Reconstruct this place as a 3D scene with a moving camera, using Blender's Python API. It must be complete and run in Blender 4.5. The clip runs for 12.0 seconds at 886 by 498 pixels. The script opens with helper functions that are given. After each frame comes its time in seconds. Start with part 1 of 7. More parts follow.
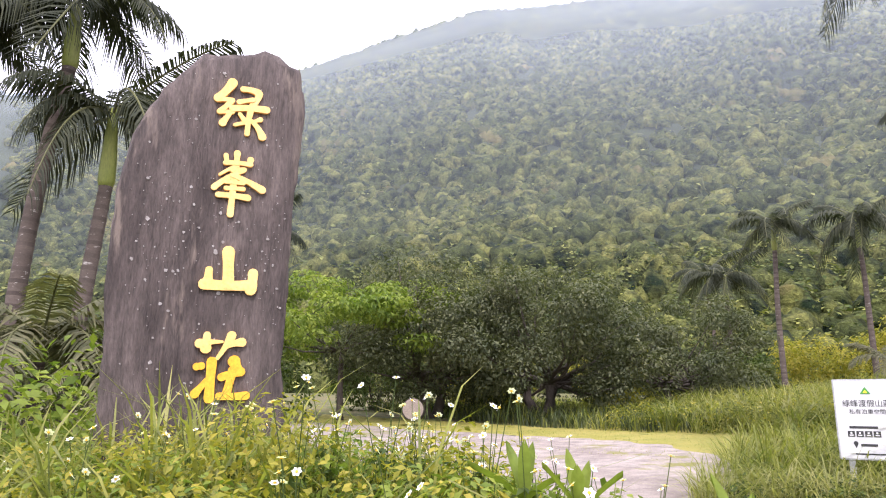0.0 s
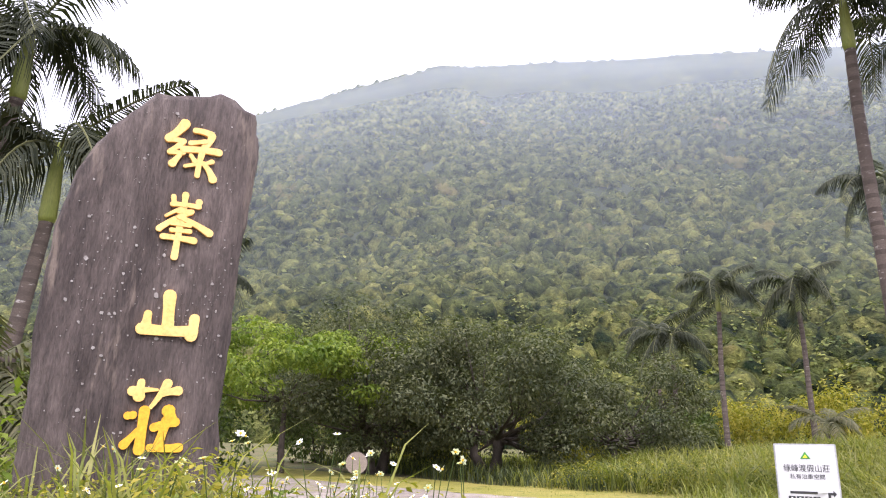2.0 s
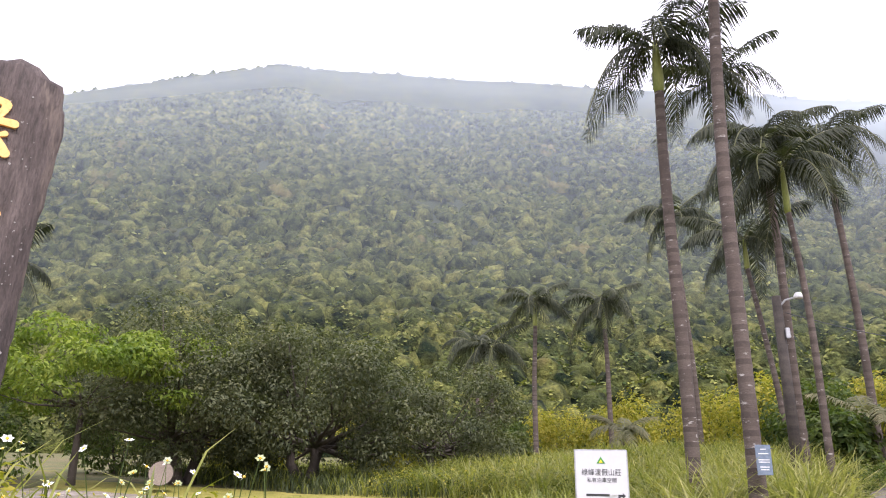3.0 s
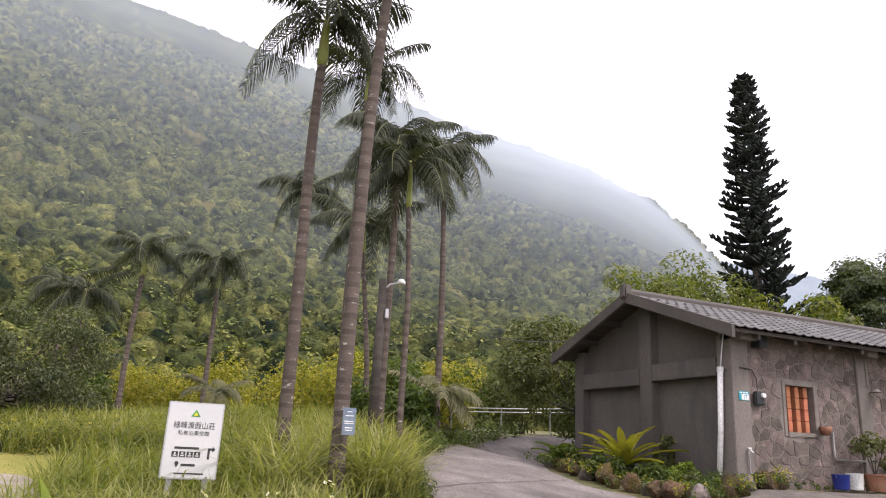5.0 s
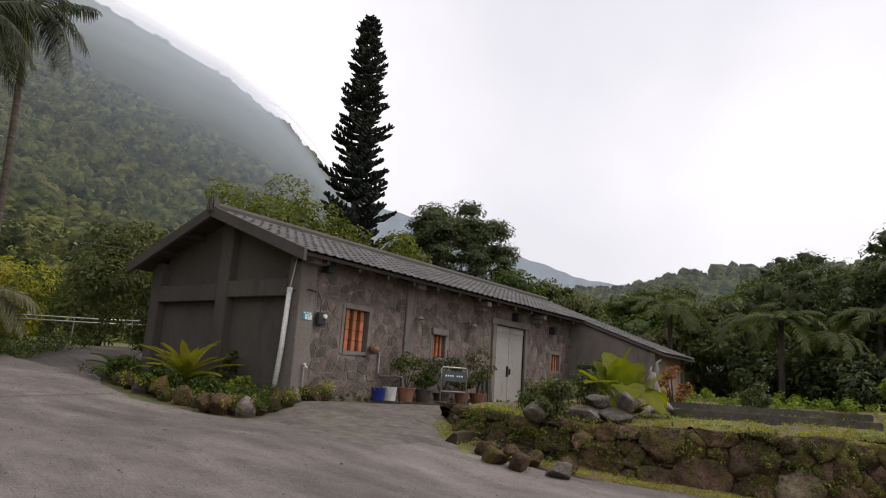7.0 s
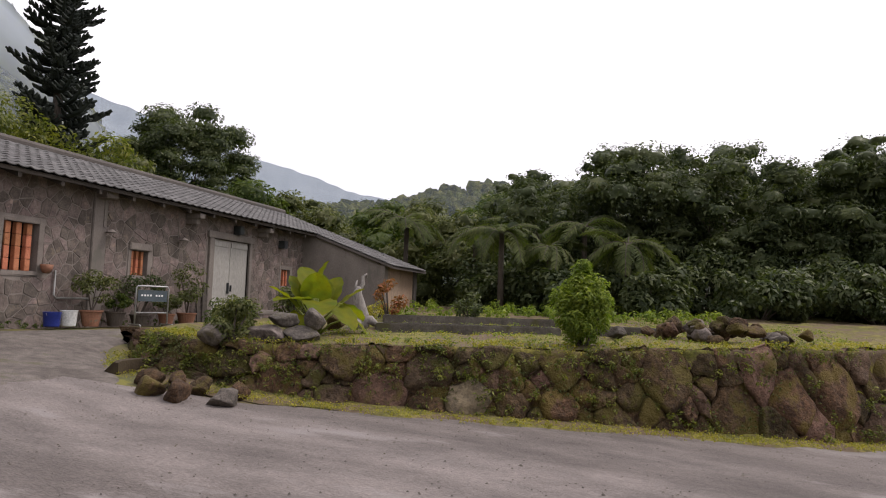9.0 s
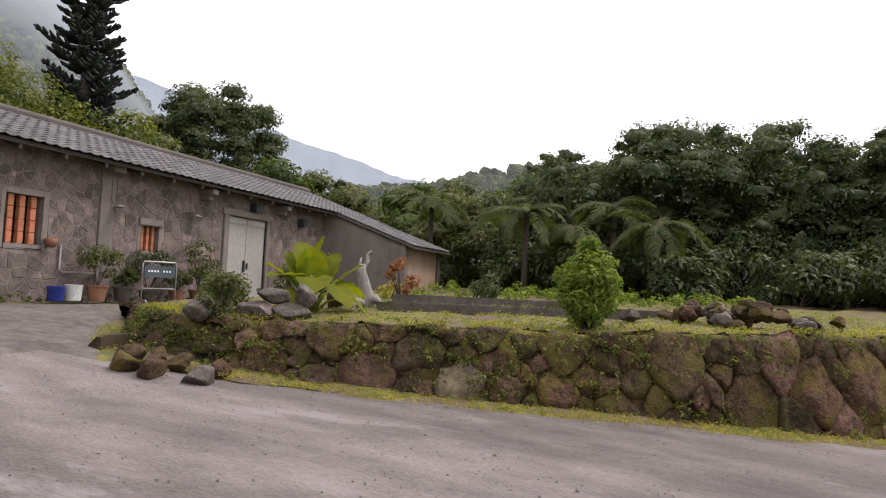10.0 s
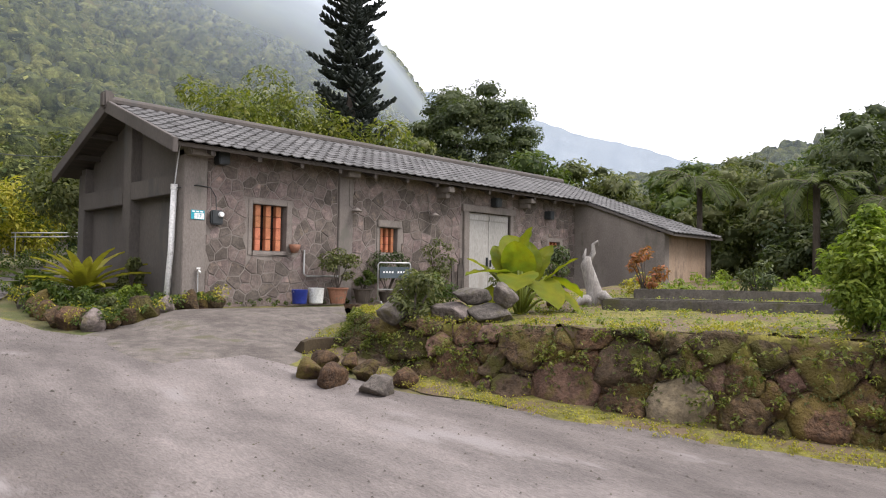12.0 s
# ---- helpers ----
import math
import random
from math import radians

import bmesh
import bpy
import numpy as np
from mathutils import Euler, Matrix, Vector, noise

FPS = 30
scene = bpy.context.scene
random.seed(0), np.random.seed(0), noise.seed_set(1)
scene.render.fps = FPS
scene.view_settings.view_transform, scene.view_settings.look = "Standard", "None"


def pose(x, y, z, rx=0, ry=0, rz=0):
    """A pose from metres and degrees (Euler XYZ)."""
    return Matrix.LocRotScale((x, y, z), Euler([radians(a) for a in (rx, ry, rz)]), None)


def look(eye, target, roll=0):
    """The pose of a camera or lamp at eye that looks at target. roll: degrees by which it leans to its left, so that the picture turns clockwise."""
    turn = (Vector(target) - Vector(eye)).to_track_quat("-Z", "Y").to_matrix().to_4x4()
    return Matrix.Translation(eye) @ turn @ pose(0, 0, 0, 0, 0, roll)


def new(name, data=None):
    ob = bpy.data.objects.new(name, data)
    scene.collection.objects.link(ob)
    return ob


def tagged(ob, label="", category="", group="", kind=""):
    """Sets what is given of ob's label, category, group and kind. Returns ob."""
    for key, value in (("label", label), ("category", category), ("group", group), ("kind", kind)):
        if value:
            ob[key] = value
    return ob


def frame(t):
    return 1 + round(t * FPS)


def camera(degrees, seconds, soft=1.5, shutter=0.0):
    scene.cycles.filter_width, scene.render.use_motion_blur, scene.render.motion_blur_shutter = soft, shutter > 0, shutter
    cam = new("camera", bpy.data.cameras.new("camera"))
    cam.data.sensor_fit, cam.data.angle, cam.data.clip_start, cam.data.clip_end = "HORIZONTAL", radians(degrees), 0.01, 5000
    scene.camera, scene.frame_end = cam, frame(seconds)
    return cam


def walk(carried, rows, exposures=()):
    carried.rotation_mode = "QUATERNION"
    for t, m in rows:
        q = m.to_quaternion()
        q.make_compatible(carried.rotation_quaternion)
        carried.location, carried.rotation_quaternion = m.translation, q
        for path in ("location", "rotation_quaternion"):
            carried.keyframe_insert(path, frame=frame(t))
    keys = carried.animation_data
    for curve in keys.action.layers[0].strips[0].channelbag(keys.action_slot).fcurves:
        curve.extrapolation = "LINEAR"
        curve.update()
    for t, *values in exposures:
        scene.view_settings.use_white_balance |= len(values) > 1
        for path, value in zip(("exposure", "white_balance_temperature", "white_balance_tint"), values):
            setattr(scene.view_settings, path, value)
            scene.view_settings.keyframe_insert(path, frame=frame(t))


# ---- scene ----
cam = camera(64.4, 12.0, soft=1.1)
SKY, SUN = 0.75, 1.3
EXPOSURES = [(0, 1.72, 5980, 25), (2.7, 1.54, 6020, 25), (4.5, 1.4, 6250, 23), (5.5, 0.96, 6420, 21), (6.5, 0.2, 6500, 17), (7.5, 0.24, 6500, 15), (9.5, 0.74, 6480, 20), (10.5, 1.07, 6420, 20), (12, 1.27, 6280, 16)]
PATH = [
    (0, (-9.627, -9.974, 0.484), (-10.515, -8.233, 0.904), 0.1),
    (0.5, (-9.636, -9.95, 0.492), (-10.491, -8.204, 0.961), 0.9),
    (1, (-9.632, -9.935, 0.499), (-10.434, -8.178, 1.017), 1.2),
    (1.5, (-9.626, -9.945, 0.508), (-10.421, -8.193, 1.054), 1.0),
    (2, (-9.635, -9.915, 0.518), (-10.389, -8.149, 1.078), 1.3),
    (2.5, (-9.599, -9.879, 0.532), (-10.099, -8.037, 1.13), 2.1),
    (2.7, (-9.578, -9.865, 0.527), (-9.978, -7.998, 1.121), 1.6),
    (4.3, (-9.875, -9.632, 0.403), (-9.716, -7.725, 0.986), 1.4),
    (4.5, (-9.833, -9.649, 0.403), (-9.498, -7.764, 0.98), 2.4),
    (4.8, (-9.784, -9.729, 0.399), (-9.167, -7.911, 0.96), 2.9),
    (5, (-9.726, -9.774, 0.397), (-8.995, -7.991, 0.932), 3.1),
    (5.5, (-9.623, -9.824, 0.404), (-8.689, -8.131, 0.918), 3.9),
    (6, (-9.494, -9.79, 0.425), (-8.252, -8.305, 0.926), 3.7),
    (6.5, (-9.285, -9.922, 0.416), (-7.798, -8.665, 0.871), 2.8),
    (7, (-9.022, -10.092, 0.415), (-7.449, -8.915, 0.791), 3.8),
    (7.5, (-8.757, -10.363, 0.361), (-7.033, -9.412, 0.714), 2.9),
    (7.7, (-8.613, -10.442, 0.366), (-6.865, -9.543, 0.734), 4.6),
    (9.3, (-7.463, -10.813, 0.588), (-5.553, -10.246, 0.758), 1.7),
    (9.4, (-7.393, -10.838, 0.6), (-5.493, -10.29, 0.904), 2.2),
    (9.5, (-7.317, -10.863, 0.613), (-5.403, -10.339, 0.863), 5.9),
    (10, (-6.939, -11.138, 0.491), (-5.08, -10.409, 0.607), 2.6),
    (10.5, (-6.568, -11.21, 0.556), (-4.824, -10.23, 0.586), 1.1),
    (11, (-6.094, -11.251, 0.536), (-4.376, -10.228, 0.602), 2.7),
    (11.5, (-5.681, -11.383, 0.484), (-3.997, -10.308, 0.574), 1.7),
    (12, (-5.299, -11.354, 0.558), (-3.876, -9.95, 0.632), 0.8),
]
walk(cam, [(t, look(eye, target, roll)) for t, eye, target, roll in PATH], EXPOSURES)
# ==== end of the walk ====

# ---- world, sun ----
world = bpy.data.worlds.new("overcast_sky")
scene.world = world
world.use_nodes = True
wt = world.node_tree
wt.nodes.clear()
w_out = wt.nodes.new("ShaderNodeOutputWorld")
w_bg = wt.nodes.new("ShaderNodeBackground")
w_sky = wt.nodes.new("ShaderNodeTexSky")
w_sky.sky_type = "NISHITA"
w_sky.sun_disc = False
w_sky.sun_elevation = radians(58)
w_sky.sun_rotation = radians(150)
w_scale = wt.nodes.new("ShaderNodeVectorMath")
w_scale.operation = "SCALE"
w_scale.inputs["Scale"].default_value = 0.10
wt.links.new(w_sky.outputs[0], w_scale.inputs[0])
w_co = wt.nodes.new("ShaderNodeTexCoord")
w_noise = wt.nodes.new("ShaderNodeTexNoise")
w_noise.inputs["Scale"].default_value = 1.7
w_noise.inputs["Detail"].default_value = 4
wt.links.new(w_co.outputs["Generated"], w_noise.inputs["Vector"])
w_ramp = wt.nodes.new("ShaderNodeValToRGB")
w_ramp.color_ramp.elements[0].position, w_ramp.color_ramp.elements[0].color = 0.3, (1.02, 1.03, 1.06, 1)
w_ramp.color_ramp.elements[1].position, w_ramp.color_ramp.elements[1].color = 0.62, (1.32, 1.31, 1.32, 1)
wt.links.new(w_noise.outputs[0], w_ramp.inputs[0])
w_mix = wt.nodes.new("ShaderNodeMix")
w_mix.data_type = "RGBA"
w_mix.inputs["Factor"].default_value = 0.9
wt.links.new(w_scale.outputs[0], w_mix.inputs[6])
wt.links.new(w_ramp.outputs[0], w_mix.inputs[7])
wt.links.new(w_mix.outputs[2], w_bg.inputs[0])
w_bg.inputs[1].default_value = SKY
wt.links.new(w_bg.outputs[0], w_out.inputs[0])
sun = new("sun", bpy.data.lights.new("sun", "SUN"))
sun.data.energy, sun.data.angle, sun.data.color = SUN, radians(14), (1.0, 0.95, 0.86)
sun.matrix_world = look((30, -45, 80), (0, 0, 0))


# ---- materials ----
def mat(name, a, b, scale=3.0, rough=0.85, bump=0.3, fine=40.0, c=None, spots=0.0, spot_scale=9.0, rnd=0.0, island=False, metal=0.0, leaf=0.0, stretch=(1, 1, 1), coat=0.0, dist=0.02, rich=1.0):
    """Two noise scales, optional spots of a third colour, optional tone that varies from piece to piece."""
    m = bpy.data.materials.new(name)
    m.use_nodes = True
    nt = m.node_tree
    nt.nodes.clear()
    N, L = nt.nodes.new, nt.links.new
    out, bs = N("ShaderNodeOutputMaterial"), N("ShaderNodeBsdfPrincipled")
    geo, mp = N("ShaderNodeNewGeometry"), N("ShaderNodeMapping")
    mp.inputs["Scale"].default_value = stretch
    L(geo.outputs["Position"], mp.inputs["Vector"])

    def noise_tex(s, detail=4.0, roughness=0.6):
        n = N("ShaderNodeTexNoise")
        n.inputs["Scale"].default_value, n.inputs["Detail"].default_value, n.inputs["Roughness"].default_value = s, detail, roughness
        L(mp.outputs[0], n.inputs["Vector"])
        return n

    def mix(kind, fac, x, y):
        n = N("ShaderNodeMix")
        n.data_type, n.blend_type = "RGBA", kind
        for s, v in ((0, fac), (6, x), (7, y)):
            if hasattr(v, "is_linked"):
                L(v, n.inputs[s])
            else:
                n.inputs[s].default_value = v if s == 0 else (*v, 1)
        return n.outputs[2]

    def ramp(src, lo, hi, v0=0.0, v1=1.0):
        n = N("ShaderNodeMapRange")
        for i, v in enumerate((lo, hi, v0, v1)):
            n.inputs[i + 1].default_value = v
        L(src, n.inputs[0])
        return n.outputs[0]

    big, small = noise_tex(scale), noise_tex(fine, 3.0, 0.7)
    col = mix("MIX", ramp(big.outputs[0], 0.36, 0.64), a, b)
    grain = ramp(small.outputs[0], 0.3, 0.7, 1 - 0.28 * rich, 1 + 0.24 * rich)
    comb = N("ShaderNodeCombineColor")
    for i in range(3):
        L(grain, comb.inputs[i])
    col = mix("MULTIPLY", 0.8, col, comb.outputs[0])
    if rich > 1:
        mid = ramp(noise_tex(scale * 5, 4.0, 0.65).outputs[0], 0.34, 0.66, 1 - 0.26 * rich, 1 + 0.24 * rich)
        cm = N("ShaderNodeCombineColor")
        for i in range(3):
            L(mid, cm.inputs[i])
        col = mix("MULTIPLY", 0.8, col, cm.outputs[0])
    if c is not None:
        sp = noise_tex(spot_scale, 5.0, 0.65)
        col = mix("MIX", ramp(sp.outputs[0], 0.62 - 0.2 * spots, 0.70 - 0.2 * spots), col, c)
    if rnd > 0:
        if island:
            src = geo.outputs["Random Per Island"]
        else:
            src = N("ShaderNodeObjectInfo").outputs["Random"]
        hs = N("ShaderNodeHueSaturation")
        L(ramp(src, 0, 1, 1 - rnd, 1 + rnd), hs.inputs["Value"])
        L(ramp(src, 0, 1, 0.5 + 0.05 * rnd, 0.5 - 0.06 * rnd), hs.inputs["Hue"])
        L(col, hs.inputs["Color"])
        col = hs.outputs[0]
    L(col, bs.inputs["Base Color"])
    L(ramp(small.outputs[0], 0.25, 0.75, max(0.05, rough - 0.12), min(1, rough + 0.1)), bs.inputs["Roughness"])
    bs.inputs["Metallic"].default_value = metal
    bs.inputs["Specular IOR Level"].default_value = 0.15 if leaf > 0 else 0.35
    bs.inputs["Coat Weight"].default_value = coat
    if bump > 0:
        bp = N("ShaderNodeBump")
        bp.inputs["Strength"].default_value, bp.inputs["Distance"].default_value = bump, dist
        L(small.outputs[0], bp.inputs["Height"])
        L(bp.outputs[0], bs.inputs["Normal"])
    if leaf > 0:
        tr = N("ShaderNodeBsdfTranslucent")
        L(mix("MULTIPLY", 1.0, col, (1.5, 1.7, 0.7)), tr.inputs["Color"])
        ms = N("ShaderNodeMixShader")
        ms.inputs[0].default_value = leaf
        L(bs.outputs[0], ms.inputs[1])
        L(tr.outputs[0], ms.inputs[2])
        L(ms.outputs[0], out.inputs["Surface"])
    else:
        L(bs.outputs[0], out.inputs["Surface"])
    return m


M = {}
M["soil"] = mat("damp_soil", (0.034, 0.023, 0.012), (0.058, 0.042, 0.022), 3.0, 0.95, 0.6, 30)
M["redrock"] = mat("reddish_mossy_boulder", (0.075, 0.045, 0.028), (0.135, 0.085, 0.055), 2.6, 0.95, 1.0, 20, (0.095, 0.080, 0.020), 0.45, 2.2, rnd=0.3, dist=0.05, rich=1.5)
M["earth"] = mat("earth_grass", (0.07, 0.085, 0.022), (0.13, 0.105, 0.05), 0.9, 0.95, 0.8, 30, (0.16, 0.15, 0.03), 0.3, 2.0)
M["asphalt"] = mat("worn_asphalt", (0.126, 0.108, 0.098), (0.215, 0.187, 0.172), 0.45, 0.92, 1.0, 48, (0.240, 0.215, 0.203), 0.06, 1.1, stretch=(1, 0.4, 1), dist=0.025, rich=1.15)
M["gravel"] = mat("gravel", (0.235, 0.195, 0.165), (0.315, 0.270, 0.232), 0.7, 0.95, 0.8, 60, (0.20, 0.19, 0.06), 0.35, 1.1, rich=1.3)
M["yard"] = mat("gravel_yard", (0.112, 0.095, 0.082), (0.175, 0.152, 0.132), 1.2, 0.95, 1.0, 55, (0.11, 0.10, 0.06), 0.25, 1.2, rich=1.3)
M["moss"] = mat("moss_turf", (0.105, 0.105, 0.020), (0.165, 0.140, 0.034), 1.3, 0.95, 1.0, 22, (0.12, 0.085, 0.052), 0.75, 1.1, rich=2.1)
M["mowed"] = mat("mown_grass", (0.23, 0.22, 0.035), (0.30, 0.26, 0.06), 1.2, 0.95, 0.9, 60, (0.16, 0.17, 0.03), 0.3, 3.0)
M["cement"] = mat("grey_cement_render", (0.084, 0.073, 0.065), (0.113, 0.099, 0.087), 0.8, 0.9, 0.25, 35, (0.085, 0.08, 0.074), 0.3, 1.3, stretch=(1, 1, 0.35))
M["concrete"] = mat("weathered_concrete", (0.157, 0.136, 0.120), (0.213, 0.186, 0.162), 1.6, 0.9, 0.3, 40, (0.13, 0.12, 0.10), 0.25, 2.5, stretch=(1, 1, 0.5))
M["bedwall"] = mat("mossy_old_concrete", (0.075, 0.066, 0.054), (0.125, 0.112, 0.095), 1.6, 0.95, 0.5, 30, (0.075, 0.07, 0.03), 0.35, 2.0, rich=1.2)
M["ext"] = mat("sandy_render", (0.25, 0.205, 0.165), (0.30, 0.25, 0.20), 1.0, 0.9, 0.25, 30, (0.24, 0.20, 0.165), 0.3, 1.5)
M["mortar"] = mat("grey_mortar", (0.175, 0.150, 0.130), (0.235, 0.204, 0.178), 3.0, 0.95, 0.5, 60)
M["veneer"] = mat("flagstone", (0.112, 0.087, 0.075), (0.182, 0.148, 0.127), 2.2, 0.85, 0.7, 38, (0.24, 0.185, 0.145), 0.2, 4.0, rnd=0.36, rich=1.2)
M["veneer_far"] = mat("flagstone_field", (0.112, 0.087, 0.075), (0.182, 0.148, 0.127), 2.2, 0.85, 0.7, 38, (0.24, 0.185, 0.145), 0.2, 4.0, rnd=0.36, island=True, rich=1.2)
M["tile"] = mat("grey_roof_tile", (0.094, 0.090, 0.087), (0.140, 0.135, 0.130), 2.0, 0.85, 0.4, 50, (0.085, 0.085, 0.08), 0.2, 5.0, rnd=0.2, island=True)
M["tile_piece"] = mat("grey_roof_tile_piece", (0.094, 0.090, 0.087), (0.140, 0.135, 0.130), 2.0, 0.85, 0.4, 50, (0.085, 0.085, 0.08), 0.2, 5.0, rnd=0.2)
M["darkwood"] = mat("dark_timber", (0.045, 0.038, 0.032), (0.075, 0.062, 0.05), 3, 0.85, 0.4, 30, stretch=(0.3, 3, 3))
M["brickbar"] = mat("orange_brick", (0.40, 0.145, 0.07), (0.50, 0.20, 0.10), 5, 0.85, 0.4, 50, (0.30, 0.10, 0.05), 0.2, 9, rnd=0.15)
M["sand_render"] = mat("sandy_render", (0.30, 0.215, 0.15), (0.37, 0.275, 0.20), 0.9, 0.9, 0.2, 30, (0.20, 0.15, 0.11), 0.2, 1.6, stretch=(1, 1, 0.4))
M["doorpaint"] = mat("pale_grey_door_paint", (0.30, 0.29, 0.262), (0.355, 0.34, 0.31), 1.2, 0.6, 0.12, 30, (0.30, 0.28, 0.25), 0.2, 3, stretch=(1, 1, 0.3))
M["whitepipe"] = mat("white_pvc", (0.66, 0.65, 0.62), (0.75, 0.74, 0.71), 2, 0.5, 0.05, 30, (0.42, 0.40, 0.36), 0.15, 5)
M["steel"] = mat("dull_steel", (0.38, 0.38, 0.37), (0.5, 0.5, 0.49), 6, 0.4, 0.05, 60, metal=0.8)
M["black"] = mat("dark_plastic", (0.025, 0.028, 0.03), (0.04, 0.045, 0.045), 6, 0.5, 0.05, 40)
# near-black colour for the shade of unlit rooms; also used for the road joint
M["dark"] = mat("dark_interior", (0.02, 0.018, 0.016), (0.03, 0.027, 0.024), 2, 0.9, 0.0, 20)
M["teal"] = mat("blue_green_enamel", (0.02, 0.28, 0.36), (0.03, 0.33, 0.40), 4, 0.4, 0.03, 30)
M["white"] = mat("white_plastic", (0.74, 0.74, 0.72), (0.80, 0.80, 0.78), 3, 0.45, 0.03, 30, (0.6, 0.58, 0.54), 0.1, 6)
M["blue"] = mat("blue_plastic", (0.022, 0.035, 0.22), (0.03, 0.05, 0.28), 3, 0.45, 0.03, 30)
M["terracotta"] = mat("terracotta", (0.20, 0.09, 0.055), (0.27, 0.13, 0.08), 5, 0.85, 0.3, 40, (0.16, 0.14, 0.10), 0.2, 7)
M["board"] = mat("dark_board", (0.05, 0.07, 0.08), (0.07, 0.09, 0.10), 3, 0.6, 0.05, 30)
M["notice"] = mat("blue_grey_notice", (0.13, 0.17, 0.22), (0.18, 0.22, 0.27), 3, 0.6, 0.05, 30)
M["slab"] = mat("dark_slate_monolith", (0.060, 0.046, 0.041), (0.122, 0.096, 0.085), 1.3, 0.85, 0.9, 34, (0.185, 0.145, 0.118), 0.22, 2.2, stretch=(1.8, 1.8, 0.34), dist=0.03, rich=1.6)
M["driftwood"] = mat("bleached_driftwood", (0.20, 0.18, 0.16), (0.30, 0.28, 0.255), 3, 0.9, 0.5, 40, (0.2, 0.18, 0.155), 0.25, 5, stretch=(2, 2, 0.4), rich=1.2)
M["lichen_grey"] = mat("grey_lichen", (0.24, 0.215, 0.195), (0.36, 0.335, 0.31), 12, 0.95, 0.4, 60)
M["gold"] = mat("golden_yellow_paint", (0.85, 0.50, 0.14), (0.89, 0.55, 0.19), 3, 0.5, 0.06, 30)
M["gold_deep"] = mat("deep_golden_paint", (0.80, 0.37, 0.015), (0.85, 0.43, 0.03), 3, 0.45, 0.06, 30)
M["signwhite"] = mat("off_white_sign_face", (0.55, 0.55, 0.54), (0.58, 0.575, 0.56), 2, 0.5, 0.02, 20, rich=0.15)
M["ink"] = mat("dark_lettering", (0.03, 0.03, 0.03), (0.045, 0.045, 0.045), 4, 0.6, 0, 20)
M["signgreen"] = mat("sign_green", (0.06, 0.25, 0.04), (0.07, 0.28, 0.05), 4, 0.5, 0, 20)
M["signyellow"] = mat("sign_yellow", (0.8, 0.6, 0.03), (0.85, 0.65, 0.05), 4, 0.5, 0, 20)
M["rock"] = mat("mossy_boulder", (0.050, 0.030, 0.014), (0.112, 0.072, 0.036), 3.2, 0.95, 1.0, 26, (0.094, 0.074, 0.016), 0.62, 2.6, rnd=0.35, dist=0.06, rich=2.0)
M["palerock"] = mat("pale_boulder", (0.185, 0.150, 0.090), (0.085, 0.068, 0.045), 2.6, 0.9, 0.6, 20, (0.09, 0.07, 0.05), 0.35, 2.6, rnd=0.15, dist=0.05, rich=1.3)
M["greyrock"] = mat("grey_field_stone", (0.085, 0.072, 0.062), (0.165, 0.14, 0.12), 3, 0.9, 0.6, 22, (0.10, 0.085, 0.05), 0.3, 4, rnd=0.3, dist=0.05, rich=1.4)
M["bark"] = mat("brown_bark", (0.055, 0.043, 0.034), (0.10, 0.082, 0.066), 4, 0.95, 0.7, 30, stretch=(1, 1, 0.3), dist=0.03)
M["palmbark"] = mat("ringed_palm_trunk", (0.088, 0.068, 0.054), (0.132, 0.104, 0.083), 1.6, 0.9, 0.6, 26, (0.42, 0.39, 0.35), 0.05, 7.0, stretch=(1, 1, 2.5))
M["palmring"] = mat("palm_leaf_scar", (0.066, 0.050, 0.040), (0.095, 0.073, 0.060), 2.0, 0.95, 0.4, 30)
M["shaft"] = mat("green_crownshaft", (0.20, 0.24, 0.045), (0.27, 0.29, 0.07), 2, 0.5, 0.1, 20, stretch=(3, 3, 0.5))
M["frond"] = mat("palm_leaflet", (0.027, 0.033, 0.020), (0.050, 0.055, 0.030), 1.5, 0.6, 0.05, 20, rnd=0.3, island=True, leaf=0.22)
M["rib"] = mat("leaf_rib", (0.085, 0.09, 0.03), (0.12, 0.12, 0.045), 2, 0.6, 0.05, 20)
M["frond_dry"] = mat("dry_palm_leaflet", (0.10, 0.105, 0.05), (0.16, 0.15, 0.08), 1.5, 0.6, 0.05, 20, rnd=0.3, island=True, leaf=0.2)
M["fern"] = mat("fern_leaflet", (0.060, 0.080, 0.027), (0.100, 0.116, 0.040), 1.2, 0.75, 0.05, 20, rnd=0.25, island=True, leaf=0.3)
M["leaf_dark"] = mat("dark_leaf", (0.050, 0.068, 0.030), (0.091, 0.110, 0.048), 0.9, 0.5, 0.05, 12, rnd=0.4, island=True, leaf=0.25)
M["leaf_grey"] = mat("grey_green_leaf", (0.062, 0.074, 0.036), (0.105, 0.114, 0.056), 0.8, 0.55, 0.05, 12, rnd=0.4, island=True, leaf=0.25)
M["leaf_mid"] = mat("mid_leaf", (0.05, 0.078, 0.018), (0.085, 0.115, 0.03), 0.8, 0.5, 0.05, 12, rnd=0.4, island=True, leaf=0.3)
M["leaf_spring"] = mat("spring_leaf", (0.085, 0.105, 0.024), (0.15, 0.16, 0.036), 0.8, 0.5, 0.05, 12, rnd=0.4, island=True, leaf=0.35)
M["leaf_olive"] = mat("olive_leaf", (0.074, 0.088, 0.032), (0.118, 0.128, 0.050), 0.8, 0.55, 0.05, 12, rnd=0.35, island=True, leaf=0.28)
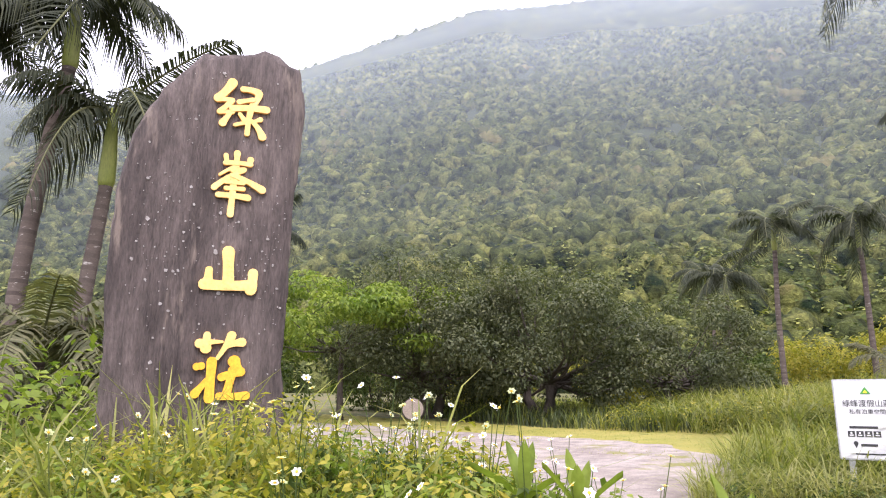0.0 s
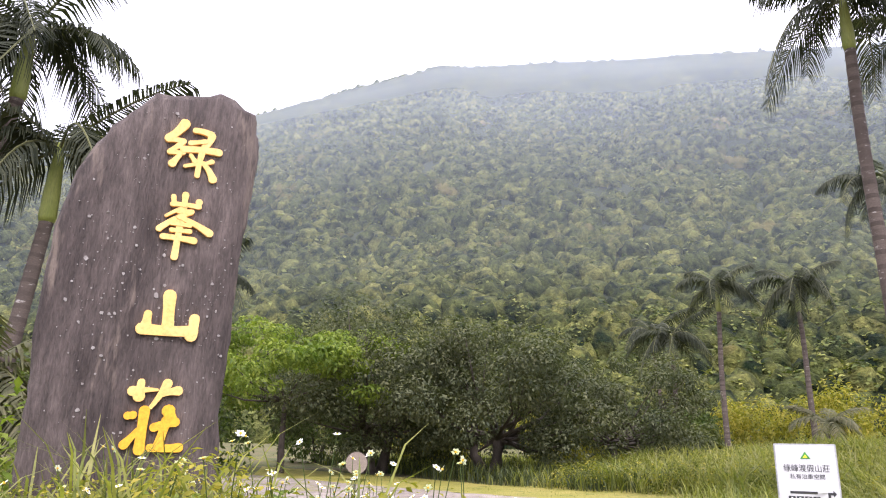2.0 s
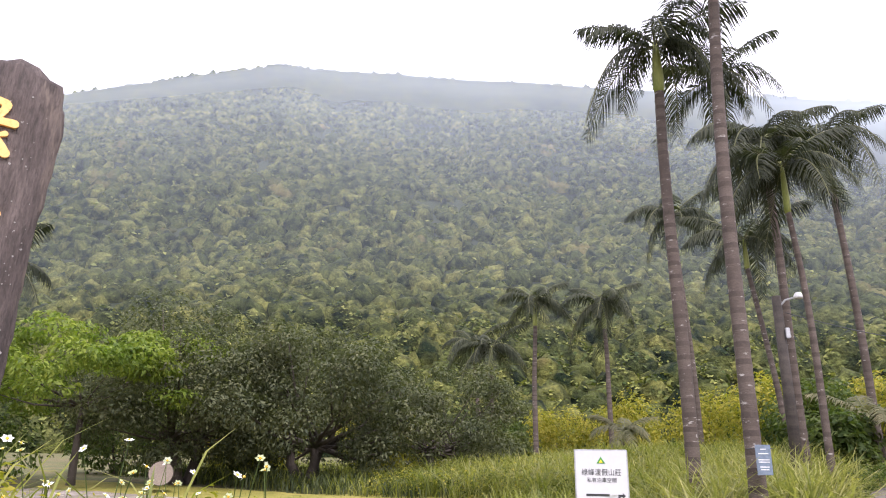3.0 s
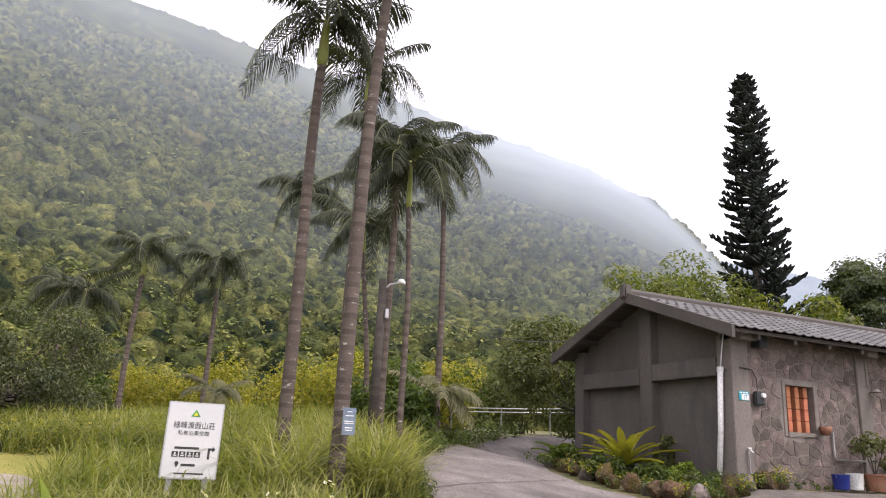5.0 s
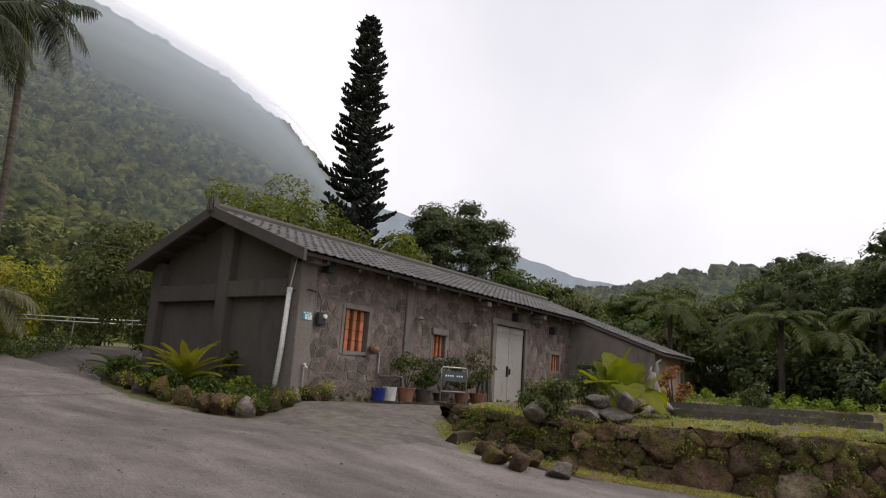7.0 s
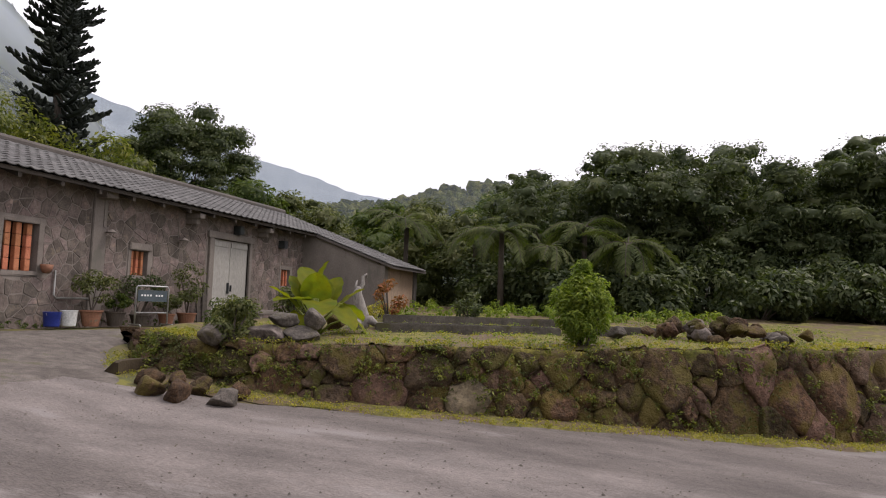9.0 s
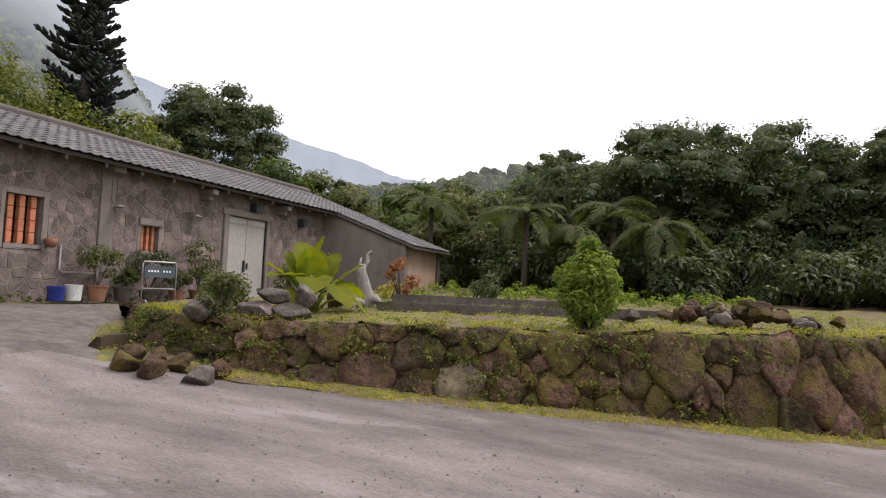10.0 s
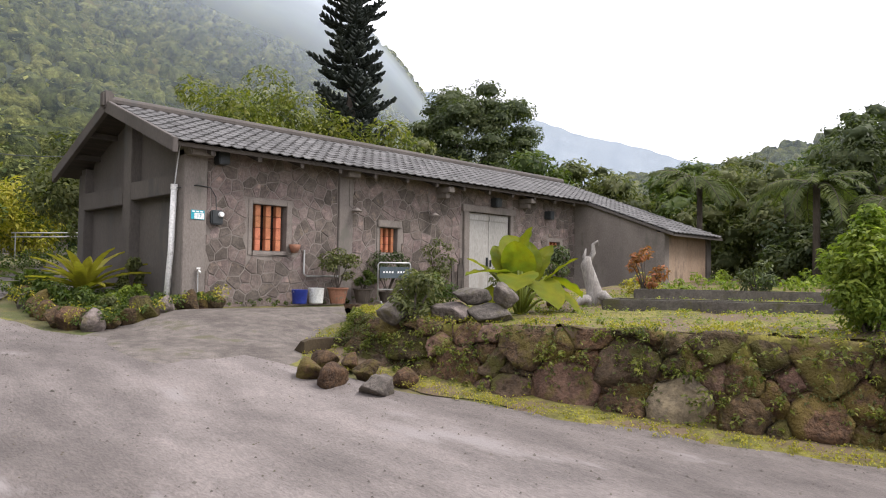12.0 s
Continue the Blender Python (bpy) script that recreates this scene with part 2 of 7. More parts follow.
M["leaf_bright"] = mat("bright_leaf", (0.115, 0.170, 0.026), (0.185, 0.230, 0.038), 0.8, 0.5, 0.05, 12, rnd=0.3, island=True, leaf=0.35)
M["leaf_yellow"] = mat("yellow_green_leaf", (0.225, 0.22, 0.026), (0.32, 0.285, 0.045), 0.8, 0.5, 0.05, 12, rnd=0.3, island=True, leaf=0.35)
M["leaf_pine"] = mat("dark_needle", (0.028, 0.035, 0.030), (0.048, 0.056, 0.046), 1.0, 0.6, 0.05, 12, rnd=0.3, island=True, leaf=0.1)
M["leaf_taro"] = mat("broad_taro_leaf", (0.185, 0.185, 0.009), (0.095, 0.130, 0.013), 3.5, 0.72, 0.1, 14, rnd=0.25, island=True, leaf=0.4)
M["leaf_red"] = mat("reddish_leaf", (0.20, 0.085, 0.04), (0.26, 0.12, 0.05), 2, 0.55, 0.05, 12, rnd=0.3, island=True, leaf=0.3)
M["grass"] = mat("grass_blade", (0.130, 0.155, 0.032), (0.215, 0.220, 0.058), 0.6, 0.55, 0.0, 12, rnd=0.35, island=True, leaf=0.35)
M["grass_pale"] = mat("pale_grass_blade", (0.200, 0.210, 0.066), (0.280, 0.270, 0.100), 0.6, 0.55, 0.0, 12, rnd=0.3, island=True, leaf=0.35)
M["petal"] = mat("white_petal", (0.78, 0.78, 0.74), (0.84, 0.84, 0.80), 6, 0.6, 0.0, 20, leaf=0.3)
M["pollen"] = mat("yellow_flower_heart", (0.7, 0.42, 0.02), (0.75, 0.48, 0.04), 6, 0.7, 0.0, 20)
# near-black floor: the shade in gaps between crowns is put into its colour
M["hill"] = mat("forest_floor_gap_shade", (0.018, 0.027, 0.010), (0.032, 0.040, 0.014), 0.05, 0.95, 0.0, 1.0)
# dark canopy tone paints shaded gaps, the brighter spray below paints lit boughs
M["canopy"] = mat("forest_canopy", (0.008, 0.018, 0.006), (0.138, 0.150, 0.040), 0.42, 0.9, 1.0, 2.6, (0.16, 0.14, 0.045), 0.02, 0.06, rnd=0.4, island=True, leaf=0.10, dist=0.6, rich=1.5)
M["spray"] = mat("forest_spray", (0.046, 0.074, 0.022), (0.200, 0.208, 0.058), 0.5, 0.9, 0.0, 0.5, (0.17, 0.15, 0.05), 0.02, 0.06, rnd=0.3, island=True, leaf=0.15)
# distance haze is painted into this pale blue forest colour
M["farridge"] = mat("far_ridge_haze_tint", (0.20, 0.235, 0.27), (0.235, 0.27, 0.30), 0.02, 1.0, 0.3, 0.4, dist=1.0)


# ---- building helpers ----
def from_np(name, V, F):
    """A mesh from an array of points and an array of equal-sized faces."""
    V, F = np.asarray(V, dtype=np.float32), np.asarray(F, dtype=np.int32)
    me = bpy.data.meshes.new(name)
    n, k = F.shape
    me.vertices.add(len(V))
    me.vertices.foreach_set("co", V.ravel())
    me.loops.add(n * k)
    me.loops.foreach_set("vertex_index", F.ravel())
    me.polygons.add(n)
    me.polygons.foreach_set("loop_start", np.arange(0, n * k, k, dtype=np.int32))
    me.update(calc_edges=True)
    return me


class Geo:
    """Collects points and quads (a triangle repeats its last point in a list of its own)."""

    def __init__(self):
        self.v, self.f, self.n = [], [], 0

    def add(self, V, F):
        V = np.asarray(V, dtype=float)
        self.v.append(V)
        self.f.extend([tuple(int(i) + self.n for i in f) for f in F])
        self.n += len(V)
        return self

    def box(self, x0, x1, y0, y1, z0, z1, rot=None, jitter=0.0):
        V = np.array([(x, y, z) for z in (z0, z1) for y in (y0, y1) for x in (x0, x1)], dtype=float)
        if rot is not None:
            V = np.array([rot @ Vector(p) for p in V])
        return self.add(V, [(0, 2, 3, 1), (4, 5, 7, 6), (0, 1, 5, 4), (2, 6, 7, 3), (0, 4, 6, 2), (1, 3, 7, 5)])

    def tube(self, pts, radii, sides=8, cap=True):
        pts = [Vector(p) for p in pts]
        V, F = [], []
        ref = Vector((0.31, 0.95, 0.05))
        for i, p in enumerate(pts):
            d = (pts[min(i + 1, len(pts) - 1)] - pts[max(i - 1, 0)]).normalized()
            if abs(d.dot(ref)) > 0.95:
                ref = Vector((1, 0.1, 0))
            u = d.cross(ref).normalized()
            w = d.cross(u)
            for k in range(sides):
                a = 2 * math.pi * k / sides
                V.append(p + (u * math.cos(a) + w * math.sin(a)) * radii[i])
        for i in range(len(pts) - 1):
            for k in range(sides):
                k2 = (k + 1) % sides
                F.append((i * sides + k, i * sides + k2, (i + 1) * sides + k2, (i + 1) * sides + k))
        if cap:
            F.append(tuple(range(sides))[::-1])
            F.append(tuple((len(pts) - 1) * sides + k for k in range(sides)))
        return self.add([tuple(v) for v in V], F)

    def lathe(self, profile, sides=20, at=(0, 0, 0)):
        V, F = [], []
        for r, z in profile:
            for k in range(sides):
                a = 2 * math.pi * k / sides
                V.append((at[0] + r * math.cos(a), at[1] + r * math.sin(a), at[2] + z))
        for i in range(len(profile) - 1):
            for k in range(sides):
                k2 = (k + 1) % sides
                F.append((i * sides + k, i * sides + k2, (i + 1) * sides + k2, (i + 1) * sides + k))
        return self.add(V, F)

    def mesh(self, name):
        me = bpy.data.meshes.new(name)
        me.from_pydata(np.concatenate(self.v).tolist(), [], self.f)
        return me


def smooth(me):
    me.polygons.foreach_set("use_smooth", np.ones(len(me.polygons), dtype=bool))
    return me


def part(name, geo, material, parent=None, label="", soft=False, bevel=0.0):
    """One mesh object from a Geo, a bmesh or a mesh, under a thing or a part."""
    if isinstance(geo, Geo):
        me = geo.mesh(name)
    elif isinstance(geo, bmesh.types.BMesh):
        me = bpy.data.meshes.new(name)
        geo.to_mesh(me)
        geo.free()
    else:
        me = geo
    if bevel > 0:
        bm = bmesh.new()
        bm.from_mesh(me)
        bmesh.ops.remove_doubles(bm, verts=bm.verts, dist=0.0005)
        bmesh.ops.bevel(bm, geom=[e for e in bm.edges if len(e.link_faces) == 2 and e.calc_face_angle(0) > 0.6], offset=bevel, segments=2, affect="EDGES", clamp_overlap=True)
        bm.to_mesh(me)
        bm.free()
    if soft:
        smooth(me)
    if material is not None and not me.materials:
        me.materials.append(material)
    ob = new(name, me)
    if parent is not None:
        ob.parent = parent
    if label:
        tagged(ob, label)
    return ob


def empty(name, label, category, at=(0, 0, 0), rz=0.0, group="", kind=""):
    ob = new(name)
    ob.matrix_basis = pose(*at, 0, 0, rz)
    return tagged(ob, label, category, group, kind)


def sstep(a, b, v):
    t = min(1, max(0, (v - a) / (b - a)))
    return t * t * (3 - 2 * t)


def ground_z(x, y):
    """Height of the land: low where the road widens, rising towards the hills and the house."""
    d = math.hypot(x + 8, y + 11)
    s = 0.045 + 0.035 * sstep(-17, -4, x)
    z = -1.05 + s * min(max(0, d - 2.0), 24) + 0.03 * max(0, d - 26)
    pad = sstep(-3.5, -0.6, y) * sstep(-1.6, -0.4, x) * (1 - sstep(7, 12, y))
    side = sstep(-7, -2, x) * (1 - sstep(-3.5, -0.8, y))
    z = z * (1 - side) + side * float(np.interp(y, (-13, -11.4, -9.6, -8.5, -6.7, -5.9, -5, -4, -2, 0), (-1.06, -0.95, -0.83, -0.76, -0.69, -0.64, -0.53, -0.40, -0.23, -0.08)))
    z = z * (1 - pad) + -0.02 * pad
    z += 0.62 * math.exp(-((x + 12.3) ** 2 / 6.0 + (y + 6.6) ** 2 / 2.4))
    return z


# ---- land ----
def axis_steps(lo, hi, near_lo, near_hi, fine, growth=1.22):
    mid = list(np.arange(near_lo, near_hi + 1e-6, fine))
    up, step, v = [], fine, near_hi
    while v < hi:
        step *= growth
        v += step
        up.append(v)
    down, step, v = [], fine, near_lo
    while v > lo:
        step *= growth
        v -= step
        down.append(v)
    return down[::-1] + mid + up


def build_ground():
    xs, ys = axis_steps(-1500, 1500, -26, 22, 0.5), axis_steps(-1500, 1500, -20, 24, 0.5)
    V = [(x, y, ground_z(x, y) - 0.035 + 0.012 * noise.noise((x * 0.7, y * 0.7, 0))) if abs(x) < 60 and abs(y) < 60 else (x, y, min(ground_z(x, y), 3.0)) for y in ys for x in xs]
    nx = len(xs)
    F = [(j * nx + i, j * nx + i + 1, (j + 1) * nx + i + 1, (j + 1) * nx + i) for j in range(len(ys) - 1) for i in range(nx - 1)]
    return tagged(part("ground", smooth(from_np("ground", V, F)), M["earth"]), "rough grassy ground rising towards wooded hills", "ground", kind="structure")


def lerp_line(pts, n):
    """n points along a smoothed open line."""
    P = np.array(pts, dtype=float)
    t = np.linspace(0, len(P) - 1, n)
    out = []
    for u in t:
        i = min(int(u), len(P) - 2)
        f = u - i
        p0, p1, p2, p3 = P[max(i - 1, 0)], P[i], P[i + 1], P[min(i + 2, len(P) - 1)]
        out.append(0.5 * (2 * p1 + (p2 - p0) * f + (2 * p0 - 5 * p1 + 4 * p2 - p3) * f * f + (3 * p1 - p0 - 3 * p2 + p3) * f ** 3))
    return out


def strip(name, left, right, lift, material, label, n=70, across=16, ragged=0.12, crown=0.0):
    """A sheet draped over the land between two lines."""
    A, B = lerp_line(left, n), lerp_line(right, n)
    V, F = [], []
    for i in range(n):
        for k in range(across + 1):
            f = k / across
            e = ragged * noise.noise((A[i][0] * 1.3, A[i][1] * 1.3, k * 0.2)) if k in (0, across) else 0
            x, y = A[i] * (1 - f) + B[i] * f
            x, y = x + e, y + e
            V.append((x, y, ground_z(x, y) + lift + crown * min(1, 6 * f * (1 - f)) * min(1, 5 * i / n, 5 * (n - 1 - i) / n) + 0.006 * noise.noise((x * 2, y * 2, 3))))
    w = across + 1
    for i in range(n - 1):
        for k in range(across):
            F.append((i * w + k, i * w + k + 1, (i + 1) * w + k + 1, (i + 1) * w + k))
    return tagged(part(name, smooth(from_np(name, V, F)), material), label, name, kind="structure")


build_ground()
ROAD_L = [(-9.6, -26), (-10.6, -16), (-10.4, -11), (-8.9, -6.5), (-6.9, -2.6), (-5.7, 0.2), (-4.65, 3.5), (-2.7, 6.8), (-0.4, 9.8), (2.4, 12.0), (7.5, 13.2), (18, 14.5)]
ROAD_R = [(9.6, -26), (4.8, -16), (1.75, -11.4), (0.3, -7.9), (-0.75, -4.9), (-2.2, -1.0), (-2.3, 1.6), (-1.2, 4.6), (1.0, 8.0), (4.2, 10.3), (8.5, 11.2), (18, 12.3)]
road = strip("road", ROAD_L, ROAD_R, 0.0, M["asphalt"], "worn grey asphalt lane with patches and cracks", n=120, across=28)
pavement = strip("pavement", [(-2.6, -5.0), (-2.6, -2.6), (-2.2, -1.3), (-0.9, -0.4)], [(-0.6, -4.6), (1.2, -2.6), (4.0, -2.2), (5.2, -1.2)], -0.045, M["yard"], "gravelled yard sloping up to the stone house", n=60, across=28, ragged=0.2, crown=0.065)
lot = strip("parking_ground", [(-9.6, -2.4), (-10.6, 1.2), (-12.8, 4.2), (-16, 5.6), (-22, 6.5)], [(-11.5, -5.4), (-14.5, -3.0), (-17.5, -1.0), (-20, 0.6), (-23, 2.0)], 0.006, M["gravel"], "pale gravel parking ground with mossy edges", n=90, across=24, ragged=0.25)
verge = strip("mown_verge", [(-8.0, -0.6), (-9.3, 4.2), (-12.5, 7.0), (-18, 8.6), (-24, 9.5)], [(-9.65, -2.6), (-10.7, 1.1), (-12.9, 4.1), (-16.1, 5.5), (-22, 6.4)], 0.0, M["mowed"], "strip of short yellow-green grass beside the gravel", n=50, across=12, ragged=0.3)

# ---- hills: a slope that climbs to a ridge all round the valley ----
RIDGE = [(-150, 12), (-110, 14), (-75, 19), (-58, 21), (-50, 21.6), (-44, 24), (-36, 27.2), (-28, 29.6), (-24, 30.7), (-14, 31), (-2, 30.4), (4, 29.6), (14, 28), (28, 24.3), (34, 22.4), (39, 19.6), (42.5, 16.2), (46, 11.6), (50, 8), (56, 5.5), (90, 5), (150, 8)]
HILL_C = (-8.0, -10.0)


def ridge_el(az):
    for (a0, e0), (a1, e1) in zip(RIDGE, RIDGE[1:]):
        if a0 <= az <= a1:
            f = (az - a0) / (a1 - a0)
            return e0 + (e1 - e0) * f
    return 8.0


def hill_point(az, f):
    """A point of the slope: f is 0 at its foot and 1 at the ridge."""
    el = ridge_el(az)
    r0, r1 = 60.0, 430.0
    r = r0 + (r1 - r0) * f
    top = math.tan(radians(el)) * r1
    x, y = HILL_C[0] + r * math.sin(radians(az)), HILL_C[1] + r * math.cos(radians(az))
    fold = noise.noise((x * 0.008, y * 0.008, 1.0)) * 26 + noise.noise((x * 0.022, y * 0.022, 5.0)) * 9
    z = 1.0 + (top - 1) * (0.55 * f + 0.45 * f ** 1.5) + fold * math.sin(math.pi * min(1, f * 1.0)) * sstep(0, 0.3, f) * min(1, el / 20) - 9 * 0.0
    return x, y, z


def build_hill():
    azs, fs = np.arange(-120, 121, 1.5), np.linspace(0, 1.0, 46)
    V = []
    for a in azs:
        row = [hill_point(a, f) for f in fs]
        V += row
        x, y, z = row[-1]
        V.append((x + 260 * math.sin(radians(a)), y + 260 * math.cos(radians(a)), -5))
    w = len(fs) + 1
    F = [(i * w + k, i * w + k + 1, (i + 1) * w + k + 1, (i + 1) * w + k) for i in range(len(azs) - 1) for k in range(w - 1)]
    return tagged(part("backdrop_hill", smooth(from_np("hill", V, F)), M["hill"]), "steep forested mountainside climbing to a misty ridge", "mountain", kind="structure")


def ico_dome(level):
    bm = bmesh.new()
    bmesh.ops.create_icosphere(bm, subdivisions=level, radius=1.0)
    bmesh.ops.delete(bm, geom=[v for v in bm.verts if v.co.z < -0.6], context="VERTS")
    bm.verts.index_update()
    V = np.array([v.co[:] for v in bm.verts])
    F = np.array([[v.index for v in f.verts] for f in bm.faces])
    bm.free()
    return V, F


def crown_shapes(level, count, seed):
    rng = np.random.default_rng(seed)
    V, F = ico_dome(level)
    shapes = []
    for k in range(count):
        off = rng.uniform(0, 50, 3)
        W = np.array([v * (1 + 0.5 * noise.noise(Vector(v * 1.5 + off)) + 0.4 * noise.noise(Vector(v * 3.4 + off))) for v in V])
        shapes.append(W)
    return shapes, F


def scatter_crowns(name, places, shapes, F, material, label, category):
    rng = np.random.default_rng(5)
    Vs, Fs, n = [], [], 0
    for (x, y, z, r, hgt) in places:
        W = shapes[rng.integers(len(shapes))]
        a = rng.uniform(0, 6.283)
        c, s = math.cos(a), math.sin(a)
        X = np.empty_like(W)
        X[:, 0] = (W[:, 0] * c - W[:, 1] * s) * r + x
        X[:, 1] = (W[:, 0] * s + W[:, 1] * c) * r + y
        X[:, 2] = W[:, 2] * hgt + z
        Vs.append(X)
        Fs.append(F + n)
        n += len(X)
    return tagged(part(name, smooth(from_np(name, np.concatenate(Vs), np.concatenate(Fs))), material), label, category, kind="stuff")


build_hill()
rng = np.random.default_rng(11)
near_shapes, near_F = crown_shapes(2, 9, 3)
far_shapes, far_F = crown_shapes(2, 10, 4)
near_places, far_places = [], []
for _ in range(18500):
    az = rng.uniform(-60, 52)
    if ridge_el(az) < 6.5:
        continue
    f = rng.uniform(0, 1) ** 1.12
    if f > 0.985:
        continue
    x, y, z = hill_point(az, f)
    r = rng.uniform(0.8, 2.2) * (1.05 + 0.95 * f) * (1 - 0.35 * sstep(0.85, 0.97, f))
    (near_places if f < 0.10 else far_places).append((x, y, z + (rng.uniform(-0.5, 0.25) * (1 - sstep(0.72, 0.92, f)) + 0.05 * sstep(0.8, 0.93, f)) * r, r, r * rng.uniform(0.85, 1.35)))


def ridge_wall(name, pts, dist, material, label):
    """A far ridge as a ragged slope of its own."""
    azs = np.arange(pts[0][0], pts[-1][0], 0.25)
    V = []
    for a in azs:
        e = np.interp(a, [p[0] for p in pts], [p[1] for p in pts]) + 0.25 * noise.noise((a * 0.9, dist, 0)) + 0.12 * noise.noise((a * 4, dist, 0))
        for k in range(9):
            f = k / 8
            r = dist * (1 + 0.35 * f)
            V.append((HILL_C[0] + r * math.sin(radians(a)), HILL_C[1] + r * math.cos(radians(a)), -2 + f * (math.tan(radians(e)) * dist * 1.35 + 2) + 0.03 * dist * math.sin(math.pi * f) * noise.noise((a * 0.3, f * 3, dist))))
    F = [(i * 9 + k, i * 9 + k + 1, (i + 1) * 9 + k + 1, (i + 1) * 9 + k) for i in range(len(azs) - 1) for k in range(8)]
    return tagged(part(name, smooth(from_np(name, V, F)), material), label, "mountain", kind="structure")


ridge_wall("backdrop_ridge", [(40, 13.5), (44, 14.8), (48, 13.8), (52, 12.9), (56, 11.4), (61, 10.2), (65, 8.9), (70, 8.4), (80, 8), (120, 8)], 1100, M["farridge"], "far mountain ridge up the valley, distance haze in its pale blue-grey colour")
ridge_wall("backdrop_ridge_west", [(-110, 14), (-75, 20), (-60, 21), (-52, 21.6), (-44, 22), (-38, 20)], 900, M["farridge"], "mountain ridge beyond the palms with blue haze in its colour")


# loose grit and cracks on the lane
def road_x(y, f):
    a = float(np.interp(y, [p[1] for p in ROAD_L], [p[0] for p in ROAD_L]))
    b = float(np.interp(y, [p[1] for p in ROAD_R], [p[0] for p in ROAD_R]))
    return a + (b - a) * f


def road_grit():
    rng_ = np.random.default_rng(31)
    Vs, Fs, n = [], [], 0
    base = np.array([(1, 0, 0), (0, 1, 0), (-1, 0, 0), (0, -1, 0), (0, 0, 0.8)])
    fac = np.array([(0, 1, 4), (1, 2, 4), (2, 3, 4), (3, 0, 4)])
    for _ in range(5200):
        y = rng_.uniform(-14, 9)
        f = rng_.beta(0.6, 0.6) if rng_.random() < 0.6 else rng_.uniform(0, 1)
        x = road_x(y, f)
        r = rng_.uniform(0.005, 0.013) * (1.6 if rng_.random() < 0.05 else 1)
        Vs.append(base * r * rng_.uniform(0.7, 1.3, (5, 3)) + np.array([x, y, ground_z(x, y) + 0.002]))
        Fs.append(fac + n)
        n += 5
    return tagged(part("road_grit", from_np("road_grit", np.concatenate(Vs), np.concatenate(Fs)), M["greyrock"]), "loose grit and small stones on the lane", "gravel", kind="stuff")


road_grit()


def crack(pts, width, label):
    P = lerp_line(pts, 40)
    V, F = [], []
    for i, p in enumerate(P):
        w = width * (0.6 + 0.6 * abs(noise.noise((i * 0.7, p[0], 0))))
        d = P[min(i + 1, 39)] - P[max(i - 1, 0)]
        nx, ny = -d[1] / np.hypot(*d), d[0] / np.hypot(*d)
        j = 0.05 * noise.noise((i * 0.9, p[1], 4))
        for s_ in (-1, 1):
            x, y = p[0] + nx * (s_ * w + j), p[1] + ny * (s_ * w + j)
            V.append((x, y, ground_z(x, y) + 0.010))
    F = [(2 * i, 2 * i + 1, 2 * i + 3, 2 * i + 2) for i in range(39)]
    c = part("road_crack", from_np("road_crack", V, F), M["dark"])
    return tagged(c, label, "road crack", kind="structure")


crack([(-5.5, 0.7), (-4.5, 1.2), (-3.4, 1.4), (-2.4, 1.6)], 0.016, "dark tarred joint across the lane")


# ---- stone house ----
def grid_wall(geo, xs, zs, holes, y0, y1):
    """A wall in the x-z plane with openings that go through it."""
    for i in range(len(xs) - 1):
        for k in range(len(zs) - 1):
            cx, cz = (xs[i] + xs[i + 1]) / 2, (zs[k] + zs[k + 1]) / 2
            if not any(h[0] < cx < h[1] and h[2] < cz < h[3] for h in holes):
                geo.box(xs[i], xs[i + 1], y0, y1, zs[k], zs[k + 1])
    bm = bmesh.new()
    bm.from_mesh(geo.mesh("wall"))
    seen = {}
    for f in bm.faces:
        seen.setdefault(tuple(round(c, 3) for c in f.calc_center_median()), []).append(f)
    bmesh.ops.delete(bm, geom=[f for fs in seen.values() if len(fs) > 1 for f in fs], context="FACES")
    bmesh.ops.remove_doubles(bm, verts=bm.verts, dist=0.0005)
    return bm


HOLES = [(1.30, 2.02, 0.955, 1.80), (4.30, 4.80, 1.02, 1.54), (7.05, 8.60, -0.3, 2.08), (10.28, 10.80, 1.02, 1.50)]
EAVE_Y, EAVE_Z, RIDGE_Y, RIDGE_Z, LEN = -0.5, 2.66, 2.45, 3.74, 11.7
SLOPE = (RIDGE_Z - EAVE_Z) / (RIDGE_Y - EAVE_Y)
house = empty("stone_house", "long low stone house with grey tiled gable roof", "house")
xs = sorted({0.0, LEN, *[h[0] for h in HOLES], *[h[1] for h in HOLES]})
zs = sorted({-0.4, 2.72, *[h[2] for h in HOLES if h[2] > -0.3], *[h[3] for h in HOLES]})
wall_front = part("wall_front", grid_wall(Geo(), xs, zs, HOLES, 0.0, 0.24), M["mortar"], house, "grey mortar wall faced with irregular flagstones")
part("wall_back", Geo().box(0, LEN, 4.66, 4.9, -0.4, 2.72), M["cement"], house)


def gable(x0, x1):
    g = Geo()
    prof = [(0.24, -0.4), (4.66, -0.4), (4.66, 2.72), (4.62, 2.84), (RIDGE_Y, 3.62), (0.28, 2.84), (0.24, 2.72)]
    n = len(prof)
    V = [(x, y, z) for x in (x0, x1) for y, z in prof]
    F = [tuple(range(n)), tuple(range(2 * n - 1, n - 1, -1))] + [(k, n + k, n + (k + 1) % n, (k + 1) % n) for k in range(n)]
    return g.add(V, F)


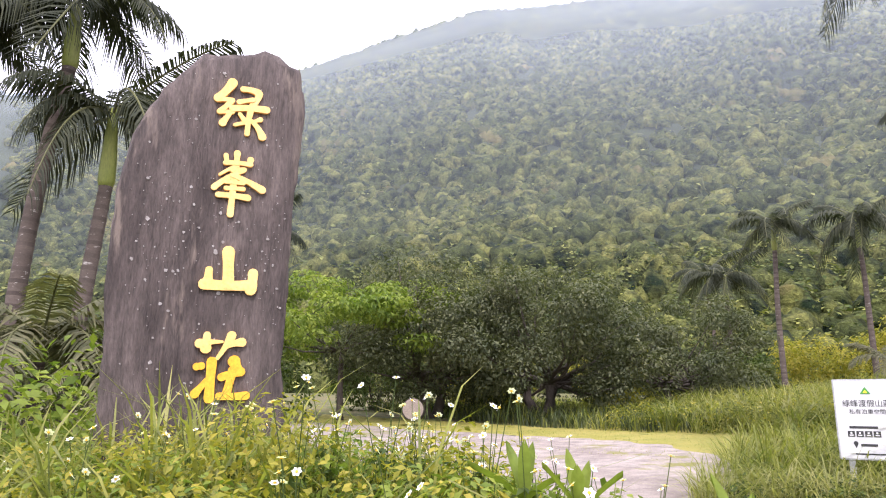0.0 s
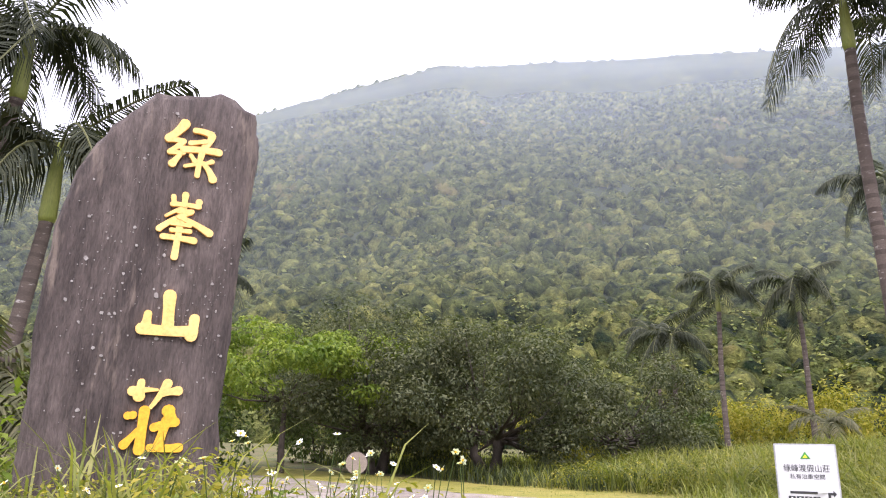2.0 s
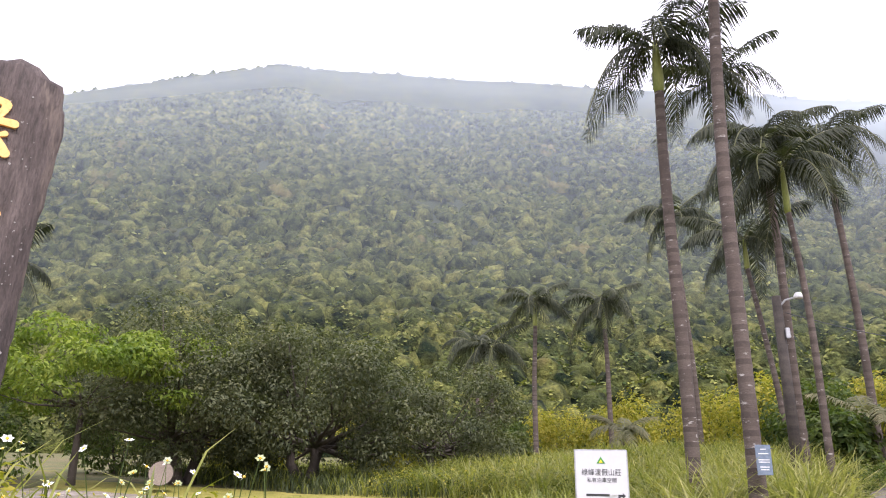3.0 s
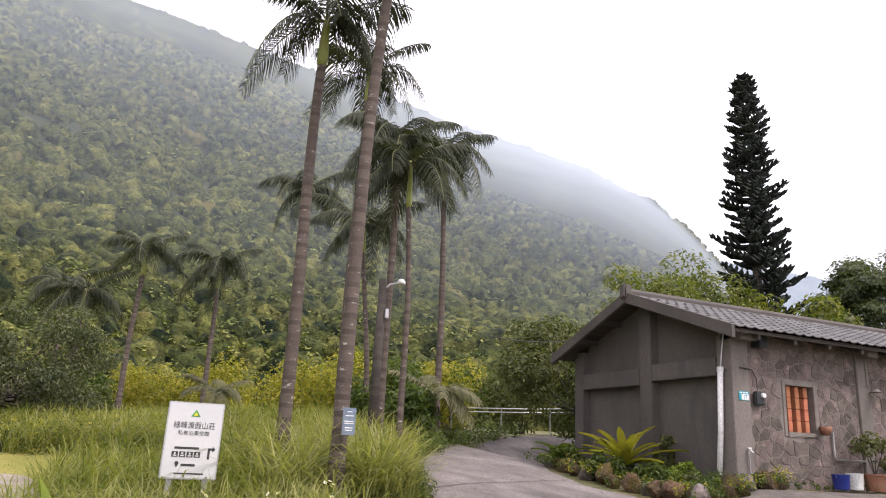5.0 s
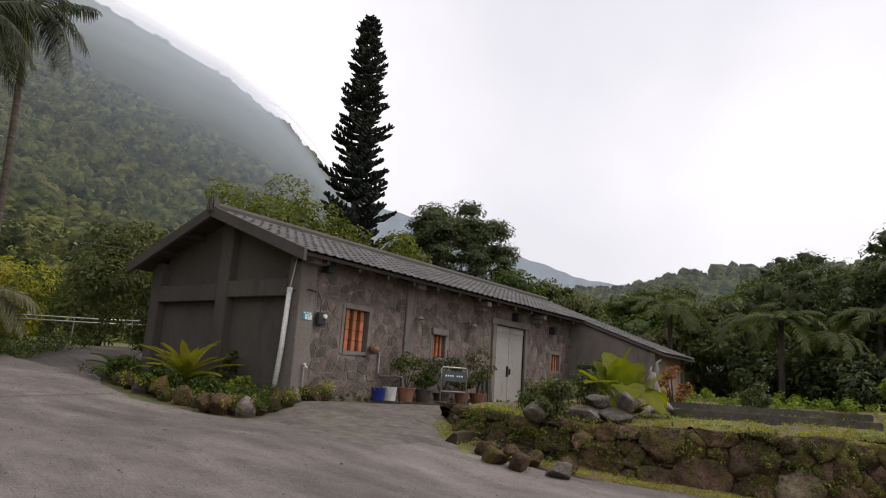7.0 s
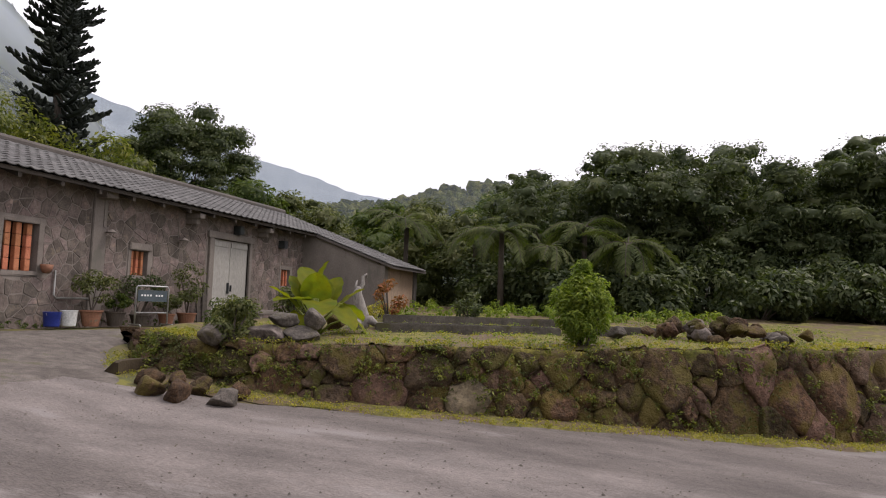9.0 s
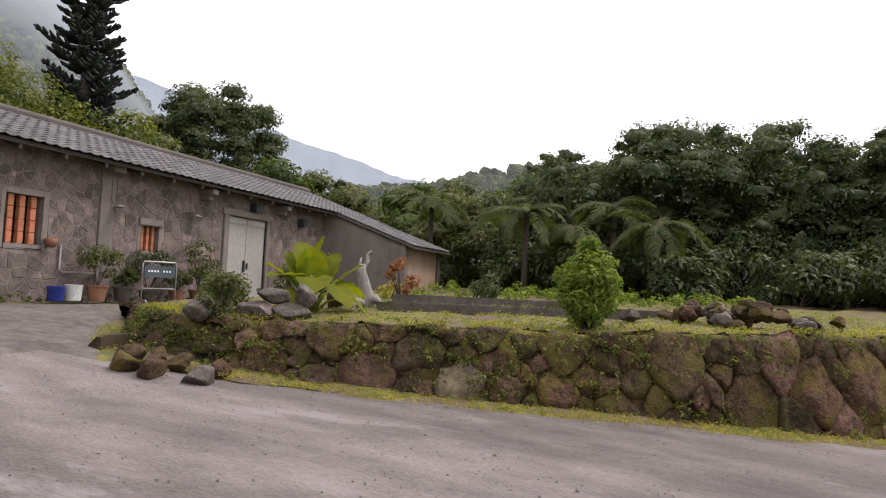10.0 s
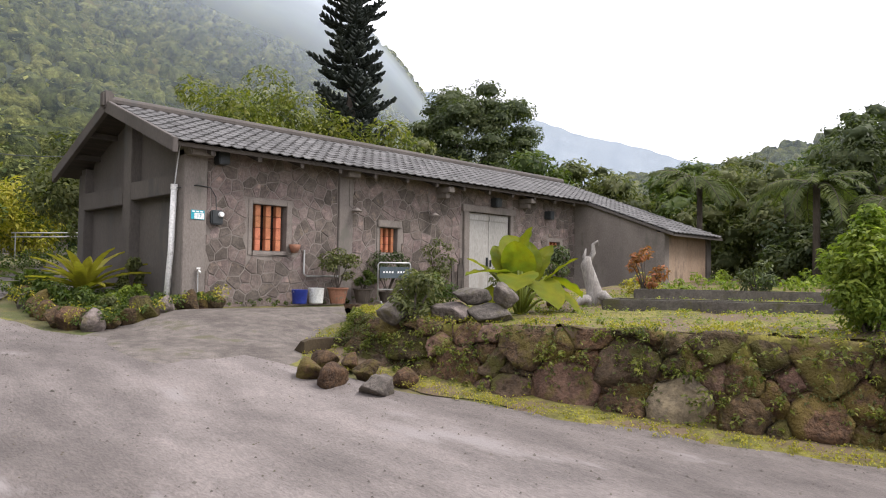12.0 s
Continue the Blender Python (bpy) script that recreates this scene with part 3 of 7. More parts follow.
part("gable_wall", gable(0.15, 0.34), M["cement"], house, "smooth dark grey cement gable wall")
part("gable_wall", gable(LEN - 0.24, LEN - 0.02), M["cement"], house)
part("pilaster", Geo().box(-0.02, 0.40, -0.045, 0.30, -0.35, 2.62), M["concrete"], house, "weathered concrete corner pier", bevel=0.012)
part("pilaster", Geo().box(-0.03, 0.30, 4.6, 4.96, -0.35, 2.6), M["cement"], house, bevel=0.012)
part("pilaster", Geo().box(-0.04, 0.20, 2.12, 2.50, -0.35, 3.42), M["cement"], house, "grey cement mid pier of the gable", bevel=0.012)
part("tie_beam", Geo().box(-0.04, 0.20, 0.30, 2.12, 1.88, 2.22), M["cement"], house, bevel=0.012)
part("tie_beam", Geo().box(-0.04, 0.20, 2.50, 4.6, 1.82, 2.18), M["cement"], house, bevel=0.012)
part("pilaster", Geo().box(3.20, 3.55, -0.05, 0.1, -0.35, 2.66), M["concrete"], house, "weathered concrete wall pier", bevel=0.012)
part("capital", Geo().box(-0.02, 0.42, -0.30, 0.2, 2.50, 2.72), M["concrete"], house, bevel=0.02)
part("capital", Geo().box(3.22, 3.53, -0.32, 0.05, 2.48, 2.66), M["concrete"], house, bevel=0.02)
for bx in (6.05, 9.05):
    part("eave_bracket", Geo().box(bx - 0.09, bx + 0.09, -0.42, 0.1, 2.42, 2.54).box(bx - 0.06, bx + 0.06, -0.30, 0.1, 2.30, 2.42), M["concrete"], house, "short concrete bracket under the eave", bevel=0.012)
part("lintel", Geo().box(4.22, 4.88, -0.06, 0.1, 1.55, 1.70), M["concrete"], house, bevel=0.015)
part("door_frame", Geo().box(6.86, 7.05, -0.06, 0.2, -0.2, 2.08).box(8.60, 8.72, -0.05, 0.2, -0.2, 2.08).box(6.80, 8.78, -0.07, 0.2, 2.08, 2.24), M["concrete"], house, "concrete door surround", bevel=0.01)
door = empty("door_1", "closed pale grey double door of painted boards", "door", kind="structure")
for x0, x1 in ((7.06, 7.82), (7.83, 8.59)):
    leaf = part("door_leaf", Geo().box(x0, x1, 0.03, 0.08, 0.0, 2.07), M["doorpaint"], door, bevel=0.006)
    part("rail", Geo().box(x0 + 0.02, x1 - 0.02, 0.012, 0.03, 1.9, 2.02), M["doorpaint"], leaf)
part("door_handle", Geo().box(7.74, 7.78, -0.02, 0.03, 0.72, 1.0).box(7.88, 7.90, -0.015, 0.03, 0.78, 0.94), M["black"], door, "dark iron pull")


def brick_window(name, x0, x1, z0, z1, bars, label):
    w = empty(name, label, "window", kind="structure")
    g = Geo()
    g.box(x0 - 0.09, x0, -0.016, 0.06, z0 - 0.08, z1 + 0.08).box(x1, x1 + 0.09, -0.016, 0.06, z0 - 0.08, z1 + 0.08)
    g.box(x0, x1, -0.016, 0.06, z1, z1 + 0.08).box(x0, x1, -0.016, 0.06, z0 - 0.08, z0)
    part("window_frame", g, M["mortar"], w, "thin concrete window surround", bevel=0.01)
    # added near-black sheet paints the dark of the room behind the bars
    part("shutter", Geo().box(x0, x1, 0.20, 0.22, z0, z1), M["dark"], w, "dark sheet standing for the unlit room behind the bars")
    step = (x1 - x0) / (bars + 0.35)
    for k in range(bars):
        cx = x0 + step * (k + 0.66)
        n = max(3, round((z1 - z0) / 0.21))
        for j in range(n):
            h = (z1 - z0) / n
            g = Geo().box(cx - step * 0.25, cx + step * 0.25, 0.05, 0.15, z0 + j * h + 0.004, z0 + (j + 1) * h - 0.004)
            part("brick", g, M["brickbar"], w, bevel=0.006)
    return w


brick_window("window_1", 1.30, 2.02, 0.955, 1.80, 3, "window with three bars of stacked orange bricks")
brick_window("window_2", 4.30, 4.80, 1.02, 1.54, 3, "small window with orange brick bars under a concrete lintel")
brick_window("window_3", 10.28, 10.80, 1.02, 1.50, 3, "small window with orange brick bars near the house's end")


# roof: deck, barge boards, ridge and rows of tiles
def roof_z(y):
    return RIDGE_Z - SLOPE * abs(y - RIDGE_Y)


X0, X1 = -0.42, LEN + 0.1
deck = Geo()
for y0, y1 in ((EAVE_Y + 0.04, RIDGE_Y), (RIDGE_Y, 2 * RIDGE_Y - EAVE_Y - 0.04)):
    V = [(x, y, roof_z(y) + dz) for dz in (-0.10, -0.03) for y in (y0, y1) for x in (X0 + 0.05, X1)]
    deck.add(V, [(0, 2, 3, 1), (4, 5, 7, 6), (0, 1, 5, 4), (2, 6, 7, 3), (0, 4, 6, 2), (1, 3, 7, 5)])
roof = part("roof", deck, M["darkwood"], house, "low-pitched roof of weathered grey interlocking tiles")
for y0, y1 in ((EAVE_Y - 0.02, RIDGE_Y), (RIDGE_Y, 2 * RIDGE_Y - EAVE_Y + 0.02)):
    V = [(x, y, roof_z(y) + dz) for dz in (-0.20, 0.035) for y in (y0, y1) for x in (X0 - 0.02, X0 + 0.07)]
    part("barge_board", Geo().add(V, [(0, 2, 3, 1), (4, 5, 7, 6), (0, 1, 5, 4), (2, 6, 7, 3), (0, 4, 6, 2), (1, 3, 7, 5)]), M["cement"], roof, "grey cement barge along the gable verge", bevel=0.008)
part("ridge_cap", Geo().tube([(X0 - 0.04, RIDGE_Y, RIDGE_Z + 0.02), (14.36, RIDGE_Y, RIDGE_Z + 0.02)], [0.10, 0.10], 10), M["cement"], roof, bevel=0.0)
part("finial", Geo().box(X0 - 0.08, X0 + 0.12, RIDGE_Y - 0.11, RIDGE_Y + 0.11, RIDGE_Z - 0.12, RIDGE_Z + 0.20), M["cement"], roof, bevel=0.04)
for k in range(14):
    x = 0.25 + 0.88 * k
    part("rafter", Geo().add([(x + dx, y, roof_z(y) - 0.10 + dz) for dz in (-0.09, 0.0) for y in (EAVE_Y + 0.06, 0.3) for dx in (0, 0.07)], [(0, 2, 3, 1), (4, 5, 7, 6), (0, 1, 5, 4), (2, 6, 7, 3), (0, 4, 6, 2), (1, 3, 7, 5)]), M["darkwood"], roof)
for y in (0.6, 1.5, 3.4, 4.3):
    part("purlin", Geo().box(X0 + 0.06, 0.3, y - 0.05, y + 0.05, roof_z(y) - 0.21, roof_z(y) - 0.1), M["darkwood"], roof)

# wing with the roof drawn down in front
WX0, WX1, WY = 11.5, 14.2, -2.72
wing = empty("house_wing", "rendered lean-to wing under a drawn-down tile roof", "house")


def wing_z(y):
    return EAVE_Z + SLOPE * (y - EAVE_Y)


part("wall_front", Geo().box(WX0, WX1, WY, WY + 0.18, -0.3, wing_z(WY) - 0.10), M["sand_render"], wing, "sandy rendered front wall")
V = [(x, y, z) for x in (WX0 + 0.0, WX0 + 0.18) for y, z in ((WY + 0.18, -0.3), (-0.01, -0.3), (-0.01, wing_z(0) - 0.12), (WY + 0.18, wing_z(WY + 0.18) - 0.12))]
part("wall_side", Geo().add(V, [(0, 1, 2, 3), (7, 6, 5, 4), (0, 4, 5, 1), (1, 5, 6, 2), (2, 6, 7, 3), (3, 7, 4, 0)]), M["concrete"], wing, "bare grey side wall")
V = [(x, y, z) for x in (WX1 - 0.18, WX1) for y, z in ((WY + 0.18, -0.3), (4.9, -0.3), (4.9, 2.4), (RIDGE_Y, 3.5), (WY + 0.18, wing_z(WY + 0.18) - 0.12))]
part("wall_side", Geo().add(V, [(0, 1, 2, 3, 4), (9, 8, 7, 6, 5), (0, 5, 6, 1), (1, 6, 7, 2), (2, 7, 8, 3), (3, 8, 9, 4), (4, 9, 5, 0)]), M["concrete"], wing)
part("pilaster", Geo().box(WX0 - 0.04, WX0 + 0.22, WY - 0.05, WY + 0.2, -0.3, wing_z(WY) - 0.12), M["concrete"], wing, bevel=0.012)
part("pilaster", Geo().box(WX1 - 0.24, WX1 + 0.03, WY - 0.05, WY + 0.2, -0.3, wing_z(WY) - 0.12), M["cement"], wing, bevel=0.012)
V = [(x, y, (wing_z(y) if y <= RIDGE_Y else roof_z(y)) + dz) for dz in (-0.10, -0.03) for y in (WY - 0.32, RIDGE_Y) for x in (WX0 - 0.1, WX1 + 0.16)]
wing_roof = part("roof", Geo().add(V, [(0, 2, 3, 1), (4, 5, 7, 6), (0, 1, 5, 4), (2, 6, 7, 3), (0, 4, 6, 2), (1, 3, 7, 5)]), M["cement"], wing, "tiled wing roof with a thin grey edge")
V = [(x, y, roof_z(y) + dz) for dz in (-0.10, -0.03) for y in (RIDGE_Y, 5.35) for x in (WX0 - 0.1, WX1 + 0.16)]
part("roof_back", Geo().add(V, [(0, 2, 3, 1), (4, 5, 7, 6), (0, 1, 5, 4), (2, 6, 7, 3), (0, 4, 6, 2), (1, 3, 7, 5)]), M["cement"], wing)


# ---- boulder wall and terrace ----
WALL_LINE = [(1.7, -2.5), (0.85, -3.4), (0.12, -4.35), (0.10, -5.2), (0.28, -6.2), (0.45, -7.4), (0.66, -8.5), (1.15, -9.6), (1.55, -10.6), (1.95, -11.6), (2.7, -13.0), (4.2, -15.0), (7.0, -18.5)]
WALL_PTS = lerp_line(WALL_LINE, 160)


def terrace_z(x, y):
    return 0.02 + 0.035 * max(0, x - 0.5) + 0.06 * noise.noise((x * 0.9, y * 0.9, 2)) + 0.04 * noise.noise((x * 2.7, y * 2.7, 5)) + 0.02 * sstep(-9, -12, y)


def on_terrace(x, y):
    """Behind the line of the boulder wall."""
    return x > float(np.interp(-y, [-p[1] for p in WALL_PTS], [p[0] for p in WALL_PTS])) + 0.30


def build_terrace():
    V, F, across = [], [], 34
    for p in WALL_PTS:
        x0, y0 = p[0] + 0.18, p[1]
        for k in range(across + 1):
            f = (k / across) ** 1.6
            x, y = x0 + f * (17.0 - x0), y0
            z = terrace_z(x, y)
            if k == 0:
                z = ground_z(x, y) - 0.1
                x += 0.12
            elif k == 1:
                x, z = x0 + 0.16, z - 0.05
            V.append((x, y, z))
    w = across + 1
    F = [(i * w + k, (i + 1) * w + k, (i + 1) * w + k + 1, i * w + k + 1) for i in range(len(WALL_PTS) - 1) for k in range(across)]
    return tagged(part("terrace_ground", smooth(from_np("terrace", V, F)), M["moss"]), "raised garden terrace with moss and low weeds", "ground", kind="structure")


build_terrace()


def rock_mesh(name, seed, level=2, rough=0.32, flat=0.0, angular=0.5):
    bm = bmesh.new()
    bmesh.ops.create_icosphere(bm, subdivisions=level, radius=1.0)
    rr = random.Random(seed)
    planes = [(Vector((rr.uniform(-1, 1), rr.uniform(-1, 1), rr.uniform(-1, 1))).normalized(), rr.uniform(0.48, 0.8)) for _ in range(15)]
    off = Vector((seed * 3.1, seed * 1.7, 0))
    for v in bm.verts:
        c = v.co.copy()
        for n, d in planes:
            over = c.dot(n) - d
            if over > 0:
                c -= n * over * (0.9 + 0.1 * angular)
        c *= 1.12 + rough * 0.4 * noise.noise(c * 1.6 + off) + 0.10 * noise.noise(c * 4.5 + off) + 0.05 * noise.noise(c * 10 + off)
        v.co = c
    me = bpy.data.meshes.new(name)
    bm.to_mesh(me)
    bm.free()
    return smooth(me)


def with_material(me, material):
    c = me.copy()
    c.materials.clear()
    c.materials.append(material)
    return c


ROCKS = [rock_mesh("boulder", s, 3) for s in range(8)]
ROCK_SETS = {k: [with_material(m, M[k]) for m in ROCKS] for k in ("rock", "palerock", "greyrock")}
def foot_strip():
    """Mossy verge between the wall and the asphalt."""
    V, F, m = [], [], 6
    P = WALL_PTS[14:150]
    for i, p in enumerate(P):
        wd = 0.46 + 0.30 * noise.noise((p[0] * 1.5, p[1] * 1.5, 9))
        for k in range(m):
            f = k / (m - 1)
            x, y = p[0] + 0.15 - (wd + 0.15) * f, p[1] - 0.15 * f * (i < 30)
            V.append((x, y, ground_z(x, y) + 0.05 * (1 - f) ** 1.5 + 0.014 * noise.noise((x * 5, y * 5, 1)) * (1 - f) + 0.012 - 0.03 * (k == m - 1)))
    F = [(i * m + k, (i + 1) * m + k, (i + 1) * m + k + 1, i * m + k + 1) for i in range(len(P) - 1) for k in range(m - 1)]
    return tagged(part("wall_verge", smooth(from_np("wall_verge", V, F)), M["moss"]), "mossy gritty verge along the foot of the boulder wall", "ground", kind="structure")


foot_strip()
boulder_wall = empty("boulder_wall", "low mossy dry-laid boulder retaining wall beside the lane", "wall")


def put_rock(name, kind, x, y, z, sx, sy, sz, rz, seed, parent=None, tilt=0.0):
    ob = new(name, ROCK_SETS[kind][seed % 8])
    ob.matrix_basis = pose(x, y, z, tilt, tilt * 0.6, rz) @ Matrix.Diagonal((sx, sy, sz, 1))
    if parent is not None:
        ob.parent = parent
    return ob


seg = np.array(WALL_PTS)
cum = np.concatenate([[0], np.cumsum(np.hypot(*np.diff(seg, axis=0).T))])


def wall_at(s):
    x, y = np.interp(s, cum, seg[:, 0]), np.interp(s, cum, seg[:, 1])
    x2, y2 = np.interp(s + 0.1, cum, seg[:, 0]), np.interp(s + 0.1, cum, seg[:, 1])
    return x, y, math.degrees(math.atan2(y2 - y, x2 - x))


def clip_poly(poly, n, d):
    out = []
    for i in range(len(poly)):
        a, b = poly[i], poly[(i + 1) % len(poly)]
        da, db = a[0] * n[0] + a[1] * n[1] - d, b[0] * n[0] + b[1] * n[1] - d
        if da <= 0:
            out.append(a)
        if da * db < 0:
            f = da / (da - db)
            out.append((a[0] + (b[0] - a[0]) * f, a[1] + (b[1] - a[1]) * f))
    return out


BATTER = 0.34


def wall_face(s, f, out):
    """A point of the leaning wall face: s along it, f from its foot (0) to its top (1), out towards the lane."""
    x, y, a = wall_at(s)
    nx, ny = -math.sin(radians(a)), math.cos(radians(a))
    lo, hi = ground_z(x, y) - 0.04, terrace_z(x + 0.5, y) + 0.01
    back = BATTER * f * min(1.0, (hi - lo) / 0.6) - out
    return x + nx * back, y + ny * back, lo + (hi - lo) * f


def wall_boulder(poly, seed):
    """One rough block fitted into its place in the wall: chipped outline, broken flat faces, a worn edge."""
    rr_ = random.Random(seed)
    poly = [((1 - q) * a[0] + q * b[0], (1 - q) * a[1] + q * b[1]) for a, b in zip(poly, poly[1:] + poly[:1]) for q in (0.08 + 0.1 * rr_.random(), 0.5, 0.82 + 0.1 * rr_.random())]
    poly = [(a + 0.05 * noise.noise((a * 6, b * 5, 1)), b + 0.06 * noise.noise((a * 6, b * 5, 8))) for a, b in poly]
    cx, cz = sum(a for a, _ in poly) / len(poly), sum(b for _, b in poly) / len(poly)
    size = max(abs(a - cx) for a, _ in poly)
    bulge = rr_.uniform(0.02, 0.13) * min(1.4, 0.5 + size)
    ta, tb = rr_.uniform(-0.25, 0.25), rr_.uniform(-0.45, 0.15)
    planes = [(rr_.uniform(0, 6.28), rr_.uniform(0.25, 0.8), rr_.uniform(0.3, 0.9)) for _ in range(5)]
    V, F, n = [], [], len(poly)
    rings = ((1.0, -1.2), (1.0, -0.1), (0.975, 0.62), (0.86, 0.92), (0.70, 1.0), (0.52, 1.02), (0.34, 1.0), (0.16, 1.0))
    for sc, d in rings:
        for a, b in poly:
            j = 1 + 0.09 * noise.noise((a * 5, b * 5, seed)) * (sc > 0.9)
            u, v = cx + (a - cx) * sc * j, cz + (b - cz) * sc * j
            o = bulge * d
            if d > 0:
                for ang, lim, steep in planes:
                    over = ((u - cx) * math.cos(ang) + (v - cz) * math.sin(ang)) / max(0.12, size) - lim
                    o -= max(0.0, over) * steep * 0.2
                o += d * (ta * (u - cx) * 0.3 + tb * (v - cz) * 0.35) + 0.07 * noise.noise((u * 3, v * 2.4, seed)) + 0.045 * noise.noise((u * 8, v * 6.4, seed)) + 0.02 * noise.noise((u * 21, v * 17, seed))
            V.append(wall_face(u, min(1.04, v), o))
    V.append(wall_face(cx, cz, bulge))
    for i in range(len(rings) - 1):
        F += [(i * n + k, i * n + (k + 1) % n, (i + 1) * n + (k + 1) % n, (i + 1) * n + k) for k in range(n)]
    F += [((len(rings) - 1) * n + k, (len(rings) - 1) * n + (k + 1) % n, len(V) - 1) for k in range(n)]
    return smooth(Geo().add(V, F).mesh("boulder"))


def wall_stones():
    rr_ = random.Random(12)
    H, seeds, pale = 0.80, [], False
    for r0, r1, tries in ((0.24, 0.31, 90), (0.17, 0.24, 500), (0.10, 0.17, 1600), (0.05, 0.09, 2600)):
        for _ in range(tries):
            px, pz, r = rr_.uniform(0.2, 19.0), rr_.uniform(0.02, H - 0.02), rr_.uniform(r0, r1)
            if r > 0.25 and pz > 0.52:
                continue
            if all(math.hypot((px - q[0]) * 0.66, pz - q[1]) > 0.93 * (r + q[2]) for q in seeds if abs(q[0] - px) < 1.3):
                seeds.append((px, pz, r))
    for i, (px, pz, pr) in enumerate(seeds):
        pf = pz / H
        poly = [(px - 2, 0.0), (px + 2, 0.0), (px + 2, H), (px - 2, H)]
        for j, (qx, qz, qr) in enumerate(seeds):
            dx, dz = qx - px, qz - pz
            dist = math.hypot(dx, dz)
            if i != j and 0 < dist < 2.0:
                n = (dx / dist, dz / dist)
                share = (dist * dist + pr * pr - qr * qr) / (2 * dist)
                poly = clip_poly(poly, n, px * n[0] + pz * n[1] + share + 0.004)
                if len(poly) < 3:
                    break
        if len(poly) < 3 or max(a for a, _ in poly) - min(a for a, _ in poly) < 0.07:
            continue
        kind = "redrock" if i % 5 == 1 else "rock"
        x, y, _ = wall_at(px)
        if abs(y + 8.8) < 0.6 and 0.1 < pf < 0.65 and pr > 0.15:
            kind, pale = ("rock", True) if pale else ("palerock", True)
        part("boulder", wall_boulder([(a, b / H) for a, b in poly], i + 3), M[kind], boulder_wall)


wall_stones()
V, F = [], []
for i in range(96):
    for f in (0.0, 0.5, 1.0):
        V.append(wall_face(0.2 + i * 0.2, f, -0.05 + 0.04 * noise.noise((i * 0.7, f * 3, 2))))
    if i:
        F += [(3 * i - 3 + k, 3 * i - 2 + k, 3 * i + 1 + k, 3 * i + k) for k in range(2)]
part("earth_core", smooth(from_np("earth_core", V, F)), M["rock"], boulder_wall, "dark damp earth between the stones")
# fallen stones at the wall's foot
for k, (x, y, sx, kind) in enumerate([(-0.72, -5.92, 0.26, "greyrock"), (-0.92, -5.45, 0.26, "rock"), (-0.95, -5.08, 0.24, "rock"), (-0.45, -4.7, 0.24, "rock"), (-0.40, -5.35, 0.22, "rock"), (-0.15, -5.75, 0.22, "rock"), (-0.30, -4.95, 0.2, "rock")]):
    put_rock("fallen_stone", kind, x, y, ground_z(x, y) + 0.08, sx * 0.86, sx * 0.66, sx * 0.55, 40 * k, k + 1)
    tagged(bpy.data.objects[[o.name for o in scene.objects if o.name.startswith("fallen_stone")][-1]], "mossy fallen stone lying at the foot of the boulder wall", "stone", "stones at the wall foot")
# dark concrete edge where the yard ramps up beside the wall
edge = []
for i in range(9):
    f = i / 8
    x, y = -0.3 + 0.75 * f, -4.02 + 0.06 * math.sin(4 * f)
    z = min(-0.29 + 0.18 * f, ground_z(x, y) + 0.13)
    for dy, dz in ((-0.05, -0.35), (-0.03, 0.0), (0.05, 0.008), (0.22, -0.14)):
        edge.append((x, y + dy, z + dz + 0.012 * noise.noise((x * 4, dy * 9, 3))))
part("ramp_edge", Geo().add(edge, [(4 * i + k, 4 * i + 4 + k, 4 * i + 5 + k, 4 * i + 1 + k) for i in range(8) for k in range(3)] + [(0, 1, 2, 3), (35, 34, 33, 32)]), M["soil"], pavement, "dark stained concrete edge of the yard ramp")
# stacked flat stones on the terrace
for k, (x, y, z, sx, sy, sz) in enumerate([(0.80, -5.55, 0.10, 0.30, 0.24, 0.13), (1.05, -5.95, 0.10, 0.32, 0.25, 0.14), (0.95, -5.70, 0.33, 0.30, 0.17, 0.11), (1.15, -6.05, 0.33, 0.20, 0.18, 0.15), (0.30, -5.0, 0.12, 0.26, 0.2, 0.16)]):
    tagged(put_rock("garden_stone", "greyrock", x, y, z, sx, sy, sz, 25 * k - 60, k + 2), "weathered grey-brown stone stacked on the terrace", "stone", "stacked garden stones")
# rubble heap
rr = random.Random(8)
for k in range(46):
    u, v = rr.gauss(0, 0.42), rr.gauss(0, 0.3)
    x, y = 4.0 + v, -11.45 + u * 1.1
    top = max(0.0, 0.42 - 0.30 * abs(u) - 0.35 * abs(v))
    r = rr.uniform(0.09, 0.18)
    tagged(put_rock("rubble_stone", "greyrock" if k % 3 == 0 else "rock", x, y, terrace_z(x, y) + r * 0.45 + rr.random() * top, r, r * rr.uniform(0.7, 1), r * rr.uniform(0.55, 0.85), rr.uniform(0, 360), k), "rough brown field stone in a heap on the terrace", "stone", "stone heap")
# gable bed edging
EDGE = lerp_line([(-0.7, 5.0), (-1.5, 3.2), (-1.8, 1.4), (-1.9, -0.2), (-1.65, -0.95), (-0.8, -0.95), (0.3, -0.62)], 22)
for k, (x, y) in enumerate(EDGE):
    r = 0.13 + 0.12 * ((k * 7) % 5) / 4
    tagged(put_rock("edging_stone", "greyrock" if k % 4 == 2 else "rock", x + 0.06 * math.sin(k * 2.1), y, ground_z(x, y) + r * 0.45, r * 1.15, r * 0.85, r * 0.95, 33 * k, k), "mossy edging stone round the gable flower bed", "stone", "edging stones of the flower bed")

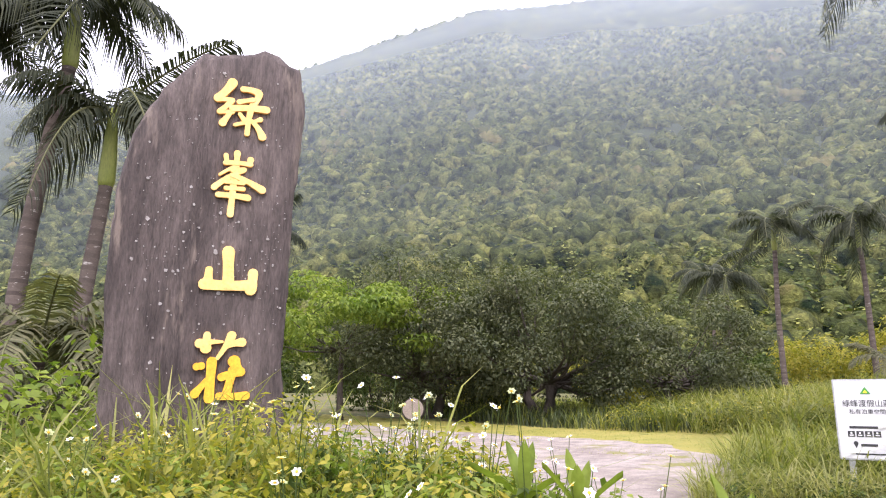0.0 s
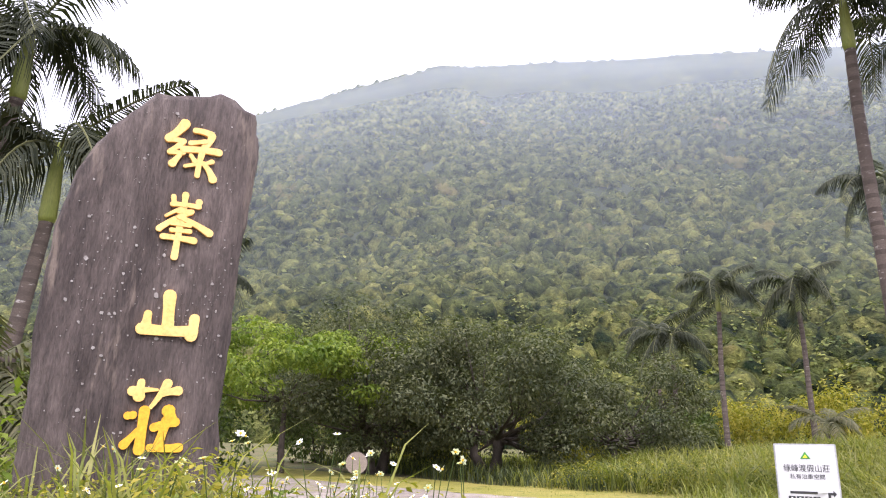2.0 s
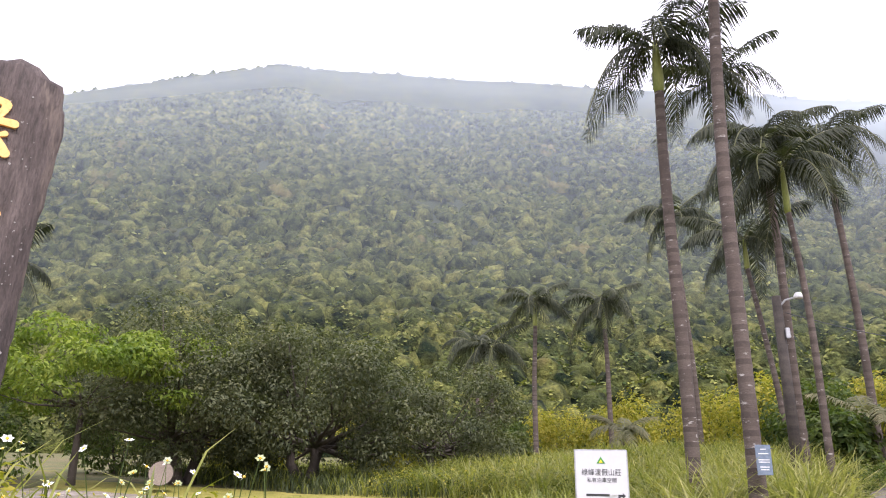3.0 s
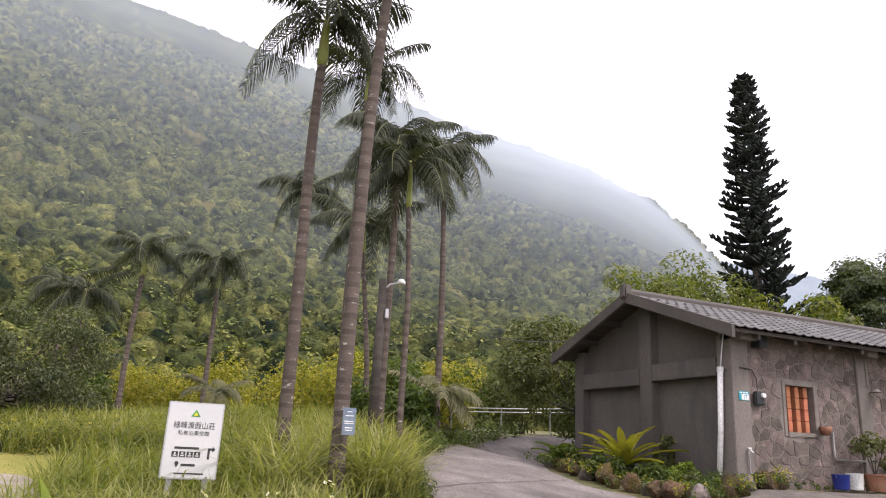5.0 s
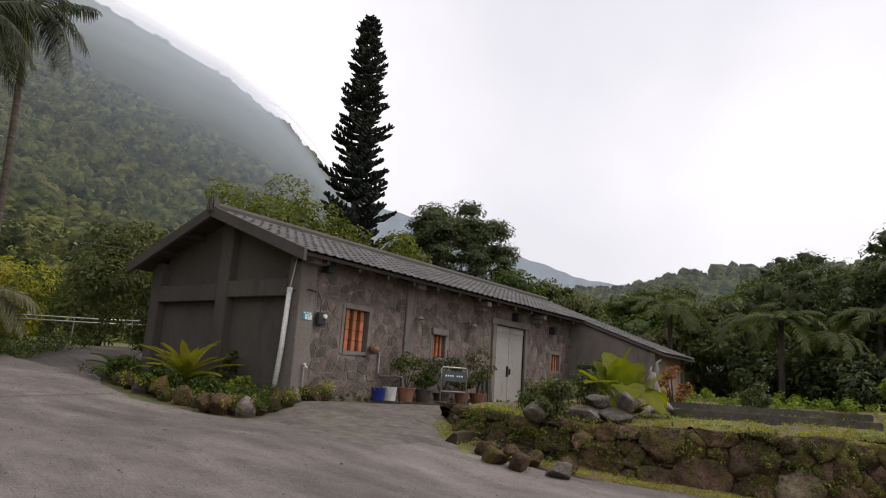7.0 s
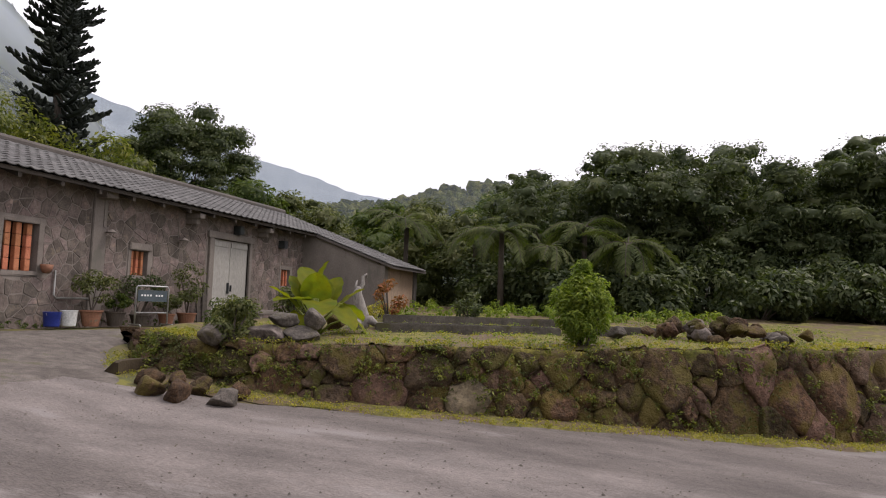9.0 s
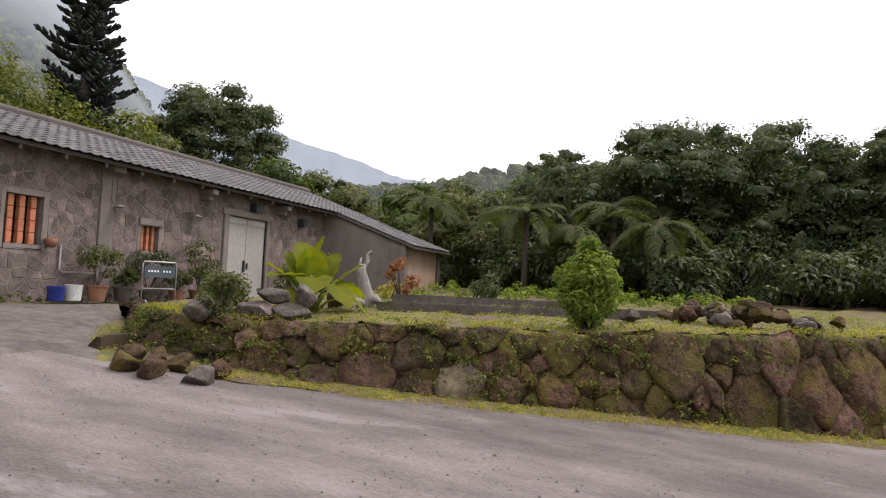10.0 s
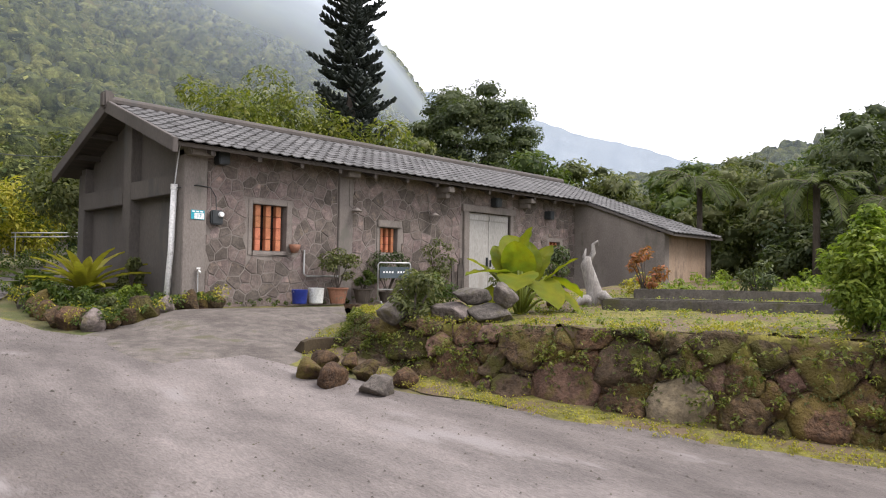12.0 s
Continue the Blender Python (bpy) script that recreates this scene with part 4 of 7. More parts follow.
# concrete beds on the terrace
def trough(name, x, y, rz, length, depth, h, label):
    ob = empty(name, label, "planter", (x, y, terrace_z(x, y) - 0.05), rz, "concrete garden beds")
    t = 0.10
    part("front_panel", Geo().box(0, length, 0, t, 0, h), M["bedwall"], ob, bevel=0.015)
    part("back_panel", Geo().box(0, length, depth - t, depth, 0, h), M["bedwall"], ob, bevel=0.015)
    part("side_panel", Geo().box(0, t, t, depth - t, 0, h), M["bedwall"], ob, bevel=0.015)
    part("side_panel", Geo().box(length - t, length, t, depth - t, 0, h), M["bedwall"], ob, bevel=0.015)
    part("soil", Geo().box(t, length - t, t, depth - t, 0, h - 0.07), M["earth"], ob)
    return ob


trough("concrete_bed", 3.15, -6.1, -70, 3.1, 0.9, 0.20, "long low weathered concrete garden bed on the terrace")
trough("concrete_bed", 5.6, -5.2, -74, 3.6, 0.9, 0.22, "weathered concrete garden bed behind the first")
trough("concrete_bed", 4.25, -9.2, -76, 1.5, 0.8, 0.22, "short weathered concrete garden bed by the stone heap")


# ---- plants: shared shapes ----
def leaf_sheet(rng, centers, radii, n, size, up=0.6, aspect=0.42, squash=0.7, hang=0.25, dome=False):
    """n folded leaves in clumps round the centers, as arrays of points and quads."""
    centers, radii = np.asarray(centers, float), np.asarray(radii, float)
    w = radii ** 2
    idx = rng.choice(len(centers), n, p=w / w.sum())
    d = rng.normal(size=(n, 3))
    d /= np.linalg.norm(d, axis=1)[:, None]
    if dome:
        d[:, 2] = np.abs(d[:, 2])
    rad = rng.uniform(0.35, 1.0, n) ** (0.2 if dome else 0.5)
    pos = centers[idx] + d * (rad * radii[idx])[:, None] * np.array([1, 1, squash])
    nrm = d * 0.7 + np.array([0, 0, up]) + rng.normal(size=(n, 3)) * 0.45
    nrm /= np.linalg.norm(nrm, axis=1)[:, None]
    t = d + rng.normal(size=(n, 3)) * 0.6 - np.array([0, 0, hang])
    t -= nrm * (t * nrm).sum(1)[:, None]
    t /= np.linalg.norm(t, axis=1)[:, None] + 1e-9
    b = np.cross(nrm, t)
    L = ((size[idx] if np.ndim(size) else size) * rng.uniform(0.6, 1.35, n))[:, None]
    P0 = pos - t * L * 0.5
    P2 = pos + t * L * 0.5 - nrm * L * 0.12
    P1 = pos + b * L * aspect * 0.5 + nrm * L * 0.06
    P3 = pos - b * L * aspect * 0.5 + nrm * L * 0.06
    V = np.stack([P0, P1, P2, P3], 1).reshape(-1, 3)
    F = np.arange(n * 4).reshape(-1, 4)
    return V, F


def crown_clumps(rng, rx, ry, rz, zc, k, rel=0.3, bottom=-0.45):
    """Clump centres on the shell of a broad crown, uneven in size."""
    C, R = [], []
    while len(C) < k:
        d = rng.normal(size=3)
        d /= np.linalg.norm(d)
        if d[2] < bottom:
            continue
        f = rng.uniform(0.55, 1.0)
        C.append((d[0] * rx * f, d[1] * ry * f, zc + d[2] * rz * f))
        R.append(min(rx, ry, rz * 1.4) * rel * rng.uniform(0.6, 1.35))
    return np.array(C), np.array(R)


def make_tree(name, x, y, z, top, rx, rz, material, label, category, leaves=5000, size=0.16, trunk=0.14, clumps=30, rel=0.3, seed=1, squash=0.7, lean=(0, 0), stems=1, bottom=-0.45, group="", ry=None, inner=False):
    rng = np.random.default_rng(seed)
    ob = empty(name, label, category, (x, y, z), 0, group)
    H = top - z
    zc = H - rz
    C, R = crown_clumps(rng, rx, ry or rx, rz, zc, clumps, rel, bottom)
    C[:, 0] += lean[0]
    C[:, 1] += lean[1]
    g = Geo()
    for sidx in range(stems):
        a = 6.28 * sidx / max(1, stems) + seed
        o = Vector((math.cos(a), math.sin(a), 0)) * (0.25 * (stems > 1))
        fork = Vector((lean[0] * 0.5, lean[1] * 0.5, max(0.3, zc - rz * 0.55))) + o * 2.2
        g.tube([o * 0.6 - Vector((0, 0, 0.25)), o + Vector((0, 0, 0.15)), o.lerp(fork, 0.5) + Vector((rng.normal() * 0.08, rng.normal() * 0.08, 0)), fork], [trunk * 1.3, trunk * 0.9, trunk * 0.7, trunk * 0.55], 9)
        for c in C[sidx::stems][:11]:
            c = Vector(c)
            mid = fork.lerp(c, 0.5) + Vector((rng.normal() * 0.15, rng.normal() * 0.15, -0.08 * rx))
            g.tube([fork - Vector((0, 0, 0.1)), mid, c], [trunk * 0.34, trunk * 0.18, trunk * 0.04], 6)
    part("trunk", g, M["bark"], ob, soft=True)
    if inner:
        W, T = ico_dome(2)
        Vs, Fs = [], []
        for k, (c, r_) in enumerate(zip(C, R)):
            J = np.array([v * (0.52 + 0.4 * noise.noise(Vector(v * 1.7 + c))) for v in W])
            Vs.append(J * np.array([r_, r_, r_ * squash]) + c)
            Fs.append(T + k * len(W))
        part("inner_crown", from_np("inner_crown", np.concatenate(Vs), np.concatenate(Fs)), material, ob)
    V, F = leaf_sheet(rng, C, R, leaves, size, squash=squash)
    part("crown", from_np("crown", V, F), material, ob)
    return ob


def make_bush(name, x, y, z, r, h, material, label, leaves=1500, size=0.09, seed=1, category="shrub", clumps=16, group="", up=0.6, aspect=0.42):
    rng = np.random.default_rng(seed)
    ob = empty(name, label, category, (x, y, z), 0, group)
    C, R = crown_clumps(rng, r * 0.75, r * 0.75, h * 0.46, h * 0.48, clumps, 0.42, -1.0)
    g = Geo()
    for c in C[:7]:
        g.tube([(c[0] * 0.1, c[1] * 0.1, -0.06), (c[0] * 0.5, c[1] * 0.5, c[2] * 0.55), tuple(c)], [0.02 + 0.01 * r, 0.014, 0.005], 5)
    part("stems", g, M["bark"], ob)
    V, F = leaf_sheet(rng, C, R, leaves, size, up=up, aspect=aspect, squash=0.9)
    part("foliage", from_np("foliage", V, F), material, ob)
    return ob


def frond_geo(rng, length, droop, pairs, leaflet, width, rise=0.6, hang=0.55, twist=0.35):
    """A feather leaf along +x: a curved midrib and two combs of hanging leaflets. Returns rib and leaflets."""
    pts = []
    for i in range(11):
        f = i / 10
        pts.append(Vector((length * (f - 0.18 * f * f * droop), 0, length * (rise * f - droop * f * f))))
    rib = Geo().tube(pts, [0.022 * length / 2 * (1 - 0.8 * i / 10) + 0.003 for i in range(11)], 5)
    V, F = [], []
    for side in (-1, 1):
        for k in range(pairs):
            f = 0.08 + 0.92 * (k + rng.uniform(-0.25, 0.25)) / pairs
            f = min(0.999, max(0.02, f))
            i = min(9, int(f * 10))
            p = pts[i].lerp(pts[i + 1], f * 10 - i)
            d = (pts[i + 1] - pts[i]).normalized()
            L = leaflet * (0.35 + 0.65 * math.sin(math.pi * min(1, 0.12 + 0.82 * f))) * rng.uniform(0.85, 1.1)
            out = (Vector((0, side, 0)) + d * (0.45 + 0.5 * f) + Vector((0, 0, rng.normal() * twist * 0.5))).normalized()
            wv = d * width * 0.5
            a = p + out * L * 0.45 - Vector((0, 0, hang * L * 0.12))
            b = p + out * L * 0.86 - Vector((0, 0, hang * L * (0.55 + 0.2 * rng.random())))
            n = len(V)
            V += [p - wv * 0.6, p + wv * 0.6, a - wv, a + wv, b - wv * 0.25, b + wv * 0.25]
            F += [(n, n + 1, n + 3, n + 2), (n + 2, n + 3, n + 5, n + 4)]
    return rib, Geo().add([tuple(v) for v in V], F)


def joined(rib, leaves, name, rib_mat, leaf_mat):
    g = Geo()
    nr = len(rib.f)
    for s_ in (rib, leaves):
        g.add(np.concatenate(s_.v), s_.f)
    me = g.mesh(name)
    me.materials.append(rib_mat)
    me.materials.append(leaf_mat)
    idx = np.ones(len(me.polygons), dtype=np.int32)
    idx[:nr] = 0
    me.polygons.foreach_set("material_index", idx)
    return me


frng = np.random.default_rng(21)
PALM_FRONDS = [joined(*frond_geo(frng, 1.65, dr, 48, 0.46, 0.034, ri, 1.15), "frond", M["rib"], M["frond"]) for dr, ri in ((0.75, 0.7), (1.05, 0.6), (1.2, 0.3), (0.95, 0.25), (0.5, 1.0))]
YOUNG_FRONDS = [joined(*frond_geo(frng, 1.6, dr, 40, 0.5, 0.045, ri, 0.6), "frond", M["rib"], M["frond_dry"]) for dr, ri in ((0.5, 0.9), (0.8, 0.7), (1.0, 0.5))]
FERN_FRONDS = [joined(*frond_geo(frng, 1.4, dr, 46, 0.34, 0.040, ri, 0.35), "frond", M["bark"], M["fern"]) for dr, ri in ((0.55, 0.55), (0.7, 0.45), (0.85, 0.35))]


def make_palm(x, y, z, top, r, lean=(0.0, 0.0), fronds=13, scale=1.0, seed=1, shaft=1.0, label="tall slender palm with ringed grey trunk and drooping fronds", young=False):
    """Trunk with leaf scars, smooth green crownshaft and a head of fronds."""
    rng = np.random.default_rng(seed)
    ob = empty("palm_tree", label, "palm", (x, y, z), 0, "palms by the lane")
    H = top - z
    hs = max(0.0, H - shaft)
    pts, rad = [], []
    n = max(6, int(hs / 0.07))
    for i in range(n + 1):
        f = i / n
        zz = -0.2 + (hs + 0.2) * f
        wob = 0.05 * math.sin(f * 5 + seed)
        pts.append((lean[0] * f * f + wob * f, lean[1] * f * f, zz))
        ring = 1.0 + (0.03 if i % 3 == 0 else -0.01)
        rad.append(r * (1.28 - 0.28 * min(1, f * 7)) * (1 - 0.28 * f) * ring)
    me = Geo().tube(pts, rad, 12).mesh("trunk")
    me.materials.append(M["palmbark"])
    me.materials.append(M["palmring"])
    idx = np.zeros(len(me.polygons), dtype=np.int32)
    for i in range(n):
        if i % 3 == 0:
            idx[i * 12:(i + 1) * 12] = 1
    me.polygons.foreach_set("material_index", idx)
    smooth(me)
    part("trunk", me, None, ob)
    tx, ty, tz = pts[-1]
    rt = rad[-1]
    g = Geo().tube([(tx, ty, tz - 0.03), (tx, ty, tz + 0.08), (tx, ty, tz + shaft * 0.35), (tx, ty, tz + shaft * 0.8), (tx, ty, tz + shaft * 1.05)], [rt * 0.95, rt * 1.25, rt * 1.18, rt * 0.85, rt * 0.5], 12)
    part("crownshaft", g, M["shaft"], ob, "smooth yellow-green crownshaft", soft=True)
    for k in range(fronds):
        lib = YOUNG_FRONDS if young else PALM_FRONDS
        low = k / fronds
        m = lib[0 if low < 0.25 and not young else rng.integers(len(lib))]
        if not young:
            m = lib[4] if k < 2 else lib[0] if k < 5 else lib[1] if k < 9 else lib[int(rng.integers(2, 4))]
        fo = new("frond", m)
        fo.parent = ob
        a = k * 137.5 + rng.uniform(-20, 20)
        s_ = scale * rng.uniform(0.85, 1.12)
        fo.matrix_basis = pose(tx, ty, tz + shaft * (1.02 - 0.12 * low), rng.uniform(-25, 25), 0, a) @ Matrix.Diagonal((s_, s_, s_, 1))
    return ob


def make_fern(x, y, z, trunk_h, scale, count, seed, label="tree fern with wide arching green fronds"):
    rng = np.random.default_rng(seed)
    ob = empty("tree_fern", label, "fern", (x, y, z), 0, "tree ferns at the wood's edge")
    part("trunk", Geo().tube([(0, 0, -0.1), (0.03, 0.02, trunk_h * 0.5), (0, 0, trunk_h)], [0.11, 0.085, 0.08], 9), M["bark"], ob, soft=True)
    for k in range(count):
        fo = new("frond", FERN_FRONDS[int(rng.integers(3))])
        fo.parent = ob
        s_ = scale * rng.uniform(0.8, 1.15)
        fo.matrix_basis = pose(0, 0, trunk_h - 0.03, rng.uniform(-25, 25), rng.uniform(-22, 26), k * 360 / count + rng.uniform(-14, 14)) @ Matrix.Diagonal((s_, s_, s_, 1))
    return ob


def blades(name, places, height, width, material, label, seed=1, bend=0.5, category="grass"):
    """Curved tapering grass blades at the places (x, y, z), one mesh."""
    rng = np.random.default_rng(seed)
    P = np.asarray(places, float)
    n = len(P)
    a = rng.uniform(0, 6.283, n)
    h = height * rng.uniform(0.45, 1.25, n)
    out = np.stack([np.cos(a), np.sin(a), np.zeros(n)], 1)
    side = np.stack([-np.sin(a), np.cos(a), np.zeros(n)], 1)
    bd = bend * rng.uniform(0.3, 1.5, n)
    rows = []
    for f, w in ((0, 0.8), (0.4, 1.0), (0.75, 0.75), (1.0, 0.08)):
        c = P + out * (h * bd * f * f)[:, None] + np.array([0, 0, 1.0]) * (h * (f - 0.42 * np.minimum(bd, 1.2) * f ** 3))[:, None]
        rows += [c - side * width * w * 0.5, c + side * width * w * 0.5]
    V = np.stack(rows, 1).reshape(-1, 3)
    base = (np.arange(n) * 8)[:, None]
    F = np.concatenate([base + np.array([[2 * k, 2 * k + 1, 2 * k + 3, 2 * k + 2]]) for k in range(3)])
    return tagged(part(name, from_np(name, V, F), material), label, category, kind="stuff")


def strew(rng, n, x0, x1, y0, y1, keep=lambda x, y: True, base=None, lumps=0.0):
    out = []
    while len(out) < n:
        x, y = rng.uniform(x0, x1), rng.uniform(y0, y1)
        if keep(x, y) and (lumps == 0 or noise.noise((x * lumps, y * lumps, 7)) > rng.uniform(-0.5, 0.35)):
            out.append((x, y, (base or ground_z)(x, y) - 0.04))
    return out


def road_left(y):
    return float(np.interp(y, [p[1] for p in ROAD_L], [p[0] for p in ROAD_L]))


# ---- palms ----
PALMS = [
    # x, y, top of trunk and shaft, radius, lean, fronds, scale, seed
    (-7.60, 1.55, 7.75, 0.125, (0.0, 0.0), 14, 1.0, 1),
    (-7.26, -0.55, 8.6, 0.115, (0.16, 0.0), 13, 1.0, 2),
    (-5.40, 6.75, 10.0, 0.10, (0.0, 0.0), 12, 1.1, 3),
    (-4.90, 5.05, 7.4, 0.11, (-0.05, 0.0), 16, 1.05, 4),
    (-5.16, 3.02, 5.95, 0.075, (-0.1, 0.0), 13, 0.9, 5),
    (-1.68, 9.70, 9.5, 0.12, (-0.1, 0.0), 13, 1.25, 6),
    (-4.75, 15.85, 9.6, 0.11, (-0.2, 0.1), 11, 1.25, 7),
    (-3.30, 11.40, 7.2, 0.10, (-0.5, 0.15), 12, 1.15, 8),
    (-10.45, 22.3, 7.9, 0.14, (0.05, 0.0), 11, 1.15, 9),
    (-7.20, 22.2, 7.7, 0.14, (-0.1, 0.0), 13, 1.3, 10),
    (-12.9, 28.2, 6.7, 0.17, (0.0, 0.0), 13, 1.4, 11),
    (-14.0, 32.1, 7.6, 0.15, (-0.2, 0.0), 11, 1.4, 12),
]
for x, y, top, r, lean, n, sc, sd in PALMS:
    make_palm(x, y, ground_z(x, y), top, r * 0.9, lean, n, sc, sd, shaft=0.95 if r < 0.13 else 1.2)
for x, y, top, r, lean, n, sc, sd in [(-21.6, -2.7, 7.9, 0.17, (0.3, 0.3), 14, 1.5, 21), (-23.2, -3.9, 7.6, 0.17, (0.2, 0.2), 14, 1.5, 22), (-20.6, -2.2, 5.6, 0.16, (0.15, 0.2), 12, 1.45, 23), (-18.75, 0.1, 3.6, 0.14, (0, 0), 10, 0.75, 24)]:
    make_palm(x, y, ground_z(x, y), top, r, lean, n, sc, sd, shaft=1.4, label="palm behind the inscribed stone with yellow-green crownshaft")
for x, y, h, sc, sd in [(-2.2, 8.6, 1.3, 0.95, 31), (-6.9, 20.2, 1.0, 1.0, 32), (-19.6, -3.4, 1.9, 1.15, 33), (-18.5, -2.7, 1.3, 1.0, 34), (-20.8, -5.0, 1.8, 1.1, 35)]:
    make_palm(x, y, ground_z(x, y), ground_z(x, y) + h, 0.11, (0, 0), 12, sc, sd, shaft=0.35, label="young bushy palm with pale arching fronds", young=True)

# ---- broadleaf trees ----
make_tree("umbrella_tree", -22.0, 7.6, ground_z(-22.0, 7.6), 4.3, 3.2, 1.5, M["leaf_bright"], "bright green flat-topped tree behind the inscribed stone", "tree", 13000, 0.16, 0.12, 46, 0.36, 41, squash=0.35, bottom=-0.6)
make_tree("spreading_tree", -20.2, 10.0, ground_z(-20.2, 10.0), 5.2, 3.3, 2.55, M["leaf_grey"], "dark spreading tree with low forked trunk", "tree", 36000, 0.125, 0.2, 110, 0.24, 42, stems=2, bottom=-0.95, group="trees round the parking ground")
make_tree("spreading_tree", -16.9, 11.2, ground_z(-16.9, 11.2), 4.5, 3.9, 2.2, M["leaf_grey"], "broad dark tree with several crooked stems", "tree", 42000, 0.125, 0.2, 130, 0.22, 43, stems=3, bottom=-0.9, group="trees round the parking ground")
make_tree("spreading_tree", -13.4, 13.4, ground_z(-13.4, 13.4), 3.7, 2.9, 1.7, M["leaf_grey"], "small grey-green tree with bare lower stems", "tree", 20000, 0.12, 0.12, 80, 0.24, 44, stems=3, bottom=-0.85, group="trees round the parking ground")
make_tree("garden_tree", 6.2, 8.8, ground_z(6.2, 8.8), 7.0, 2.9, 2.9, M["leaf_spring"], "loose yellow-green tree rising behind the house", "tree", 13000, 0.17, 0.12, 56, 0.28, 45, bottom=-0.9)
make_tree("garden_tree", 2.7, 8.8, ground_z(2.7, 8.8), 4.75, 2.4, 2.0, M["leaf_olive"], "yellow-green tree behind the gable", "tree", 10000, 0.18, 0.1, 44, 0.3, 46, bottom=-0.9)
make_tree("garden_tree", 9.2, 8.0, ground_z(9.2, 8.0), 6.2, 3.0, 2.4, M["leaf_spring"], "yellow-green leafy tree behind the roof", "tree", 10000, 0.2, 0.1, 44, 0.3, 47, bottom=-0.9)
make_tree("layered_tree", 16.3, 8.2, 0.5, 8.7, 2.9, 3.0, M["leaf_dark"], "tall dark tree with layered crown behind the house", "tree", 30000, 0.15, 0.18, 100, 0.24, 48, squash=0.6, bottom=-0.8, inner=True)
for k, (x, y, top, r) in enumerate([(12.5, 7.0, 5.3, 2.4), (15.8, 5.8, 5.2, 2.4), (19.0, 4.2, 5.0, 2.6), (22.5, 1.5, 5.2, 2.8), (20.5, -1.8, 4.6, 2.6), (25.5, -3.0, 6.0, 3.0), (30.0, 4.0, 7.0, 3.4), (34.0, -2.0, 7.6, 3.6)]):
    make_tree("garden_tree", x, y, 0.3, top, r, 2.2, M["leaf_mid" if k % 2 else "leaf_olive"], "yellowish green bushy tree behind the wing", "tree", 7500, 0.22, 0.1, 46, 0.3, 60 + k, bottom=-0.95, group="bushy trees behind the house", inner=True)
for k, (x, y, top, r) in enumerate([(18.2, -6.8, 5.6, 2.9), (18.2, -9.8, 6.9, 3.1), (17.8, -12.6, 6.2, 2.9), (17.6, -15.0, 5.6, 2.8), (17.2, -17.6, 6.3, 3.0), (16.6, -20.5, 6.5, 3.0), (22.0, -5.0, 6.4, 3.0), (24.5, -12.5, 7.4, 3.6), (23.0, -18.5, 7.6, 3.6), (14.6, -22.5, 6.4, 2.8)]):
    make_tree("forest_tree", x, y, 0.4, top, r, 2.7, M["leaf_dark"], "dark evergreen tree at the edge of the wood", "tree", 18000 if k < 6 else 9000, 0.145, 0.14, 95, 0.23, 80 + k, bottom=-0.95, group="dark trees beside the garden", inner=True)
for k, (x, y, r, h) in enumerate([(14.2, -5.6, 1.5, 1.9), (13.2, -7.4, 1.8, 2.2), (13.0, -10.2, 1.8, 2.3), (12.8, -13.0, 1.8, 2.2), (12.6, -15.8, 1.8, 2.3), (12.0, -18.5, 1.8, 2.4), (15.8, -5.0, 1.9, 2.9), (15.2, -8.6, 2.0, 3.1), (15.2, -11.5, 2.0, 3.1), (15.0, -14.4, 2.0, 3.1), (14.4, -17.5, 2.0, 3.1)]):
    make_bush("forest_shrub", x, y, terrace_z(x, y), r, h * 0.62, M["leaf_dark"], "dense dark shrub in the shade of the wood", 5200, 0.19, 100 + k, clumps=30, group="undergrowth of the wood")
# shrubs along the lane and field
for k, (x, y, r, h, mt) in enumerate([(2.4, 18.2, 2.0, 3.0, "leaf_yellow"), (0.2, 18.0, 2.0, 2.8, "leaf_mid"), (5.6, 17.6, 2.0, 3.0, "leaf_olive"), (-1.6, 14.6, 1.7, 2.6, "leaf_mid"), (-3.4, 8.3, 1.2, 1.7, "leaf_mid"), (-2.3, 16.5, 2.0, 2.6, "leaf_yellow"), (-5.8, 24.6, 2.4, 2.6, "leaf_yellow"), (-9.2, 26.5, 2.4, 2.6, "leaf_yellow"), (-3.0, 23.5, 2.2, 2.6, "leaf_yellow"), (-11.8, 19.0, 1.6, 1.6, "leaf_olive"), (3.5, 20.0, 2.6, 3.4, "leaf_mid"), (-0.6, 22.0, 2.4, 3.2, "leaf_mid"), (8.2, 17.0, 2.4, 3.4, "leaf_mid"), (-12.5, 24.0, 2.2, 2.4, "leaf_mid"), (-16.0, 17.5, 2.4, 2.4, "leaf_yellow"), (-20.5, 15.5, 2.4, 2.2, "leaf_yellow"), (-24.5, 13.5, 2.4, 2.4, "leaf_mid"), (-26, 8.0, 2.6, 3.0, "leaf_mid"), (-26.0, 3.5, 2.6, 3.2, "leaf_mid"), (-24.5, -0.5, 2.4, 2.8, "leaf_olive"), (-22.6, -6.2, 2.4, 3.2, "leaf_olive"), (-19.6, -5.6, 1.5, 2.0, "leaf_olive")]):
    make_bush("roadside_shrub", x, y, ground_z(x, y) - 0.05, r, h, M[mt], clumps=34, leaves=3500, size=0.19, seed=140 + k, label={"leaf_yellow": "yellow-green shrub beyond the tall grass", "leaf_mid": "green leafy shrub beyond the lane", "leaf_olive": "grey-green shrub beyond the lane"}[mt], group="shrubs round the field")

